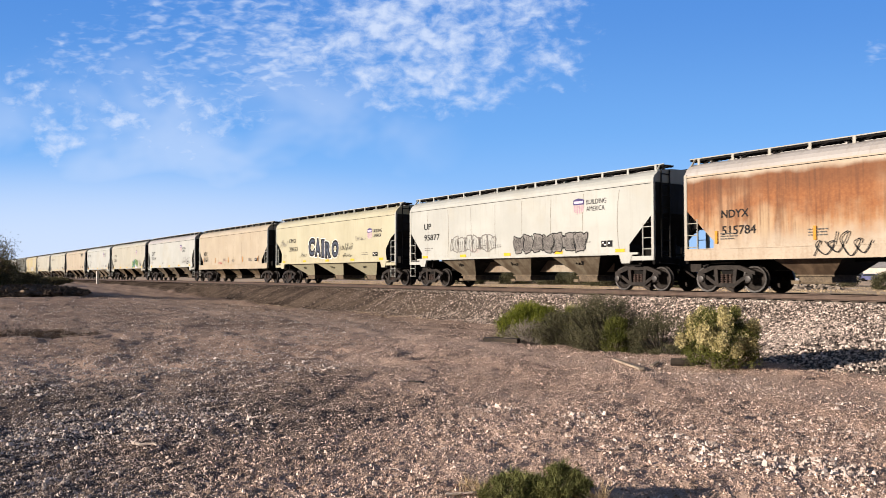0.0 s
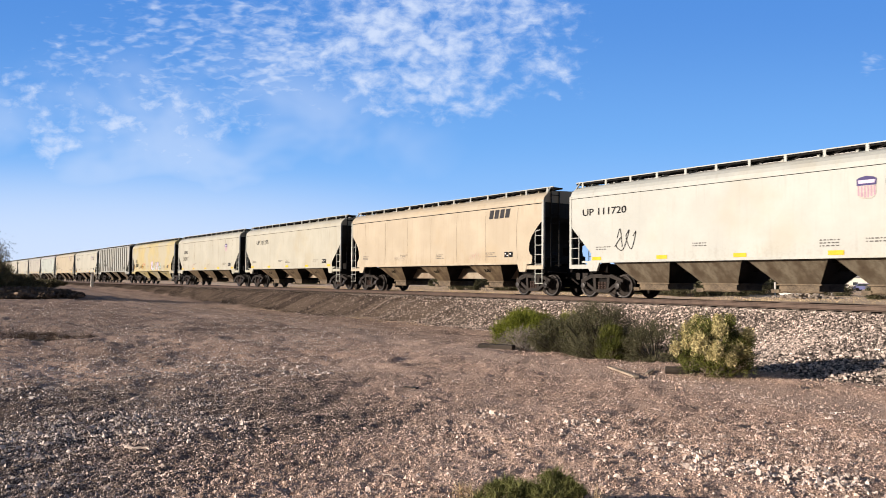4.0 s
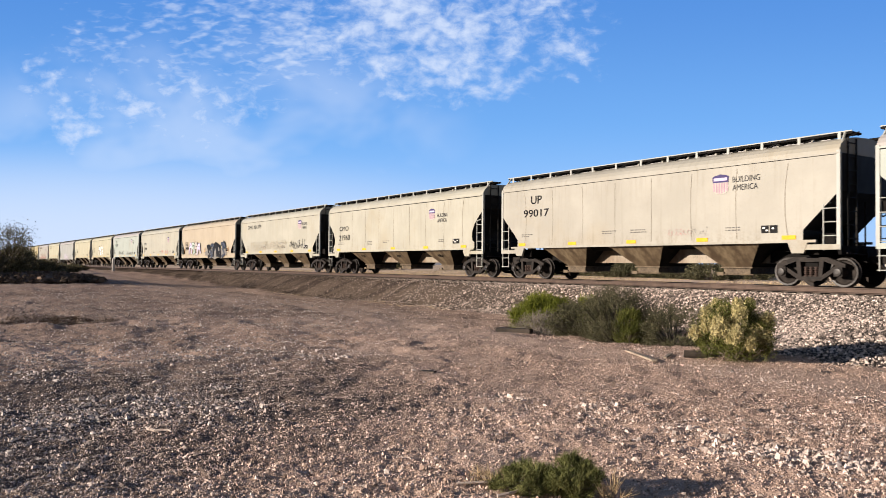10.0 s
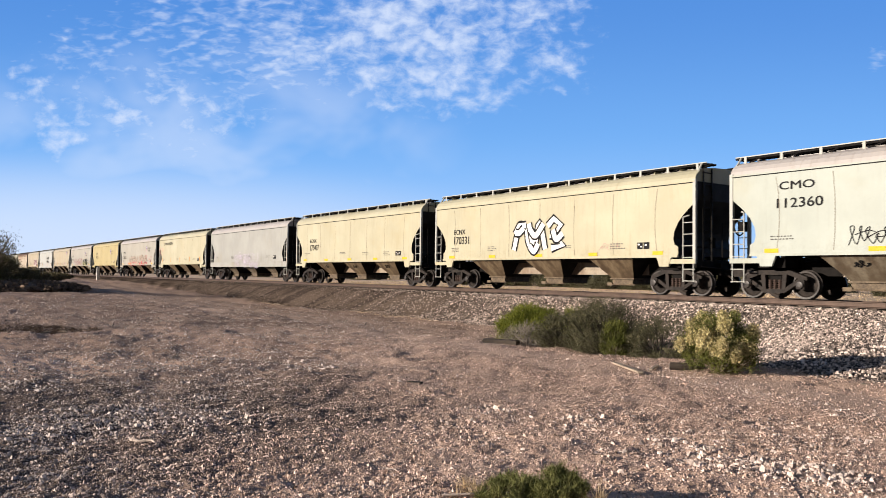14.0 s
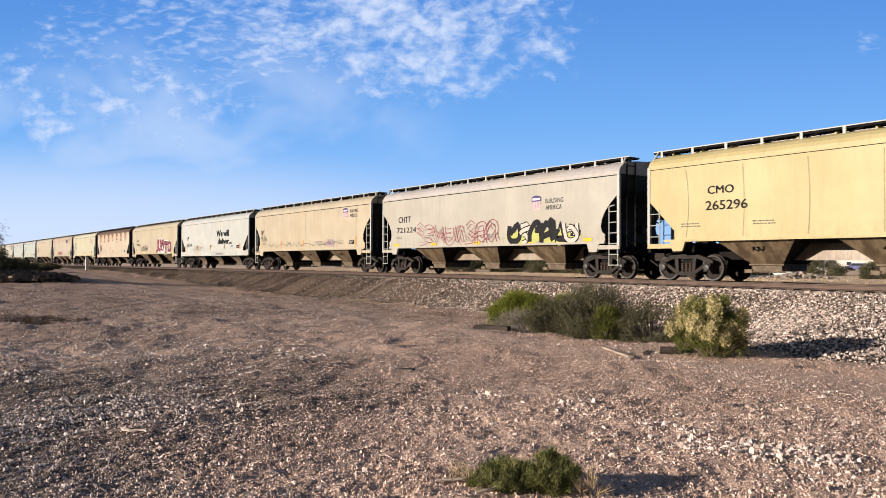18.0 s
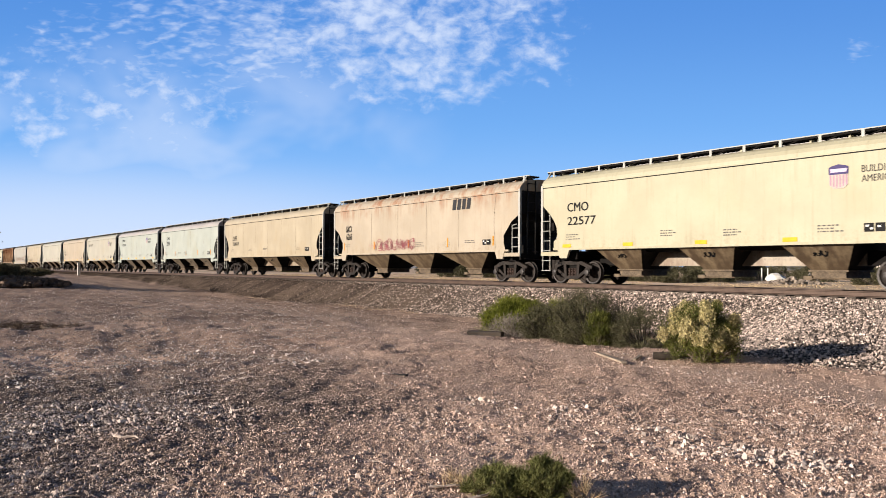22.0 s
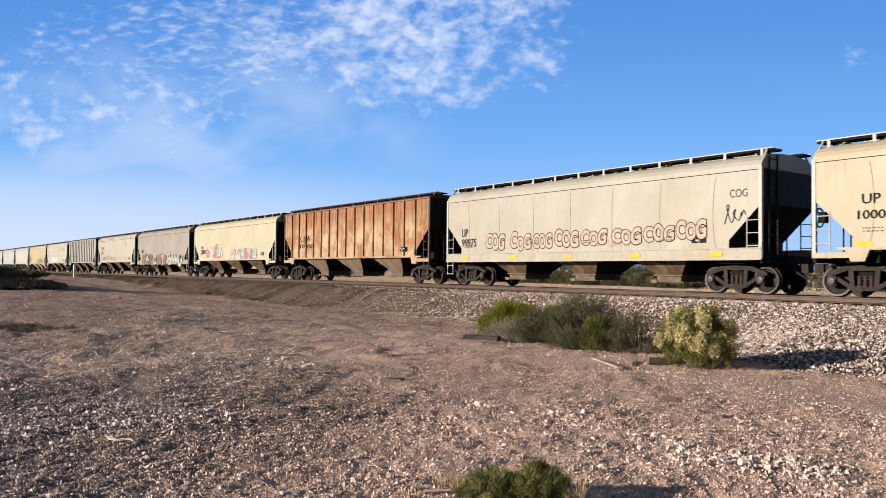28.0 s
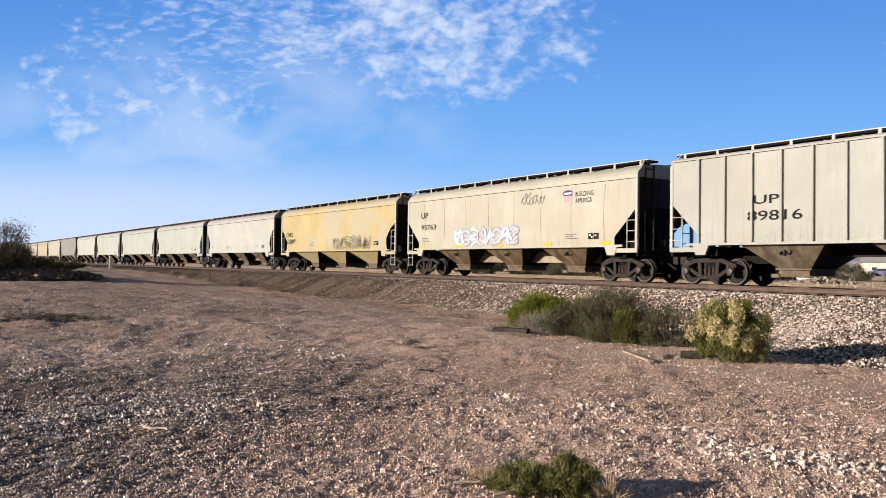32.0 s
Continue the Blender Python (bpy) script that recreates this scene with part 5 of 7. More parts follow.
def hopper_car(front, length, kind, key, label, marks=(), deep=False, bays=3, seams=0, strips="h", full=True):
    """One covered hopper car. front: where its leading end stands at the start."""
    serial = len(CARS)
    rng = random.Random(100 + serial)
    car = tagged(new("covered_hopper_car"), label, "hopper car", "cars of the train")
    L, half = round(length, 2), length / 2
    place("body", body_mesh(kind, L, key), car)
    place("roof_joint", eave_shadow_mesh(L, 0.030 if kind == "round" else 0.017), car, (0, -HALF, HIGH if kind == "rib" else EAVE), "black strip for the shadow line")
    roof_like = (kind in ("angle", "bent") or kind == "round" and key in ("tan", "peach", "pale", "cream")) and key != "rusty"
    rusted = key in ("blotch", "ribrust")
    place("roof", roof_mesh(L, rusted, kind == "rib", key if roof_like else ""), car, label="rust-brown roof" if rusted else "dusty roof painted like the side" if roof_like else "dusty grey roof")
    lid = round((length - 1.8) / 6, 2)
    for i in range(6):
        place("hatch_cover", hatch_mesh(lid), car, (lid * (i - 2.5), 0, 0))
    place("walkway", walkway_mesh(L, -1), car, label="dark open grating")
    place("walkway", walkway_mesh(L, 1), car, label="dark open grating")
    trim = {"ribrust": "umber", "rusty": "beige", "blotch": "umber"}.get(key, "white")
    for y in (-1.14, 1.14):
        place("walkway_edge", edge_mesh(L, trim), car, (0, y, 0))
    n = 13 if full else 0
    for i in range(n):
        x = -half + 0.25 + (length - 0.5) * i / (n - 1)
        place("bracket", bracket_mesh(trim), car, (x, -1.15, 0))
    if full:
        for i in (0, 3, 6, 9, 12):
            x = -half + 0.25 + (length - 0.5) * i / (n - 1)
            place("bracket", bracket_mesh(trim), car, m=Matrix.Translation((x, 1.15, 0)) @ CROSSING)
    # bays
    span = length - 4.1
    share = 0.61 if kind == "round" or key == "spots" else 0.98 if bays != 3 or kind == "bent" else 0.72      # how much of a bay its chute takes at the top
    w = span / bays
    bottom = 1.08 if bays == 3 else 1.35
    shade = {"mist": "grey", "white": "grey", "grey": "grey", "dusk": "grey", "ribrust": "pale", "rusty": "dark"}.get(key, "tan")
    for i in range(bays):
        bent = kind == "bent" and key != "spots"
        h = place("hopper", hopper_mesh(round(w * share, 2), bottom, "=" + key if bent and key != "runs" else shade), car, (-span / 2 + w * (i + 0.5), 0, 0), "slope sheets painted like the side" if bent else "grimy brown slope sheets darkened for shade")
        place("outlet_gate", gate_mesh(bottom), h)
        if full and serial % 3:
            place("chalk_mark", scribble(rng, 0.50, 0.24, "black", 0.060), h, m=Matrix.Translation((-0.22, -1.165, 1.00)) @ Matrix.Rotation(radians(44.6), 4, "X"))
        if i:
            gap = w - round(w * share, 2)
            place("saddle", saddle_mesh(round(max(gap, 0.3), 2), round(max(gap, 0.3) + 0.25, 2)), car, (-span / 2 + w * i, 0, 0), "slope sheet ridge blackened for shade")
    place("centre_sill", shaft_mesh(L, bays == 3 and not deep and (kind in ("round", "angle") or key == "spots")), car)
    place("side_sill", sill_mesh(L, deep, key), car, (0, -HALF, 0))
    place("side_sill", sill_mesh(L, deep, key), car, m=Matrix.Translation((0, HALF, 0)) @ CROSSING)
    top = 2.72 if kind == "round" else 2.45
    for s in (-1, 1):
        turn = Matrix.Identity(4) if s > 0 else CROSSING
        place("end_platform", platform_mesh(), car, m=Matrix.Translation((s * half, 0, 0)) @ turn, label="black end floor and brake gear")
        place("coupler", coupler_mesh(), car, m=Matrix.Translation((s * half, 0, 0)) @ turn)
        for y in (-1, 1):
            flip = Matrix.Diagonal((s, -y, 1, 1))
            place("corner_post", post_mesh(trim, kind == "rib"), car, m=Matrix.Translation((s * (half - 0.03), y * (HALF - 0.03), 0)) @ flip)
            steps = (s > 0) == (serial % 2 == 0) or kind == "round"
            ladder = place("ladder", ladder_mesh(trim, top, steps), car, m=Matrix.Translation((s * (half - 0.03), y * HALF, 0)) @ flip)
            low = 0.53 if steps else 1.13
            for k in range(int((top + 0.02 - low) / 0.4) + 1 if y < 0 or full else 0):
                place("rung", rung_mesh(trim), ladder, (0, 0, low + 0.4 * k))
        if full:
            place("end_ladder", end_ladder_mesh(trim), car, (s * (half + 0.02), -s * 0.95, 0))
        # truck
        truck = place("truck", bolster_mesh(), car, (s * (half - 1.20), 0, 0), "dark cast steel truck")
        for y in (-1, 1):
            flip = Matrix.Diagonal((1, -y, 1, 1))
            place("side_frame", frame_mesh(), truck, (0, y * 1.02, 0))
            for x in (-0.16, 0.0, 0.16) if y < 0 and full else ():
                place("spring", spring_mesh(), truck, (x, y * 1.02, 0))
            for x in (-0.89, 0.89):
                place("wheel", wheel_mesh(), truck, m=Matrix.Translation((x, y * 0.76, 0.457)) @ flip)
                if y < 0:
                    place("bearing_cap", cap_mesh(), truck, (x, y * 1.02, 0.457))
    place("brake_wheel", brake_wheel_mesh(), car, (-half - 0.24, -0.75, 2.35))
    # side sheets
    near = -HALF - 0.004
    if kind == "rib":
        m = 15
        for y, turn in ((-HALF, Matrix.Identity(4)), (HALF, CROSSING)):
            for i in range(m if full else 0):
                x = -half + 1.2 + (length - 2.4) * i / (m - 1)
                place("side_post", rib_mesh(key), car, m=Matrix.Translation((x, y, 0)) @ turn)
        near = -HALF - 0.09
    for i in range(seams):
        x = -half + 1.6 + (length - 3.2) * i / (seams - 1)
        place("weld_seam", seam_mesh(round(2 - 4 * i / (seams - 1))), car, (x, -HALF, 0))
    if full:
        for x in (-half + 1.4, half - 3.8, -half + rng.uniform(4.0, 6.5), -half + rng.uniform(7.0, 10.5)) if kind != "rib" else ():
            tagged(place("data_stencil", stencil_mesh(rng.randrange(6)), car, (x, -HALF - (0.03 if deep else 0.008) if kind != "rib" else near, 1.86 if x > 0 else 1.92)), kind="stuff")
        for k in range(2 if serial % 2 and kind != "rib" else 0):
            tagged(place("graffiti_stroke", scribble(rng, rng.uniform(0.5, 1.3), 0.30, "grey" if k else "rose", 0.020), car, (rng.uniform(-4.5, 4.0), near - 0.004, rng.uniform(1.56, 1.70))), kind="stuff")
        place("data_panel", panel_mesh(), car, (half - 2.5, near - 0.004, 1.66))
    if strips and full:
        up = strips == "v"
        for i in range(5):
            x = -half + 1.2 + (length - 3.0) * i / 4
            place("reflector", strip_mesh(up, "yellow" if not up else "orange"), car, (x, (-HALF - 0.045 if deep else near - 0.006), 1.62 if up else (1.20 if deep else 1.44)))
    for what, text, u, w, z, h in marks:
        x, y = -half + u, near - 0.006
        if kind == "rib" and what in "msb":
            y = -HALF - 0.008
        if deep and z < 1.47:
            y = -HALF - 0.068
        if what == "m":
            tone = "black"
            place("lettering", text_mesh(text, w, h, 0.0, tone, bold=0.018), car, (x, y, z))
        elif what == "M":
            place("lettering", text_mesh(text, w, h, 0.026, "black", bold=0.05), car, (x, y, z))
        elif what == "b":
            place("lettering", text_mesh("BUILDING", w, h * 0.31, 0.0, "dark"), car, (x, y, z + h * 0.55))
            place("lettering", text_mesh("AMERICA", w * 0.92, h * 0.31, 0.0, "dark"), car, (x, y, z + h * 0.12))
        elif what == "s":
            tagged(place("emblem", shield_mesh(w, max(h, w * 1.05)), car, (x, y, z)), kind="stuff")
        elif what == "x":
            place("emblem", slant_bars(w, h), car, (x, y, z))
        elif what == "g":
            graffiti(car, rng, text, x, z, w, h, y)
        elif what == "k":
            tagged(place("graffiti_stroke", scribble(rng, w, h, text), car, (x, y - 0.004, z)), kind="stuff")
        elif what == "w":
            place("graffiti_stroke", wave(rng, w, h, text), car, (x, y - 0.004, z))
        elif what == "t":
            throwup(car, rng, text, x, y, z, w, h, ((0.125, "white"), (0.100, "black"), (0.020, "slate")))
        elif what == "j":
            throwup(car, rng, text, x, y, z, w, h, ((0.115, "white"), (0.092, "charcoal"), (0.030, "maroon")))
        elif what == "c":
            throwup(car, rng, text, x, y, z, w, h, ((0.090, "black"), (0.050, "skin")))
        elif what == "p":
            place("lettering", text_mesh(text, w, h, 0.0, "dark"), car, (x, y, z))
        elif what == "f":
            place("pen_drawing", smile_mesh(w, h), car, (x, y, z))
        elif what == "h":
            place("pen_drawing", heart_mesh(w, h), car, (x, y, z))
    CARS.append((car, front - half))
    return car


hopper_car(-0.65, 16.30, "angle", "rusty", "covered hopper car with broad orange rust and black graffiti", [
    ("m", "NDYX", 1.43, 0.98, 2.45, 0.25),
    ("m", "515784", 1.45, 1.21, 1.90, 0.28),
    ("k", "black", 4.55, 1.78, 1.04, 0.86),
], deep=True, strips="v")
hopper_car(-18.30, 16.09, "angle", "white", "cream-white covered hopper car with grey bubble graffiti", [
    ("m", "UP", 1.36, 0.62, 2.89, 0.31),
    ("m", "95877", 1.36, 1.37, 2.35, 0.29),
    ("s", "-", 12.09, 0.60, 3.00, 0.63),
    ("b", "-", 12.81, 1.04, 3.01, 0.62),
    ("g", "grey/bubble", 3.74, 3.40, 1.68, 0.78),
    ("g", "dark/bubble", 8.46, 4.34, 1.51, 0.83),
], seams=8)
hopper_car(-35.85, 16.46, "bent", "pale", "pale yellow covered hopper car with large dark-blue graffiti", [
    ("m", "CMO", 2.29, 1.14, 2.80, 0.26),
    ("m", "20653", 2.35, 1.35, 2.21, 0.30),
    ("t", "CAIRO", 5.43, 4.36, 1.63, 1.25),
    ("s", "-", 13.32, 0.58, 2.68, 0.55),
    ("b", "-", 14.06, 0.91, 2.67, 0.62),
    ("k", "black", 9.98, 1.65, 2.05, 0.45),
    ("k", "black", 10.30, 1.20, 1.66, 0.28),
    ("k", "grey", 0.75, 1.30, 2.50, 0.55),
    ("k", "black", 4.10, 1.10, 1.75, 0.32),
    ("k", "grey", 11.9, 1.30, 2.60, 0.25),
])
hopper_car(-53.93, 16.05, "angle", "peach", "peach-tan covered hopper car with faint seams and orange marks", [
    ("m", "NDYX", 1.37, 0.93, 2.25, 0.36),
    ("m", "516251", 1.42, 1.13, 1.78, 0.36),
    ("k", "red", 5.42, 1.15, 1.46, 0.28),
], deep=True, seams=8, strips="v")
hopper_car(-71.33, 16.60, "round", "white", "white covered hopper car with rounded end sheets", [
    ("m", "CHTT", 1.56, 1.33, 2.67, 0.38),
    ("m", "721144", 1.43, 1.80, 2.18, 0.31),
    ("s", "-", 11.96, 0.57, 2.93, 0.45),
    ("b", "-", 12.73, 0.98, 2.72, 0.62),
    ("k", "grey", 12.75, 2.48, 1.69, 0.62),
])
hopper_car(-89.31, 16.90, "angle", "cream", "cream covered hopper car with green graffiti low on its side", [
    ("m", "CMO", 1.67, 1.14, 2.87, 0.27),
    ("m", "20027", 1.47, 1.52, 2.24, 0.35),
    ("s", "-", 12.64, 0.54, 2.88, 0.59),
    ("g", "green/fill", 11.03, 2.52, 1.44, 0.99),
    ("k", "black", 14.15, 0.81, 1.92, 0.36),
], seams=9)
hopper_car(-107.54, 15.26, "angle", "white", "cream-white covered hopper car with four close bays", [
    ("m", "UP 111720", 0.70, 2.19, 3.18, 0.26),
    ("k", "black", 2.34, 1.19, 1.66, 1.32),
    ("s", "-", 11.22, 0.55, 2.98, 0.64),
    ("b", "-", 12.01, 0.95, 2.97, 0.62),
], bays=4)
hopper_car(-124.36, 16.54, "round", "peach", "tan covered hopper car with a dark slanting emblem", [
    ("x", "-", 12.94, 1.50, 3.41, 0.39),
], seams=7, strips="")
hopper_car(-142.30, 15.60, "angle", "cream", "cream covered hopper car with large grey lettering", [
    ("m", "UP 111235", 2.18, 2.21, 3.15, 0.30),
])
hopper_car(-159.30, 16.17, "angle", "cream", "cream covered hopper car with curved seams and yellow marks", [
    ("m", "CMO", 1.83, 1.13, 2.90, 0.28),
    ("m", "20207", 1.62, 1.51, 2.27, 0.34),
    ("s", "-", 12.83, 0.58, 2.84, 0.64),
], seams=9)
hopper_car(-176.84, 16.49, "bent", "sunworn", "sun-bleached yellow covered hopper car with pale and red graffiti", [
    ("m", "CMO", 1.58, 0.84, 2.33, 0.27),
    ("m", "200012", 1.62, 1.45, 1.84, 0.36),
    ("k", "black", 3.21, 1.96, 1.60, 0.55),
    ("k", "red", 4.89, 0.97, 1.98, 0.29),
    ("g", "mixed/fill", 8.11, 3.67, 1.39, 1.01),
], strips="v")
hopper_car(-194.87, 16.63, "rib", "grey", "grey ribbed covered hopper car with outlined graffiti", [
    ("m", "UP", 3.04, 0.89, 2.62, 0.26),
    ("m", "89805", 2.71, 2.03, 2.07, 0.28),
    ("s", "-", 7.88, 0.60, 2.63, 0.62),
    ("g", "grey/line", 5.60, 2.34, 1.51, 0.58),
], strips="")
hopper_car(-212.80, 15.70, "angle", "cream", "cream covered hopper car with faint pink paint patches", [
    ("m", "UP 111479", 1.32, 2.23, 3.17, 0.29),
    ("s", "-", 12.03, 0.61, 2.98, 0.64),
    ("b", "-", 12.89, 0.99, 2.99, 0.62),
    ("k", "black", 3.05, 1.20, 1.65, 0.43),
    ("k", "black", 10.90, 1.02, 1.73, 0.33),
    ("k", "black", 13.58, 0.51, 1.80, 0.26),
])
hopper_car(-229.77, 16.73, "round", "tan", "tan covered hopper car with a small face drawn on", [
    ("m", "CMO", 1.27, 1.18, 2.68, 0.33),
    ("m", "21252", 1.30, 1.47, 2.07, 0.33),
    ("f", "-", 3.20, 1.39, 1.95, 0.30),
    ("k", "brown", 5.38, 1.23, 1.67, 0.32),
    ("s", "-", 12.82, 0.53, 3.30, 0.44),
    ("b", "-", 13.60, 1.01, 3.14, 0.62),
], seams=6)
hopper_car(-247.95, 15.70, "round", "mist", "pale grey covered hopper car with a small heart drawn on", [
    ("m", "CMO", 1.83, 1.09, 3.33, 0.23),
    ("m", "112407", 1.75, 1.46, 2.77, 0.27),
    ("s", "-", 11.42, 0.63, 3.02, 0.51),
    ("b", "-", 12.29, 0.99, 2.93, 0.62),
    ("h", "-", 5.35, 0.80, 1.67, 0.49),
    ("k", "grey", 6.30, 0.70, 1.60, 0.30),
], seams=8)
hopper_car(-264.68, 15.58, "angle", "beige", "greyish beige covered hopper car with dark seams", [
    ("m", "UP", 2.02, 0.69, 3.26, 0.34),
    ("m", "99017", 1.54, 1.62, 2.70, 0.32),
    ("s", "-", 11.28, 0.63, 3.00, 0.62),
    ("b", "-", 12.05, 0.99, 3.01, 0.62),
], seams=8)
hopper_car(-281.69, 16.68, "round", "cream", "cream covered hopper car with fine seams", [
    ("m", "CMO", 1.56, 1.23, 2.68, 0.28),
    ("m", "21960", 1.51, 1.48, 2.08, 0.34),
    ("s", "-", 11.98, 0.56, 2.93, 0.43),
    ("b", "-", 12.78, 0.92, 2.70, 0.62),
], seams=9)
hopper_car(-299.79, 15.40, "angle", "cream", "cream covered hopper car with a long faint outline graffiti", [
    ("m", "CMO 101379", 1.61, 2.99, 3.35, 0.29),
    ("s", "-", 11.79, 0.63, 3.03, 0.58),
    ("b", "-", 12.56, 0.77, 2.96, 0.62),
    ("g", "pale/line", 2.09, 7.58, 1.65, 0.70),
    ("k", "black", 10.30, 2.78, 1.66, 0.67),
])
hopper_car(-316.63, 16.34, "angle", "peach", "tan covered hopper car with blue and black graffiti", [
    ("m", "FURX", 1.31, 0.98, 2.33, 0.36),
    ("m", "840865", 1.32, 1.44, 1.90, 0.36),
    ("g", "mixed/fill", 2.87, 3.64, 1.40, 1.30),
    ("g", "dark/fill", 8.60, 5.12, 1.09, 1.42),
], deep=True, strips="v")
hopper_car(-334.21, 16.77, "round", "cream", "cream covered hopper car with thin red scribbles", [
    ("m", "CMO", 1.55, 1.17, 2.67, 0.31),
    ("m", "22009", 1.45, 1.50, 2.08, 0.33),
    ("s", "-", 12.27, 0.61, 2.76, 0.66),
    ("k", "red", 9.45, 1.17, 1.62, 0.43),
    ("k", "red", 11.23, 1.32, 1.56, 0.44),
], seams=9)
hopper_car(-352.37, 15.54, "round", "mist", "pale grey covered hopper car with black pen scribbles", [
    ("m", "CMO", 1.70, 1.11, 3.36, 0.24),
    ("m", "112360", 1.62, 1.44, 2.80, 0.29),
    ("s", "-", 11.28, 0.59, 2.98, 0.55),
    ("b", "-", 12.10, 0.97, 2.95, 0.62),
    ("k", "black", 3.79, 3.32, 1.60, 0.53),
    ("k", "black", 8.84, 3.43, 1.57, 0.49),
], seams=8)
hopper_car(-369.26, 15.49, "round", "pale", "pale cream covered hopper car with white bubble graffiti", [
    ("m", "ECNX", 1.60, 0.89, 2.59, 0.23),
    ("m", "170331", 1.61, 1.19, 2.12, 0.36),
    ("g", "white/fill", 6.17, 2.90, 1.68, 1.41),
], seams=7)
hopper_car(-386.10, 15.45, "round", "pale", "pale cream covered hopper car with yellow marks", [
    ("m", "ECNX", 2.18, 0.91, 2.63, 0.23),
    ("m", "170407", 2.19, 1.26, 2.13, 0.36),
], seams=7)
hopper_car(-403.12, 16.38, "round", "grey", "grey-beige covered hopper car with faint lilac graffiti", [
    ("g", "lilac/line", 6.10, 4.94, 1.06, 1.16),
], deep=True, strips="")
hopper_car(-420.90, 15.40, "round", "pale", "pale yellow covered hopper car with large lettering and orange marks", [
    ("m", "CMO 101075", 1.76, 3.07, 3.33, 0.28),
    ("k", "pink", -0.06, 1.82, 2.29, 1.17),
], seams=6, strips="v")
hopper_car(-437.70, 16.51, "round", "beige", "beige covered hopper car with a long red and white graffiti", [
    ("m", "CMO", 1.56, 1.22, 2.73, 0.24),
    ("m", "22002", 1.52, 1.53, 2.12, 0.31),
    ("g", "redwhite/fill", 4.58, 7.97, 1.37, 1.14),
    ("k", "red", 12.00, 0.87, 2.04, 0.48),
    ("k", "red", 13.61, 1.20, 1.69, 0.99),
    ("s", "-", 12.32, 0.57, 2.80, 0.61),
    ("b", "-", 13.17, 1.03, 2.72, 0.62),
], seams=8)
hopper_car(-455.62, 15.96, "angle", "yellow", "plain yellow covered hopper car", [
    ("m", "CMO", 2.45, 0.96, 2.89, 0.26),
    ("m", "265296", 2.37, 1.52, 2.36, 0.30),
    ("s", "-", 11.35, 0.60, 2.80, 0.59),
    ("b", "-", 12.13, 0.92, 2.73, 0.62),
], seams=7, strips="")
hopper_car(-472.92, 16.79, "round", "beige", "beige covered hopper car with pink and black graffiti", [
    ("m", "CHTT", 1.62, 1.14, 2.68, 0.31),
    ("m", "721224", 1.46, 1.82, 2.15, 0.27),
    ("s", "-", 12.02, 0.59, 2.80, 0.58),
    ("b", "-", 12.87, 1.02, 2.71, 0.62),
    ("g", "pink/line", 3.32, 6.56, 1.47, 1.13),
    ("g", "inkwhite/fill", 10.59, 4.05, 1.41, 0.98),
])
hopper_car(-490.99, 16.88, "round", "tan", "tan covered hopper car with a wavy black pen line", [
    ("m", "UP", 1.15, 0.40, 2.50, 0.36),
    ("m", "91716", 1.16, 0.92, 2.06, 0.36),
    ("s", "-", 13.58, 0.61, 3.18, 0.56),
    ("b", "-", 14.43, 0.98, 3.17, 0.62),
    ("w", "black", 2.46, 10.6, 1.60, 0.36),
    ("k", "violet", 11.12, 1.47, 1.51, 0.51),
], seams=7, strips="v")
hopper_car(-509.21, 16.52, "angle", "white", "white covered hopper car with a large dark slogan", [
    ("m", "UP", 1.57, 0.62, 2.51, 0.31),
    ("m", "90714", 1.66, 1.39, 1.92, 0.29),
    ("M", "We will", 9.48, 2.85, 2.66, 0.50),
    ("M", "deliver...", 9.78, 3.20, 2.03, 0.47),
    ("g", "pale/line", 3.42, 1.92, 1.48, 0.51),
    ("p", "KING OF ROCK", 9.50, 1.62, 1.16, 0.14),
], deep=True, strips="v")
hopper_car(-527.08, 16.56, "angle", "tan", "tan covered hopper car with maroon and white graffiti", [
    ("m", "CHTT", 1.93, 0.83, 2.71, 0.22),
    ("m", "720542", 1.92, 1.24, 2.25, 0.24),
    ("j", "JUSTO", 9.45, 5.22, 1.41, 1.30),
    ("k", "black", 3.60, 2.91, 1.64, 0.65),
], seams=8)
hopper_car(-545.12, 16.64, "angle", "blotch", "tan covered hopper car with rows of rust blotches", [
    ("m", "NOKL", 1.58, 0.87, 2.29, 0.36),
    ("m", "440831", 1.66, 1.04, 1.94, 0.36),
], deep=True, seams=8, strips="")
hopper_car(-563.20, 15.27, "round", "pale", "pale yellow covered hopper car with a faded shield", [
    ("m", "CMO", 1.47, 1.10, 2.85, 0.34),
    ("m", "22577", 1.47, 1.48, 2.32, 0.32),
    ("s", "-", 11.80, 0.57, 2.91, 0.69),
    ("b", "-", 12.72, 0.94, 2.97, 0.62),
])
hopper_car(-579.80, 16.54, "bent", "runs", "tan covered hopper car with rust runs and pink graffiti", [
    ("m", "GACX", 1.45, 0.70, 2.65, 0.36),
    ("m", "6266", 1.50, 0.66, 2.21, 0.36),
    ("g", "pink/line", 4.86, 3.71, 1.55, 0.69),
    ("x", "-", 11.76, 1.45, 3.35, 0.50),
], seams=6, strips="v")
hopper_car(-597.77, 16.81, "round", "tan", "tan covered hopper car with fine seams", [
    ("m", "CHTT", 1.84, 0.81, 2.60, 0.36),
    ("m", "720217", 1.84, 1.19, 2.26, 0.24),
], seams=7, strips="")
hopper_car(-616.04, 15.57, "round", "mist", "pale grey-white covered hopper car with orange marks", [
    ("m", "CMO", 1.87, 0.76, 3.13, 0.26),
    ("m", "23283", 1.76, 0.91, 2.62, 0.36),
], seams=8, strips="v")
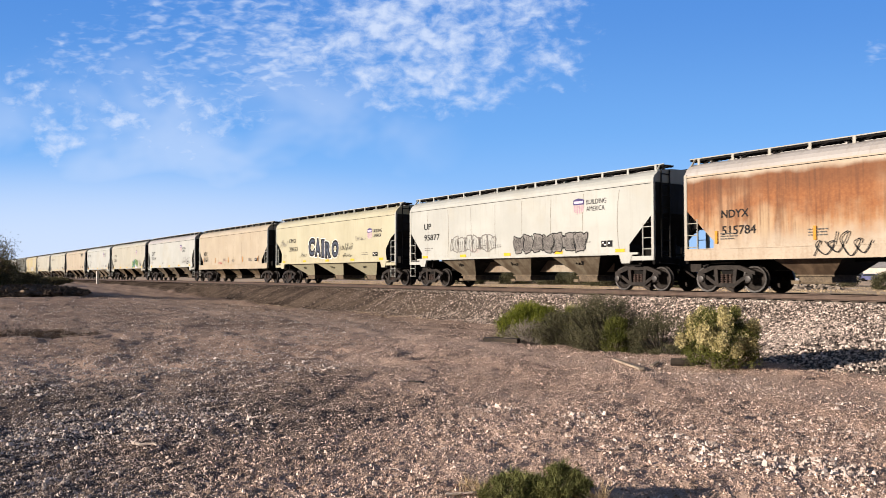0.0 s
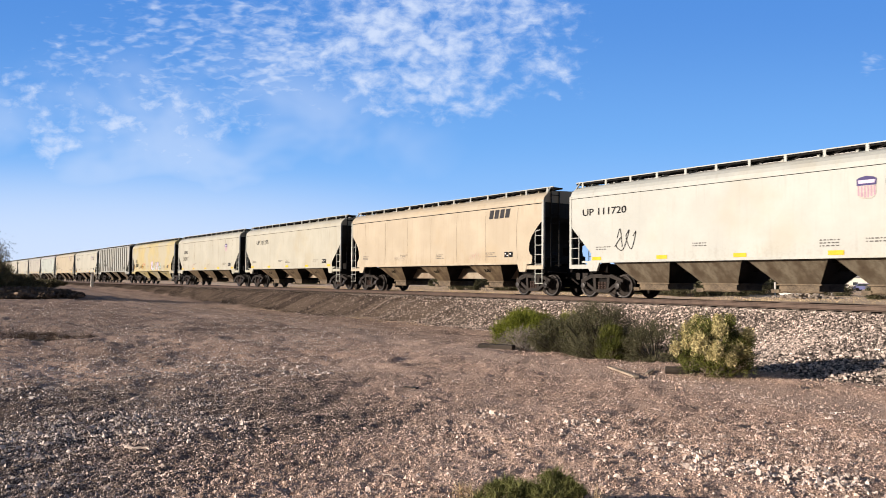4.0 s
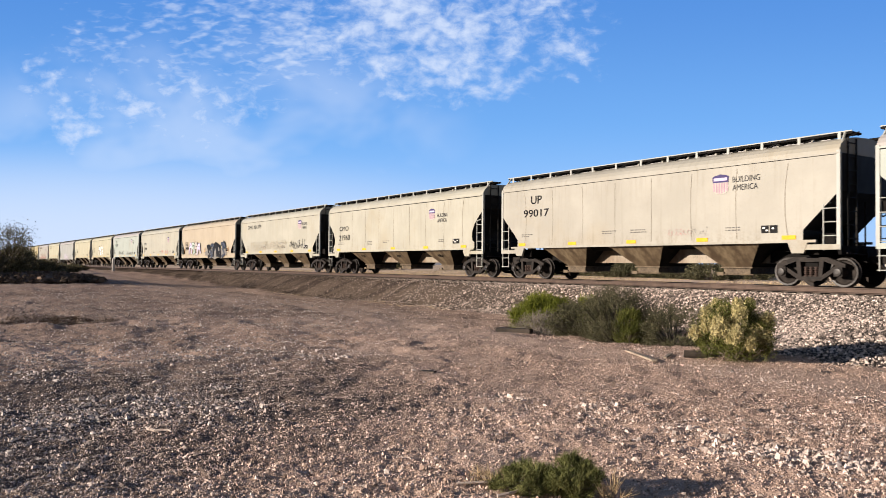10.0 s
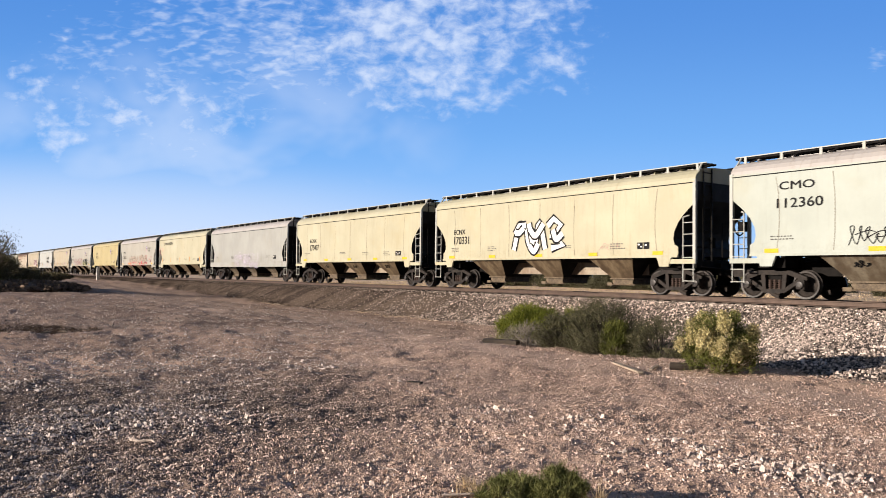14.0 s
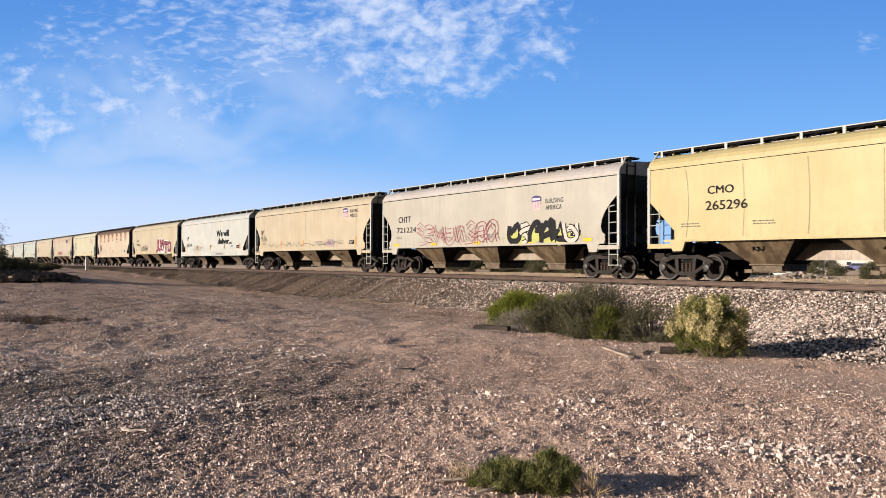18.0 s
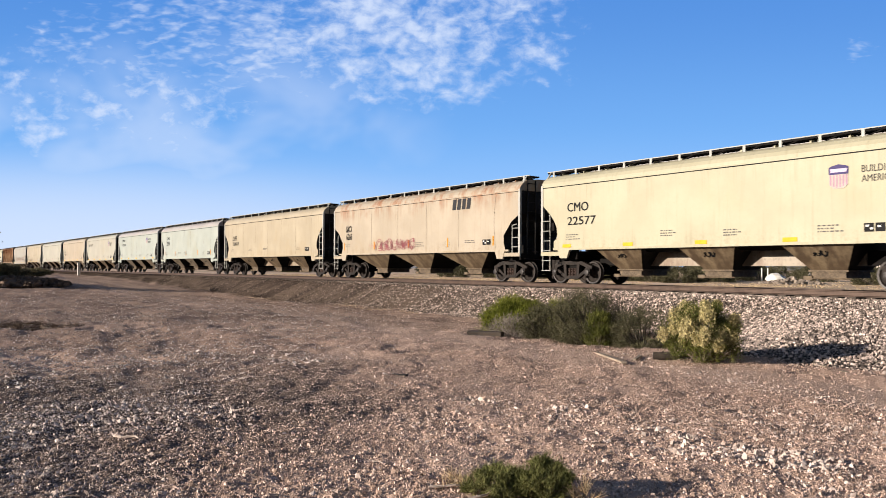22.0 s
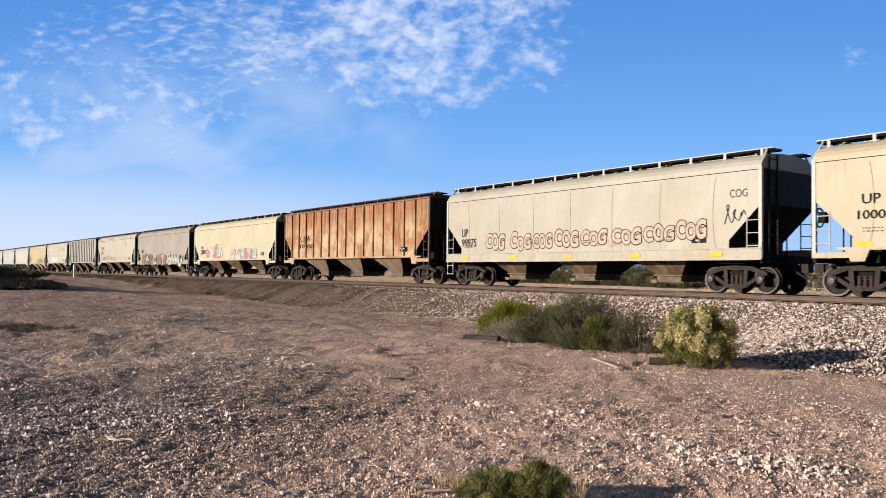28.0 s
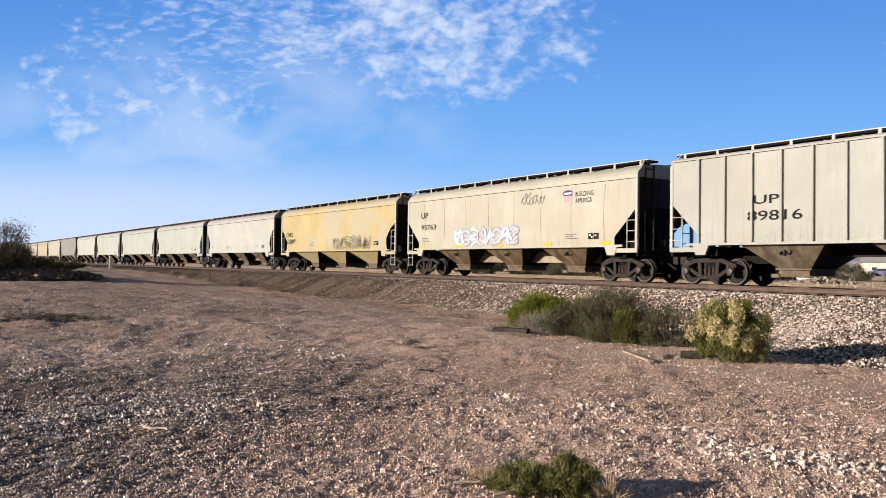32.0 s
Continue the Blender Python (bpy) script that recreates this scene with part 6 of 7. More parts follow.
hopper_car(-632.92, 15.45, "round", "mist", "pale grey-white covered hopper car with a shield emblem", [
    ("m", "CMO", 1.81, 1.14, 3.38, 0.24),
    ("m", "112240", 1.71, 1.50, 2.88, 0.24),
    ("s", "-", 11.35, 0.57, 3.00, 0.55),
    ("b", "-", 12.14, 1.00, 2.96, 0.62),
], seams=7)
hopper_car(-649.76, 15.60, "angle", "cream", "cream covered hopper car with yellow marks along its sill", [
    ("m", "UP 111667", 1.37, 2.26, 3.18, 0.29),
    ("s", "-", 11.92, 0.58, 3.01, 0.60),
    ("b", "-", 12.72, 0.99, 2.99, 0.62),
])
hopper_car(-666.66, 15.33, "round", "peach", "tan covered hopper car with yellow marks along its sill", [
    ("m", "ECNX", 1.43, 0.92, 2.56, 0.36),
    ("m", "170373", 1.45, 1.32, 2.15, 0.25),
], seams=9)
hopper_car(-683.54, 16.86, "round", "cream", "plain cream covered hopper car", strips="")
hopper_car(-701.90, 15.76, "angle", "tan", "tan covered hopper car with a long black scribble", [
    ("m", "UP", 1.39, 0.48, 2.61, 0.27),
    ("m", "100047", 1.27, 1.14, 2.19, 0.24),
    ("k", "black", 2.64, 4.09, 1.46, 0.53),
], seams=9)
hopper_car(-719.26, 16.11, "angle", "beige", "beige covered hopper car with a row of outlined graffiti words", [
    ("m", "UP", 1.16, 0.44, 2.24, 0.36),
    ("m", "99975", 1.16, 1.06, 1.78, 0.36),
    ("c", "COG", 2.91, 1.26, 1.59, 0.77),
    ("c", "COG", 4.55, 1.26, 1.56, 0.73),
    ("c", "COG", 5.94, 1.11, 1.59, 0.69),
    ("c", "COG", 7.21, 1.28, 1.62, 0.69),
    ("c", "COG", 8.63, 1.29, 1.66, 0.65),
    ("c", "COG", 10.17, 1.34, 1.67, 0.65),
    ("c", "COG", 11.62, 1.30, 1.71, 0.63),
    ("c", "COG", 12.99, 1.18, 1.74, 0.66),
    ("p", "COG", 15.03, 0.62, 3.07, 0.26),
    ("k", "black", 14.84, 0.74, 2.14, 0.83),
], deep=True, seams=7)
hopper_car(-736.84, 16.64, "rib", "ribrust", "rust-brown ribbed covered hopper car", [
    ("m", "C NW", 2.35, 1.43, 2.44, 0.36),
    ("m", "100081", 2.35, 1.97, 2.03, 0.24),
], strips="")
hopper_car(-754.91, 16.64, "angle", "pale", "pale yellow covered hopper car with pink and teal graffiti", [
    ("m", "CMO", 1.61, 0.71, 2.32, 0.22),
    ("m", "200043", 1.73, 1.10, 1.90, 0.36),
    ("g", "multi/fill", 8.88, 4.48, 1.41, 0.82),
    ("g", "multi/fill", 3.10, 3.40, 1.55, 1.07),
], strips="")
hopper_car(-773.05, 16.23, "angle", "drab", "grey-beige covered hopper car with long graffiti in brown and mint", [
    ("m", "SOFX", 1.36, 0.79, 2.23, 0.36),
    ("g", "brown/fill", 1.08, 8.95, 1.01, 1.12),
    ("g", "mint/fill", 10.15, 4.42, 0.97, 1.15),
], deep=True, strips="")
hopper_car(-790.54, 16.68, "bent", "spots", "cream covered hopper car with rust on its roof line", [
    ("m", "CMO", 1.75, 1.15, 2.86, 0.35),
    ("m", "20512", 1.61, 1.37, 2.31, 0.29),
    ("s", "-", 12.70, 0.60, 2.89, 0.63),
    ("k", "grey", 1.92, 4.03, 1.52, 0.71),
    ("k", "grey", 6.14, 2.89, 1.52, 0.72),
], seams=8, strips="")
hopper_car(-808.65, 16.46, "rib", "grey", "grey ribbed covered hopper car", [
    ("m", "UP", 3.24, 0.88, 2.63, 0.27),
    ("m", "89816", 3.03, 1.84, 2.10, 0.31),
], strips="")
hopper_car(-826.64, 16.09, "angle", "cream", "cream covered hopper car with blue outlined graffiti", [
    ("m", "UP", 1.33, 0.65, 2.98, 0.30),
    ("m", "95763", 1.35, 1.37, 2.38, 0.26),
    ("g", "blue/fill", 4.45, 4.80, 1.53, 0.87),
    ("k", "grey", 9.45, 1.63, 3.20, 0.54),
    ("s", "-", 12.14, 0.54, 3.13, 0.52),
    ("b", "-", 12.85, 1.01, 3.06, 0.62),
], seams=8)
hopper_car(-844.05, 16.38, "bent", "sunworn", "sun-bleached yellow covered hopper car with brown graffiti", [
    ("m", "CMO", 0.94, 1.14, 2.39, 0.31),
    ("m", "20009", 1.03, 1.51, 1.93, 0.31),
    ("g", "brown/line", 8.59, 4.86, 1.44, 0.90),
], strips="")
hopper_car(-861.90, 16.30, "round", "white", "plain white covered hopper car", strips="")
hopper_car(-879.60, 16.90, "round", "mist", "pale grey covered hopper car", strips="")
hopper_car(-897.90, 17.00, "round", "mist", "pale grey covered hopper car", strips="", full=False)
hopper_car(-916.40, 16.00, "round", "mist", "pale grey covered hopper car", strips="", full=False)
hopper_car(-933.90, 16.50, "round", "white", "white covered hopper car", strips="", full=False)
hopper_car(-951.90, 16.70, "rib", "dusk", "dark grey ribbed covered hopper car", strips="", full=False)
hopper_car(-970.10, 16.50, "round", "cream", "cream covered hopper car", strips="", full=False)
hopper_car(-988.05, 16.40, "round", "tan", "tan covered hopper car", strips="", full=False)
hopper_car(-1005.90, 16.40, "round", "cream", "cream covered hopper car", strips="", full=False)
hopper_car(-1023.75, 16.40, "round", "peach", "tan covered hopper car", strips="", full=False)
hopper_car(-1041.60, 16.40, "round", "cream", "cream covered hopper car", strips="", full=False)
hopper_car(-1059.45, 16.40, "round", "tan", "tan covered hopper car", strips="", full=False)
hopper_car(-1077.30, 16.40, "round", "cream", "cream covered hopper car", strips="", full=False)

# ---- plants ----


def leaf_material(name, a, b):
    return two_tone(name, a, b, 3.0, 0.75, spec=0.15, random_tone=0.45)


BROOM = leaf_material("broom_green", (0.085, 0.105, 0.012), (0.190, 0.205, 0.028))
OLIVE = leaf_material("grey_green_leaf", (0.048, 0.048, 0.024), (0.125, 0.116, 0.066))
BLOOM = leaf_material("pale_yellow_bloom", (0.285, 0.250, 0.095), (0.54, 0.465, 0.255))
LOWGREEN = leaf_material("low_bush_green", (0.085, 0.095, 0.028), (0.190, 0.190, 0.070))
SAGE = leaf_material("dull_green_stem", (0.055, 0.066, 0.014), (0.125, 0.130, 0.030))
TWIG = two_tone("dry_twig", (0.10, 0.080, 0.060), (0.26, 0.215, 0.165), 6.0, 0.9)
DARKTWIG = two_tone("dark_twig", (0.035, 0.030, 0.025), (0.105, 0.090, 0.074), 6.0, 0.9)
DEADWEED = two_tone("dead_weed", (0.050, 0.034, 0.024), (0.120, 0.082, 0.058), 5.0, 0.9)
DRYLEAF = leaf_material("dry_olive_leaf", (0.085, 0.074, 0.040), (0.185, 0.160, 0.092))
DEADWOOD = two_tone("dead_grey_twig", (0.15, 0.128, 0.108), (0.30, 0.26, 0.22), 6.0, 0.9)
STRAW = leaf_material("dry_straw", (0.36, 0.26, 0.15), (0.56, 0.44, 0.28))


def blades(rng, centres, outs, length, width, spread):
    """Thin three-sided leaves: one for each centre, leaning along outs."""
    n = len(centres)
    d = outs + rng.normal(0, spread, (n, 3))
    d /= np.linalg.norm(d, axis=1)[:, None]
    side = np.cross(d, rng.normal(0, 1, (n, 3)))
    side /= np.linalg.norm(side, axis=1)[:, None]
    l = (length * rng.uniform(0.6, 1.4, n))[:, None]
    w = (width * rng.uniform(0.7, 1.3, n))[:, None]
    v = np.stack([centres - side * w, centres + side * w, centres + d * l], 1).reshape(-1, 3)
    return v, np.arange(3 * n).reshape(-1, 3)


def shrub(name, x, y, radius, height, leaf, seed, label, clumps=60, per=90, length=0.10, width=0.006, spread=0.45, bloom=None, category="shrub", squash=1.0, low=0.05, twigs=40, z=None, stem=None, thin=1.0):
    """Stems from one root, each ending in a tuft of thin leaves, so that the outline is uneven and lets light through."""
    rng = np.random.RandomState(seed)
    root = new(name)
    root.location = (x, y, (float(land(x, y)) if z is None else z) - 0.02)
    tagged(root, label, category)
    a = rng.uniform(0, 2 * np.pi, clumps)
    t = rng.uniform(low, 1.0, clumps)
    rr = radius * np.sin(np.pi * (0.16 + 0.80 * t)) ** 0.7 * rng.uniform(0.25, 1.0, clumps) ** 0.55
    tips = np.stack([rr * np.cos(a), rr * np.sin(a) * squash, height * t * rng.uniform(0.82, 1.10, clumps)], 1)
    bm = bmesh.new()
    for p in tips[:twigs]:
        mid = Vector(p) * 0.55 + Vector((0, 0, -0.06 * height))
        mid.z = max(mid.z, 0.03)
        bar(bm, (p[0] * 0.08, p[1] * 0.08, 0), mid, (0.012 + 0.006 * radius) * thin, 4)
        bar(bm, mid, p, (0.008 + 0.003 * radius) * thin, 3)
    part("branchwork", bm, stem or TWIG, root, "bare grey-brown stems")
    cr = 0.20 * (radius + height) * 0.5
    c = np.repeat(tips, per, 0) + rng.normal(0, cr * 0.42, (clumps * per, 3))
    c[:, 2] = np.maximum(c[:, 2], 0.02)
    out = c / (np.linalg.norm(c, axis=1)[:, None] + 1e-6) * 0.85 + np.array((0, 0, 0.45))
    v, f = blades(rng, c, out, length, width, spread)
    place("foliage", tri_mesh("foliage", v, f, leaf), root)
    if bloom:
        g = rng.normal(0, 1, (54, 3))                # lumps of seed tufts over the outside
        g[:, 2] = np.abs(g[:, 2]) * 0.9 - 0.15
        g /= np.linalg.norm(g, axis=1)[:, None]
        pick = g * np.array((radius, radius * squash, height * 0.62)) * rng.uniform(0.55, 1.10, 54)[:, None] + np.array((0, 0, height * 0.42))
        pick = pick[(pick[:, 2] > 0.12) & (rng.uniform(0, 1, 54) < 0.95)]
        lump = rng.normal(0, 1, (len(pick) * 620, 3))
        lump = lump / np.linalg.norm(lump, axis=1)[:, None] * rng.uniform(0.3, 1.0, len(lump))[:, None]
        c = np.repeat(pick, 620, 0) + lump * np.repeat(rng.uniform(0.09, 0.165, len(pick)), 620)[:, None] * np.array((1.0, 1.0, 1.35))
        v, f = blades(rng, c, rng.normal(0, 1, c.shape), 0.036, 0.013, 0.3)
        place("blossom", tri_mesh("blossom", v, f, bloom), root, label="pale yellow seed tufts")
    return root


shrub("broom_bush", -16.7, 15.0, 1.10, 0.98, BROOM, 1, "yellow-green broom bush at the foot of the gravel bank", 150, 170, 0.11, 0.0065, 0.7)
shrub("broom_bush", -15.9, 15.9, 0.65, 0.95, BROOM, 2, "smaller green broom bush beside a larger one", 100, 150, 0.11, 0.0065, 0.7)
shrub("grey_shrub", -14.3, 14.1, 1.05, 0.90, OLIVE, 3, "grey-green twiggy shrub at the foot of the bank", 130, 150, 0.055, 0.007, 1.6, twigs=130, stem=DARKTWIG)
shrub("grey_shrub", -12.9, 13.9, 1.05, 1.22, OLIVE, 4, "tall grey-green twiggy shrub among the others", 140, 150, 0.055, 0.007, 1.6, twigs=140, stem=DARKTWIG)
shrub("green_bush", -12.1, 13.4, 0.34, 0.82, SAGE, 5, "small fresh green bush in front of grey shrubs", 50, 120, 0.10, 0.006, 0.7)
shrub("grey_shrub", -11.3, 13.9, 0.80, 0.85, OLIVE, 6, "dark half-bare grey shrub in the shade", 100, 150, 0.05, 0.006, 1.6, twigs=45, stem=DARKTWIG)
shrub("dry_shrub", -15.5, 13.7, 0.80, 0.50, DEADWOOD, 7, "low tangle of bare pale grey twigs", 170, 10, 0.16, 0.005, 1.6, twigs=60, stem=DEADWOOD, thin=0.5)
shrub("flowering_bush", -8.35, 11.95, 0.68, 1.00, SAGE, 8, "round desert broom bush covered in pale yellow seed tufts", 120, 110, 0.075, 0.006, 1.1, BLOOM)
shrub("low_green_bush", -4.32, 3.68, 0.27, 0.17, LOWGREEN, 9, "low green bush on the stony dirt", 70, 170, 0.038, 0.0028, 1.1)
shrub("low_green_bush", -4.05, 3.89, 0.21, 0.27, LOWGREEN, 10, "low dark green bush beside a white stone", 70, 190, 0.040, 0.0028, 0.8)
shrub("dry_grass_tuft", -3.80, 4.02, 0.10, 0.14, STRAW, 11, "thin tuft of dry straw grass", 12, 18, 0.10, 0.002, 0.4, twigs=4, category="grass")
shrub("dry_grass_tuft", -4.55, 3.55, 0.22, 0.06, STRAW, 12, "flattened mat of dry straw", 24, 22, 0.10, 0.003, 0.9, twigs=6, category="grass")


def ditch_grass():
    """Thin dead grass along the foot of the bank."""
    rng = np.random.RandomState(78)
    n = 5200
    x = -12.0 - 40.0 * rng.uniform(0, 1, n) ** 1.3
    y = TRACK_Y - toe(x) - 0.55 + rng.normal(0, 0.28, n)
    keep = grain2(x, y * 0, 0.35, 93) > 0.40
    x, y = x[keep], y[keep]
    c = np.stack([x, y, land(x, y) + relief(x, y)], 1)
    v, f = blades(rng, c, np.tile((0.0, 0.0, 1.0), (len(x), 1)), 0.075, 0.006, 0.9)
    tagged(new("dry_grass", tri_mesh("dry_grass", v, f, STRAW)), "thin dead grass along the foot of the bank", "grass", kind="stuff")


ditch_grass()
shrub("dry_grass_tuft", -24.2, 2.6, 1.3, 0.05, DEADWEED, 13, "low dark mat of dead weeds on the dirt", 90, 45, 0.05, 0.007, 1.2, twigs=20, category="grass")
shrub("dry_grass_tuft", -22.6, 3.6, 1.0, 0.04, DEADWEED, 14, "low reddish mat of dead weeds on the dirt", 70, 45, 0.05, 0.007, 1.2, twigs=20, category="grass")


def desert_tree(x, y, r, h, seed, label):
    """Mesquite: short forked trunks, spreading limbs and an open crown of leaf tufts."""
    rng = np.random.RandomState(seed)
    root = new("mesquite_tree")
    root.location = (x, y, float(land(x, y)) - 0.05)
    tagged(root, label, "tree")
    bm = bmesh.new()
    n = 60
    a = rng.uniform(0, 6.283, n)
    t = rng.uniform(0.15, 1, n) ** 1.3
    rr = r * np.sqrt(np.clip(1 - (t - 0.45) ** 2 / 0.6, 0.05, 1)) * rng.uniform(0.3, 1, n) ** 0.5
    tips = np.stack([rr * np.cos(a), rr * np.sin(a), h * t * rng.uniform(0.8, 1.15, n)], 1)
    forks = [Vector((r * 0.3 * math.cos(k * 2.1), r * 0.3 * math.sin(k * 2.1), h * 0.28)) for k in range(3)]
    for k in forks:
        bar(bm, (k.x * 0.15, k.y * 0.15, 0), k, 0.05 * h * 0.4, 7)
    for p in tips:
        q = min(forks, key=lambda g: (g - Vector(p)).length)
        bar(bm, q, p, 0.012 * h * 0.6, 4)
    part("trunk", bm, TWIG, root, "rough grey-brown trunk and limbs")
    c = np.repeat(tips, 130, 0) + rng.normal(0, 0.13 * r, (n * 130, 3))
    c[:, 2] = np.maximum(c[:, 2], 0.1)
    v, f = blades(rng, c, rng.normal(0, 1, c.shape) + np.array((0, 0, -0.2)), 0.05 * r, 0.014 * r, 0.3)
    place("crown", tri_mesh("crown", v, f, DRYLEAF), root)
    return root


desert_tree(-61.5, 4.3, 2.2, 3.7, 22, "olive-green mesquite tree with thin sprouts on top")
shrub("mesquite_bush", -63, 5.2, 1.9, 2.2, DRYLEAF, 31, "dull olive dense mesquite bush at the edge of the lot", 150, 130, 0.16, 0.026, 0.9, twigs=60)
shrub("mesquite_bush", -60, 1.6, 2.3, 2.4, DRYLEAF, 32, "dull olive dense mesquite bush behind a soil heap", 140, 130, 0.16, 0.026, 0.9, twigs=60)
shrub("mesquite_bush", -64, 7.5, 1.6, 1.2, DRYLEAF, 35, "half-dry olive mesquite bush beside a taller one", 90, 90, 0.14, 0.022, 0.9, twigs=60)
shrub("mesquite_bush", -80, 10.6, 1.6, 0.5, DRYLEAF, 33, "low dark mesquite bush near the track", 110, 100, 0.16, 0.030, 0.9, twigs=40)
shrub("mesquite_bush", -96, 14.0, 1.5, 0.45, DRYLEAF, 34, "low spreading mesquite bush near the track", 100, 100, 0.18, 0.034, 0.9, twigs=40)

# beyond the track
SCRUB = []
for k, (x, y, r, h) in enumerate(((-42.7, 57.6, 2.3, 1.35), (-52.5, 62.0, 2.2, 1.3), (-60.0, 70.0, 2.8, 1.7), (-30.0, 66.0, 2.0, 1.2))):
    SCRUB.append(shrub("desert_scrub", x, y, r, h, OLIVE, 40 + k, "grey-green desert scrub beyond the track", 80, 80, 0.22, 0.025, 0.8, twigs=30))
rng = random.Random(7)
for k in range(46):
    x = rng.uniform(-260, -20)
    y = rng.uniform(95, 240) if k % 2 else rng.uniform(62, 90) - x * 0.1
    src = SCRUB[k % 4]
    s = rng.uniform(0.9, 1.8)
    m = pose(x, y, float(land(x, y)), 0, 0, rng.uniform(0, 360))
    c = copy_thing(src, m)
    c.scale = (s, s, s * rng.uniform(0.8, 1.2))



def dry_grass():
    """Sparse knee-high straw over the plain beyond the track, added to catch sun and brighten it."""
    rng = np.random.RandomState(77)
    n = 60000
    x, y = rng.uniform(-130, -14, n), 46 + 60 * rng.uniform(0, 1, n) ** 2.0
    keep = 0.5 * grain2(x, y, 0.12, 91) + 0.5 * grain2(x, y, 0.5, 92) > 0.38
    x, y = x[keep], y[keep]
    c = np.stack([x, y, land(x, y)], 1)
    v, f = blades(rng, c, np.tile((0.0, 0.0, 1.0), (len(x), 1)), 0.075, 0.030, 0.8)
    tagged(new("dry_grass", tri_mesh("dry_grass", v, f, STRAW)), "sparse straw added to brighten the plain beyond the track", "grass", kind="stuff")


dry_grass()
for k in range(13):
    x, y = -44.5 - 3.0 * k, 60.0 + 11.0 * rng.random()
    c = copy_thing(SCRUB[k % 4], pose(x, y, float(land(x, y)), 0, 0, rng.uniform(0, 360)))
    c.scale = (1.1, 1.0, rng.uniform(1.0, 1.5))
for k, (x, y, r, h) in enumerate(((-45.5, 80.0, 2.6, 1.8), (-41.0, 78.0, 2.4, 1.6), (-50.0, 82.0, 2.6, 1.9), (-47.5, 60.0, 2.0, 1.6), (-57.0, 64.0, 2.6, 1.8))):
    shrub("desert_scrub", x, y, r, h, OLIVE, 60 + k, "olive desert scrub among dry straw beyond the track", 80, 80, 0.20, 0.026, 1.2, twigs=30)

# ---- loose things on the lot ----
WOOD = two_tone("grey_weathered_wood", (0.20, 0.155, 0.115), (0.42, 0.34, 0.26), 3.0, 0.9, fine=40.0, relief=0.004)
CREOSOTE = two_tone("dark_tarred_wood", (0.020, 0.016, 0.013), (0.060, 0.047, 0.037), 3.0, 0.85, fine=30.0, relief=0.004)
WHITE = two_tone("weathered_white_paint", (0.52, 0.50, 0.46), (0.70, 0.68, 0.63), 3.0, 0.7)


def board(name, x, y, yaw, length, width, thick, material, label, lift=0.0, tilt=0.0):
    """A plank with broken, chamfered ends."""
    bm = bmesh.new()
    h, w = length / 2, width / 2
    prism(bm, [(-h, 0.0), (h - 0.03, 0.0), (h, thick * 0.5), (h - 0.01, thick), (-h + 0.04, thick), (-h + 0.015, thick * 0.6)], -w, w)
    ob = new(name, to_mesh(name, bm, material))
    ob.matrix_basis = pose(x, y, float(land(x, y)) + lift - 0.012, tilt, 0, yaw)
    return tagged(ob, label, "wood")


board("sleeper_end", -15.5, 12.75, 25, 1.0, 0.22, 0.13, CREOSOTE, "dark old wooden beam half sunk in the dirt")
board("plank", -9.6, 10.9, 150, 1.5, 0.10, 0.035, WOOD, "pale weathered plank lying on the dirt")
board("plank", -6.6, 13.0, 140, 1.2, 0.10, 0.035, WOOD, "pale weathered plank lying below the bank")
board("plank", -9.3, 11.3, 120, 0.7, 0.06, 0.03, WOOD, "short pale stick on the dirt")
board("plank", -9.8, 6.32, 30, 0.36, 0.10, 0.04, CREOSOTE, "small dark piece of wood on the dirt")


BLEACHED = two_tone("bleached_wood", (0.42, 0.34, 0.29), (0.62, 0.53, 0.46), 6.0, 0.9)


def stick(x, y, yaw, length, r, label):
    rng = random.Random(int(x * 100))
    bm = bmesh.new()
    p = Vector((-length / 2, 0, r))
    for k in range(5):
        q = Vector((-length / 2 + length * (k + 1) / 5, rng.uniform(-0.03, 0.03), r + rng.uniform(0, 0.012)))
        bar(bm, p, q, r * (1 - 0.12 * k), 6)
        p = q
    ob = new("stick", to_mesh("stick", bm, BLEACHED))
    ob.matrix_basis = pose(x, y, float(land(x, y) + relief(np.array(x), np.array(y))) + 0.012, 0, 0, yaw)
    tagged(ob, label, "stick")


stick(-7.60, 1.88, 31, 0.30, 0.017, "pale bent stick on the gravel")
stick(-5.5, 3.35, 40, 0.14, 0.008, "thin pale twig on the gravel")
stick(-4.45, 3.45, 60, 0.5, 0.010, "pale dry branch by a low bush")
stick(-4.2, 3.5, 95, 0.4, 0.012, "pale dry branch by a low bush")


def log_piece():
    bm = bmesh.new()
    lathe_y(bm, [(0.11, -0.45), (0.15, -0.43), (0.16, 0.0), (0.15, 0.40), (0.09, 0.46)], 14)
    ob = new("log", to_mesh("log", bm, CREOSOTE))
    ob.matrix_basis = pose(-8.85, 11.50, float(land(-8.85, 11.50)) + 0.05, 0, 0, -50) @ Matrix.Scale(0.45, 4)
    tagged(ob, "dark charred log under a flowering bush", "log")


log_piece()


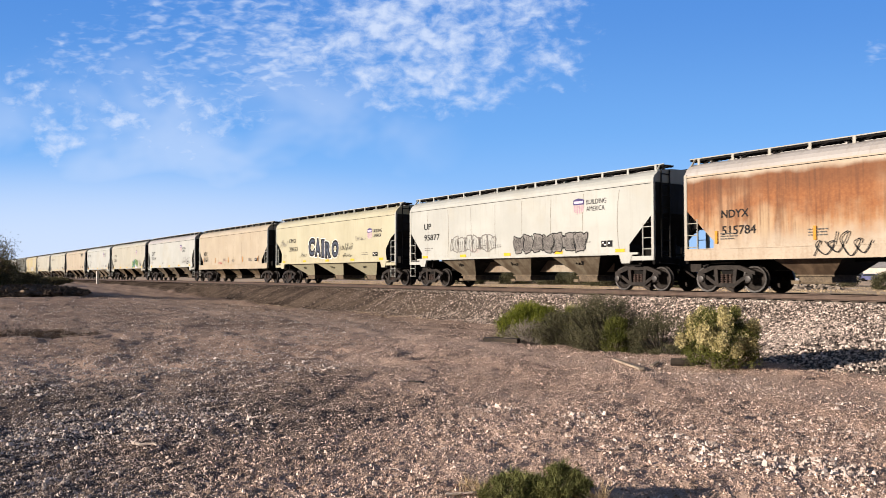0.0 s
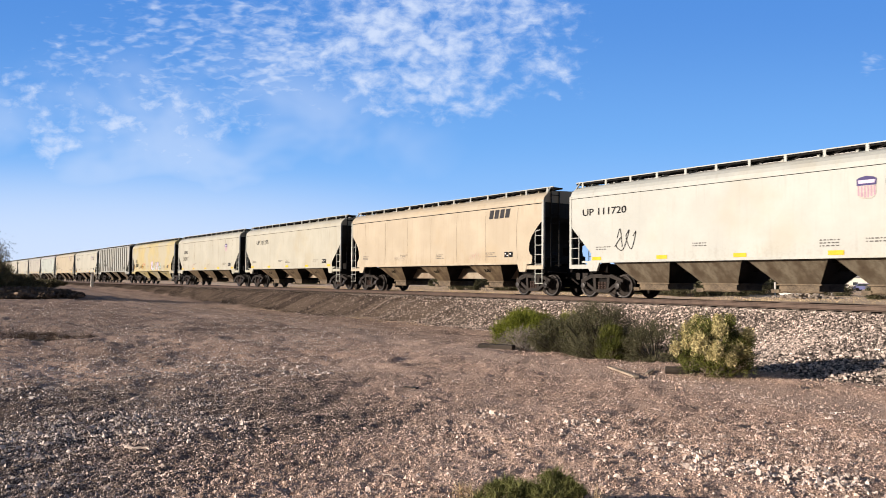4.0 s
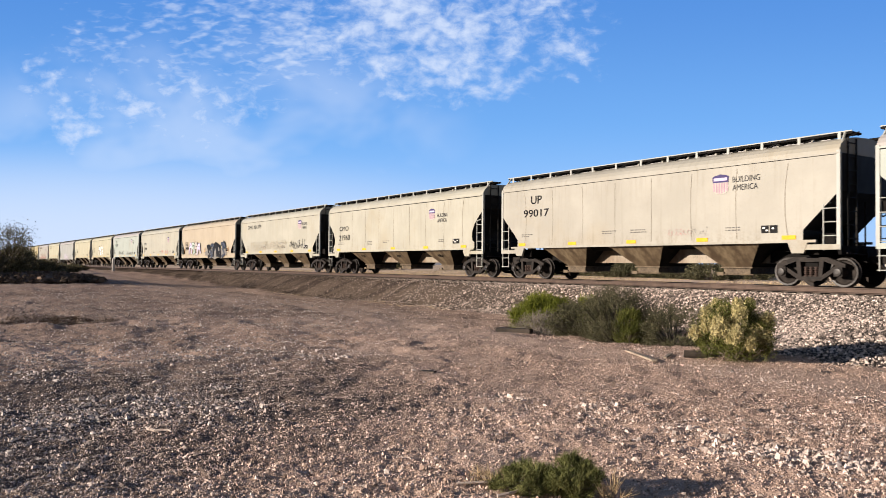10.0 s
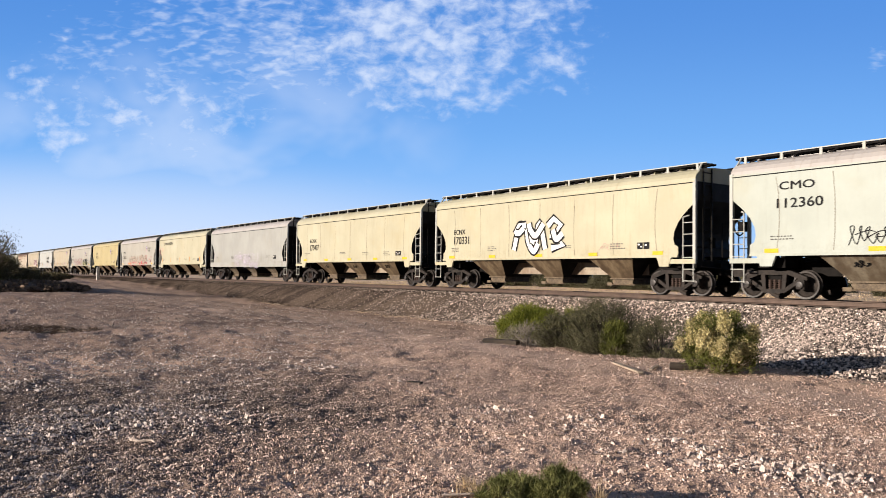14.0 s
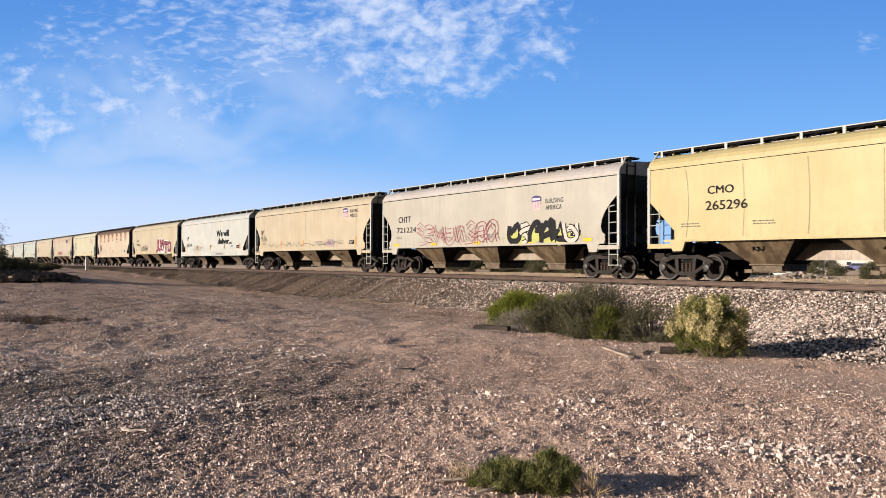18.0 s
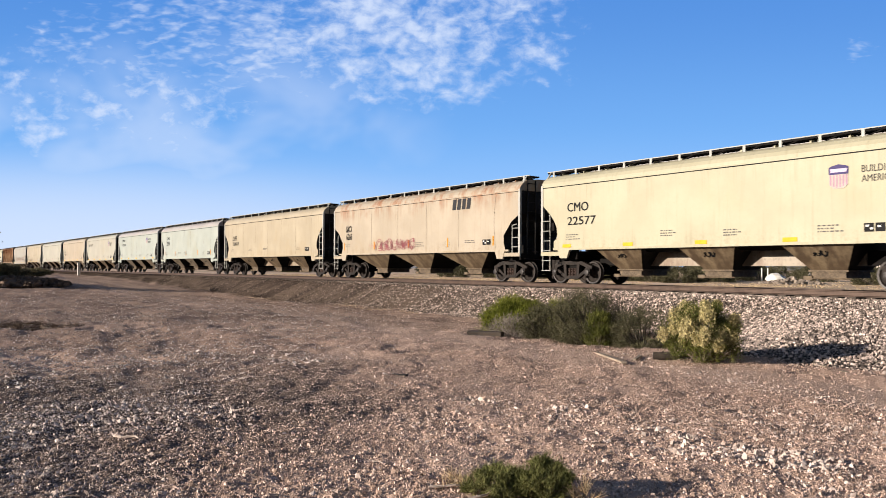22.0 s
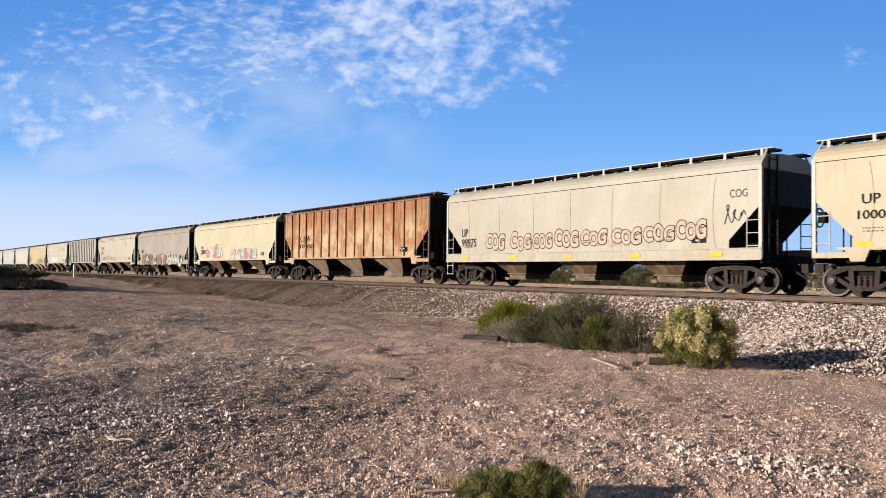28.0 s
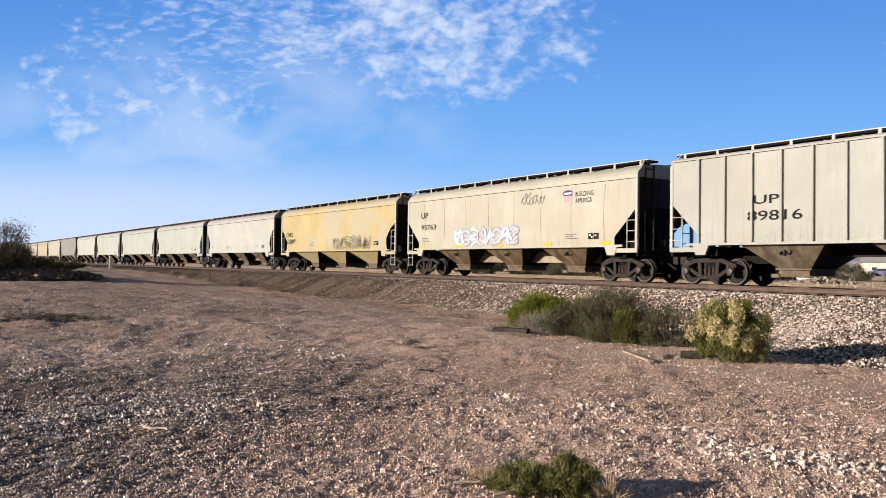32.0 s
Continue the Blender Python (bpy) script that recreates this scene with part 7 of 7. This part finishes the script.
def boulder(x, y, size, seed, label, material=None, name="stone"):
    rng = random.Random(seed)
    bm = bmesh.new()
    bmesh.ops.create_icosphere(bm, subdivisions=2, radius=0.5)
    for v in bm.verts:
        n = noise.noise(v.co * 2.2 + Vector((seed, 0, 0)))
        v.co *= 1 + 0.35 * n
        v.co.z *= 0.62
    ob = new(name, to_mesh(name, bm, material or STONE))
    ob.matrix_basis = pose(x, y, float(land(x, y)) + size * 0.20, 0, 0, rng.uniform(0, 360)) @ Matrix.Scale(size, 4)
    return tagged(ob, label, "stone")


for k, (x, y, s) in enumerate(((-4.27, 3.90, 0.15), (-10.95, 2.65, 0.16), (-4.3, 6.0, 0.15), (-4.0, 6.3, 0.13), (-3.6, 5.9, 0.12), (-4.7, 5.8, 0.11), (-3.35, 6.5, 0.14), (-5.0, 6.4, 0.10), (-3.4, 4.95, 0.07), (-8.5, 2.3, 0.09), (-7.0, 2.6, 0.08), (-6.2, 2.4, 0.07), (-9.3, 3.4, 0.10), (-12.6, 3.3, 0.13), (-7.3, 5.2, 0.08), (-5.6, 6.7, 0.09), (-8.2, 9.3, 0.10), (-9.4, 11.0, 0.11))):
    boulder(x, y, s * 0.48, k + 1, "pale broken stone on the dirt")


def dirt_mound():
    """Heap of dark soil and dead brush by the trees."""
    bm = bmesh.new()
    bmesh.ops.create_icosphere(bm, subdivisions=5, radius=1.0)
    for v in bm.verts:
        n = noise.fractal(v.co * 2.6, 0.9, 2.0, 5)
        v.co = Vector((v.co.x * 3.6, v.co.y * 2.2, v.co.z * 0.60)) * (1 + 0.20 * n)
    soil = two_tone("dark_soil", (0.060, 0.044, 0.034), (0.18, 0.130, 0.096), 1.6, 0.95, fine=14.0, relief=0.05, random_tone=0.5)
    ob = new("dirt_mound", to_mesh("dirt_mound", bm, soil))
    ob.matrix_basis = pose(-58.5, 6.6, float(land(-58.5, 6.6)) + 0.02, 0, 0, 78)
    tagged(ob, "low heap of dark soil and brush", "mound")
    rng = np.random.RandomState(4)
    n = 1500
    u = rng.normal(0, 1, (n, 3))
    u[:, 2] = np.abs(u[:, 2])
    u /= np.linalg.norm(u, axis=1)[:, None]
    p = u * np.array((3.6, 2.2, 0.62)) * rng.uniform(0.9, 1.15, n)[:, None]
    clods = place("loose_earth", rock_mesh("loose_earth", p, rng.uniform(0.12, 0.42, n), 9, soil, 0.9), ob, label="loose clods of earth")
    tagged(clods, kind="stuff")


dirt_mound()


def marker_post(x, y):
    root = tagged(new("marker_post"), "white painted trackside marker post", "post")
    root.location = (x, y, float(land(x, y)))
    bm = bmesh.new()
    box(bm, -0.14, 0.14, -0.14, 0.14, -0.1, 1.45)
    part("shaft", bm, WHITE, root)
    bm = bmesh.new()
    frustum(bm, -0.09, 0.09, -0.09, 0.09, 1.56, -0.15, 0.15, -0.15, 0.15, 1.45)
    part("cap", bm, WHITE, root)


marker_post(-100.1, 19.0)

# ---- beyond the track ----
CONCRETE = two_tone("broken_concrete", (0.16, 0.13, 0.105), (0.32, 0.27, 0.22), 4.0, 0.9, random_tone=0.3)


def rubble(x, y):
    rng = np.random.RandomState(3)
    n = 160
    p = np.stack([x + rng.normal(0, 1.5, n), y + rng.normal(0, 1.0, n), np.zeros(n)], 1)
    p[:, 2] = land(p[:, 0], p[:, 1]) + 0.6 * np.exp(-((p[:, 0] - x) ** 2 + (p[:, 1] - y) ** 2) / 3.0) * rng.uniform(0, 1, n)
    ob = new("rubble", rock_mesh("rubble", p, rng.uniform(0.2, 0.6, n), 4, CONCRETE, 0.7, (ICO, ICO_F)))
    tagged(ob, "heap of broken grey concrete and stones", "rubble", kind="stuff")


rubble(-34.8, 62.7)


def bollard(x, y, h, w, label):
    bm = bmesh.new()
    lathe = [(w * 0.5, 0.0), (w * 0.5, h * 0.94), (w * 0.35, h)]
    n = 12
    loops = [[bm.verts.new((r * math.cos(6.283 * i / n), r * math.sin(6.283 * i / n), z)) for i in range(n)] for r, z in lathe]
    for a, b in zip(loops, loops[1:]):
        for i in range(n):
            bm.faces.new((a[i], a[(i + 1) % n], b[(i + 1) % n], b[i]))
    bm.faces.new(loops[-1])
    ob = new("bollard", to_mesh("bollard", bm, WHITE))
    ob.location = (x, y, float(land(x, y)) - 0.02)
    tagged(ob, label, "post", "white posts beyond the track")


for x, y in ((-47.2, 88.4), (-46.7, 88.4), (-46.2, 88.4)):
    bollard(x, y, 1.6, 0.28, "white round post beyond the track")
for x, y in ((-45.6, 75.7), (-44.9, 75.7)):
    bollard(x, y, 1.4, 0.16, "thin white post beyond the track")
boulder(-37.4, 64.4, 1.9, 61, "white concrete block beside a rubble heap", WHITE, "concrete_block")


def utility_pole(x, y, h):
    root = tagged(new("utility_pole"), "wooden utility pole on the plain", "pole")
    root.location = (x, y, float(land(x, y)))
    bm = bmesh.new()
    bar(bm, (0, 0, -0.2), (0, 0, h), 0.14, 8)
    part("shaft", bm, CREOSOTE, root)
    bm = bmesh.new()
    box(bm, -1.2, 1.2, -0.06, 0.06, h - 0.7, h - 0.55)
    part("crossarm", bm, CREOSOTE, root)


utility_pole(-62.2, 97.8, 4.6)
ROOFING = two_tone("grey_roofing", (0.22, 0.21, 0.20), (0.36, 0.34, 0.33), 2.0, 0.8)
STUCCO = two_tone("pale_stucco", (0.46, 0.42, 0.37), (0.60, 0.56, 0.50), 0.8, 0.9)
PANE = two_tone("dark_glass", (0.02, 0.025, 0.03), (0.05, 0.06, 0.07), 1.0, 0.1)


def house(x, y, yaw, w, d, h, label):
    """Low house: walls, pitched roof, door and windows."""
    root = tagged(new("low_house"), label, "house")
    root.matrix_basis = pose(x, y, float(land(x, y)) - 0.05, 0, 0, yaw)
    bm = bmesh.new()
    box(bm, -w / 2, w / 2, -d / 2, d / 2, 0, h)
    part("wall", bm, STUCCO, root)
    bm = bmesh.new()
    a = [bm.verts.new(p) for p in ((-w / 2 - 0.4, -d / 2 - 0.4, h), (-w / 2 - 0.4, d / 2 + 0.4, h), (-w / 2 - 0.4, 0, h + d * 0.22))]
    b = [bm.verts.new(p) for p in ((w / 2 + 0.4, -d / 2 - 0.4, h), (w / 2 + 0.4, d / 2 + 0.4, h), (w / 2 + 0.4, 0, h + d * 0.22))]
    bm.faces.new(a)
    bm.faces.new(b)
    for i in range(3):
        bm.faces.new((a[i], a[(i + 1) % 3], b[(i + 1) % 3], b[i]))
    part("roof", bm, ROOFING, root)
    for i in range(3):
        cx = -w / 2 + w * (i + 0.5) / 3
        bm = bmesh.new()
        if i == 1:
            box(bm, cx - 0.45, cx + 0.45, -d / 2 - 0.04, -d / 2 + 0.02, 0.05, 2.05)
            part("door", bm, CREOSOTE, root)
        else:
            box(bm, cx - 0.7, cx + 0.7, -d / 2 - 0.04, -d / 2 + 0.02, 0.95, 2.0)
            win = part("window", bm, WHITE, root)
            bm = bmesh.new()
            box(bm, cx - 0.62, cx + 0.62, -d / 2 - 0.06, -d / 2 - 0.045, 1.03, 1.92)
            part("pane", bm, PANE, win)


house(-99, 220, 12, 22, 10, 3.2, "long pale house across the plain")
house(-72, 205, 8, 14, 9, 3.0, "low pale house across the plain")
house(-150, 235, 18, 14, 9, 3.0, "small pale house among scrub")


def parked_car(x, y, yaw):
    """Small dark-blue car far across the plain."""
    root = tagged(new("parked_car"), "dark blue car parked across the plain", "car")
    root.matrix_basis = pose(x, y, float(land(x, y)), 0, 0, yaw)
    blue = two_tone("blue_car_paint", (0.05, 0.06, 0.16), (0.08, 0.09, 0.22), 2.0, 0.3)
    bm = bmesh.new()
    prism(bm, [(-2.2, 0.3), (2.2, 0.3), (2.25, 0.75), (1.3, 0.95), (0.6, 1.45), (-1.2, 1.45), (-1.9, 0.95), (-2.25, 0.85)], -0.85, 0.85)
    part("body", bm, blue, root)
    bm = bmesh.new()
    prism(bm, [(-1.55, 0.98), (0.95, 0.98), (0.5, 1.38), (-1.1, 1.38)], -0.87, 0.87)
    part("window", bm, PANE, root)
    for sx in (-1.4, 1.4):
        for sy in (-0.8, 0.8):
            bm = bmesh.new()
            lathe_y(bm, [(0.32, -0.1), (0.32, 0.1)], 14)
            place("wheel", to_mesh("wheel", bm, BLACK), root, (sx, sy, 0.32))


parked_car(-70.6, 147.8, 10)


def hills():
    """Blue ridge on the horizon."""
    rng = np.random.RandomState(5)
    m, nt, b = surface("far_hills", 1.0, 0.0, 0.0)
    col = mix(nt, noise_node(nt, coords(nt), 0.004, 5.0), (0.20, 0.21, 0.25), (0.27, 0.27, 0.29))
    link(nt, col, b.inputs["Base Color"])
    bm = bmesh.new()
    prev = None
    for k in range(161):
        a = radians(-120 + 160 * k / 160)
        r = 3900
        h = 40 + 34 * math.sin(k * 0.21) + 22 * math.sin(k * 0.47 + 1) + 12 * math.sin(k * 1.1 + 2)
        h = max(10, h)
        x, y = r * math.sin(a), r * math.cos(a)
        row = [bm.verts.new((x, y, -30)), bm.verts.new((x * 1.02, y * 1.02, h * 0.6)), bm.verts.new((x * 1.06, y * 1.06, h)), bm.verts.new((x * 1.12, y * 1.12, -30))]
        if prev:
            for i in range(3):
                bm.faces.new((prev[i], row[i], row[i + 1], prev[i + 1]))
        prev = row
    tagged(new("backdrop_hills", to_mesh("backdrop_hills", bm, m)), "low blue hills along the horizon", "hills", kind="structure")


hills()


def motions():
    """The train runs past at an even pace."""
    run = [
        (0, 0.381),
        (1, 24.820),
        (2, 50.056),
        (3, 76.143),
        (4, 100.933),
        (5, 126.167),
        (6, 151.467),
        (7, 176.527),
        (8, 201.754),
        (9, 226.944),
        (10, 252.910),
        (11, 277.261),
        (12, 303.346),
        (13, 327.729),
        (14, 353.062),
        (15, 378.500),
        (16, 403.733),
        (17, 429.550),
        (18, 453.841),
        (19, 479.139),
        (20, 504.376),
        (21, 529.710),
        (22, 555.631),
        (23, 580.017),
        (24, 606.132),
        (25, 630.704),
        (26, 656.067),
        (27, 681.300),
        (28, 706.265),
        (29, 732.321),
        (30, 756.868),
        (31, 782.125),
        (32, 807.421),
    ]
    for car, start in CARS:
        walk(car, [(t, pose(start + d, TRACK_Y, RAIL_Z)) for t, d in run])


motions()
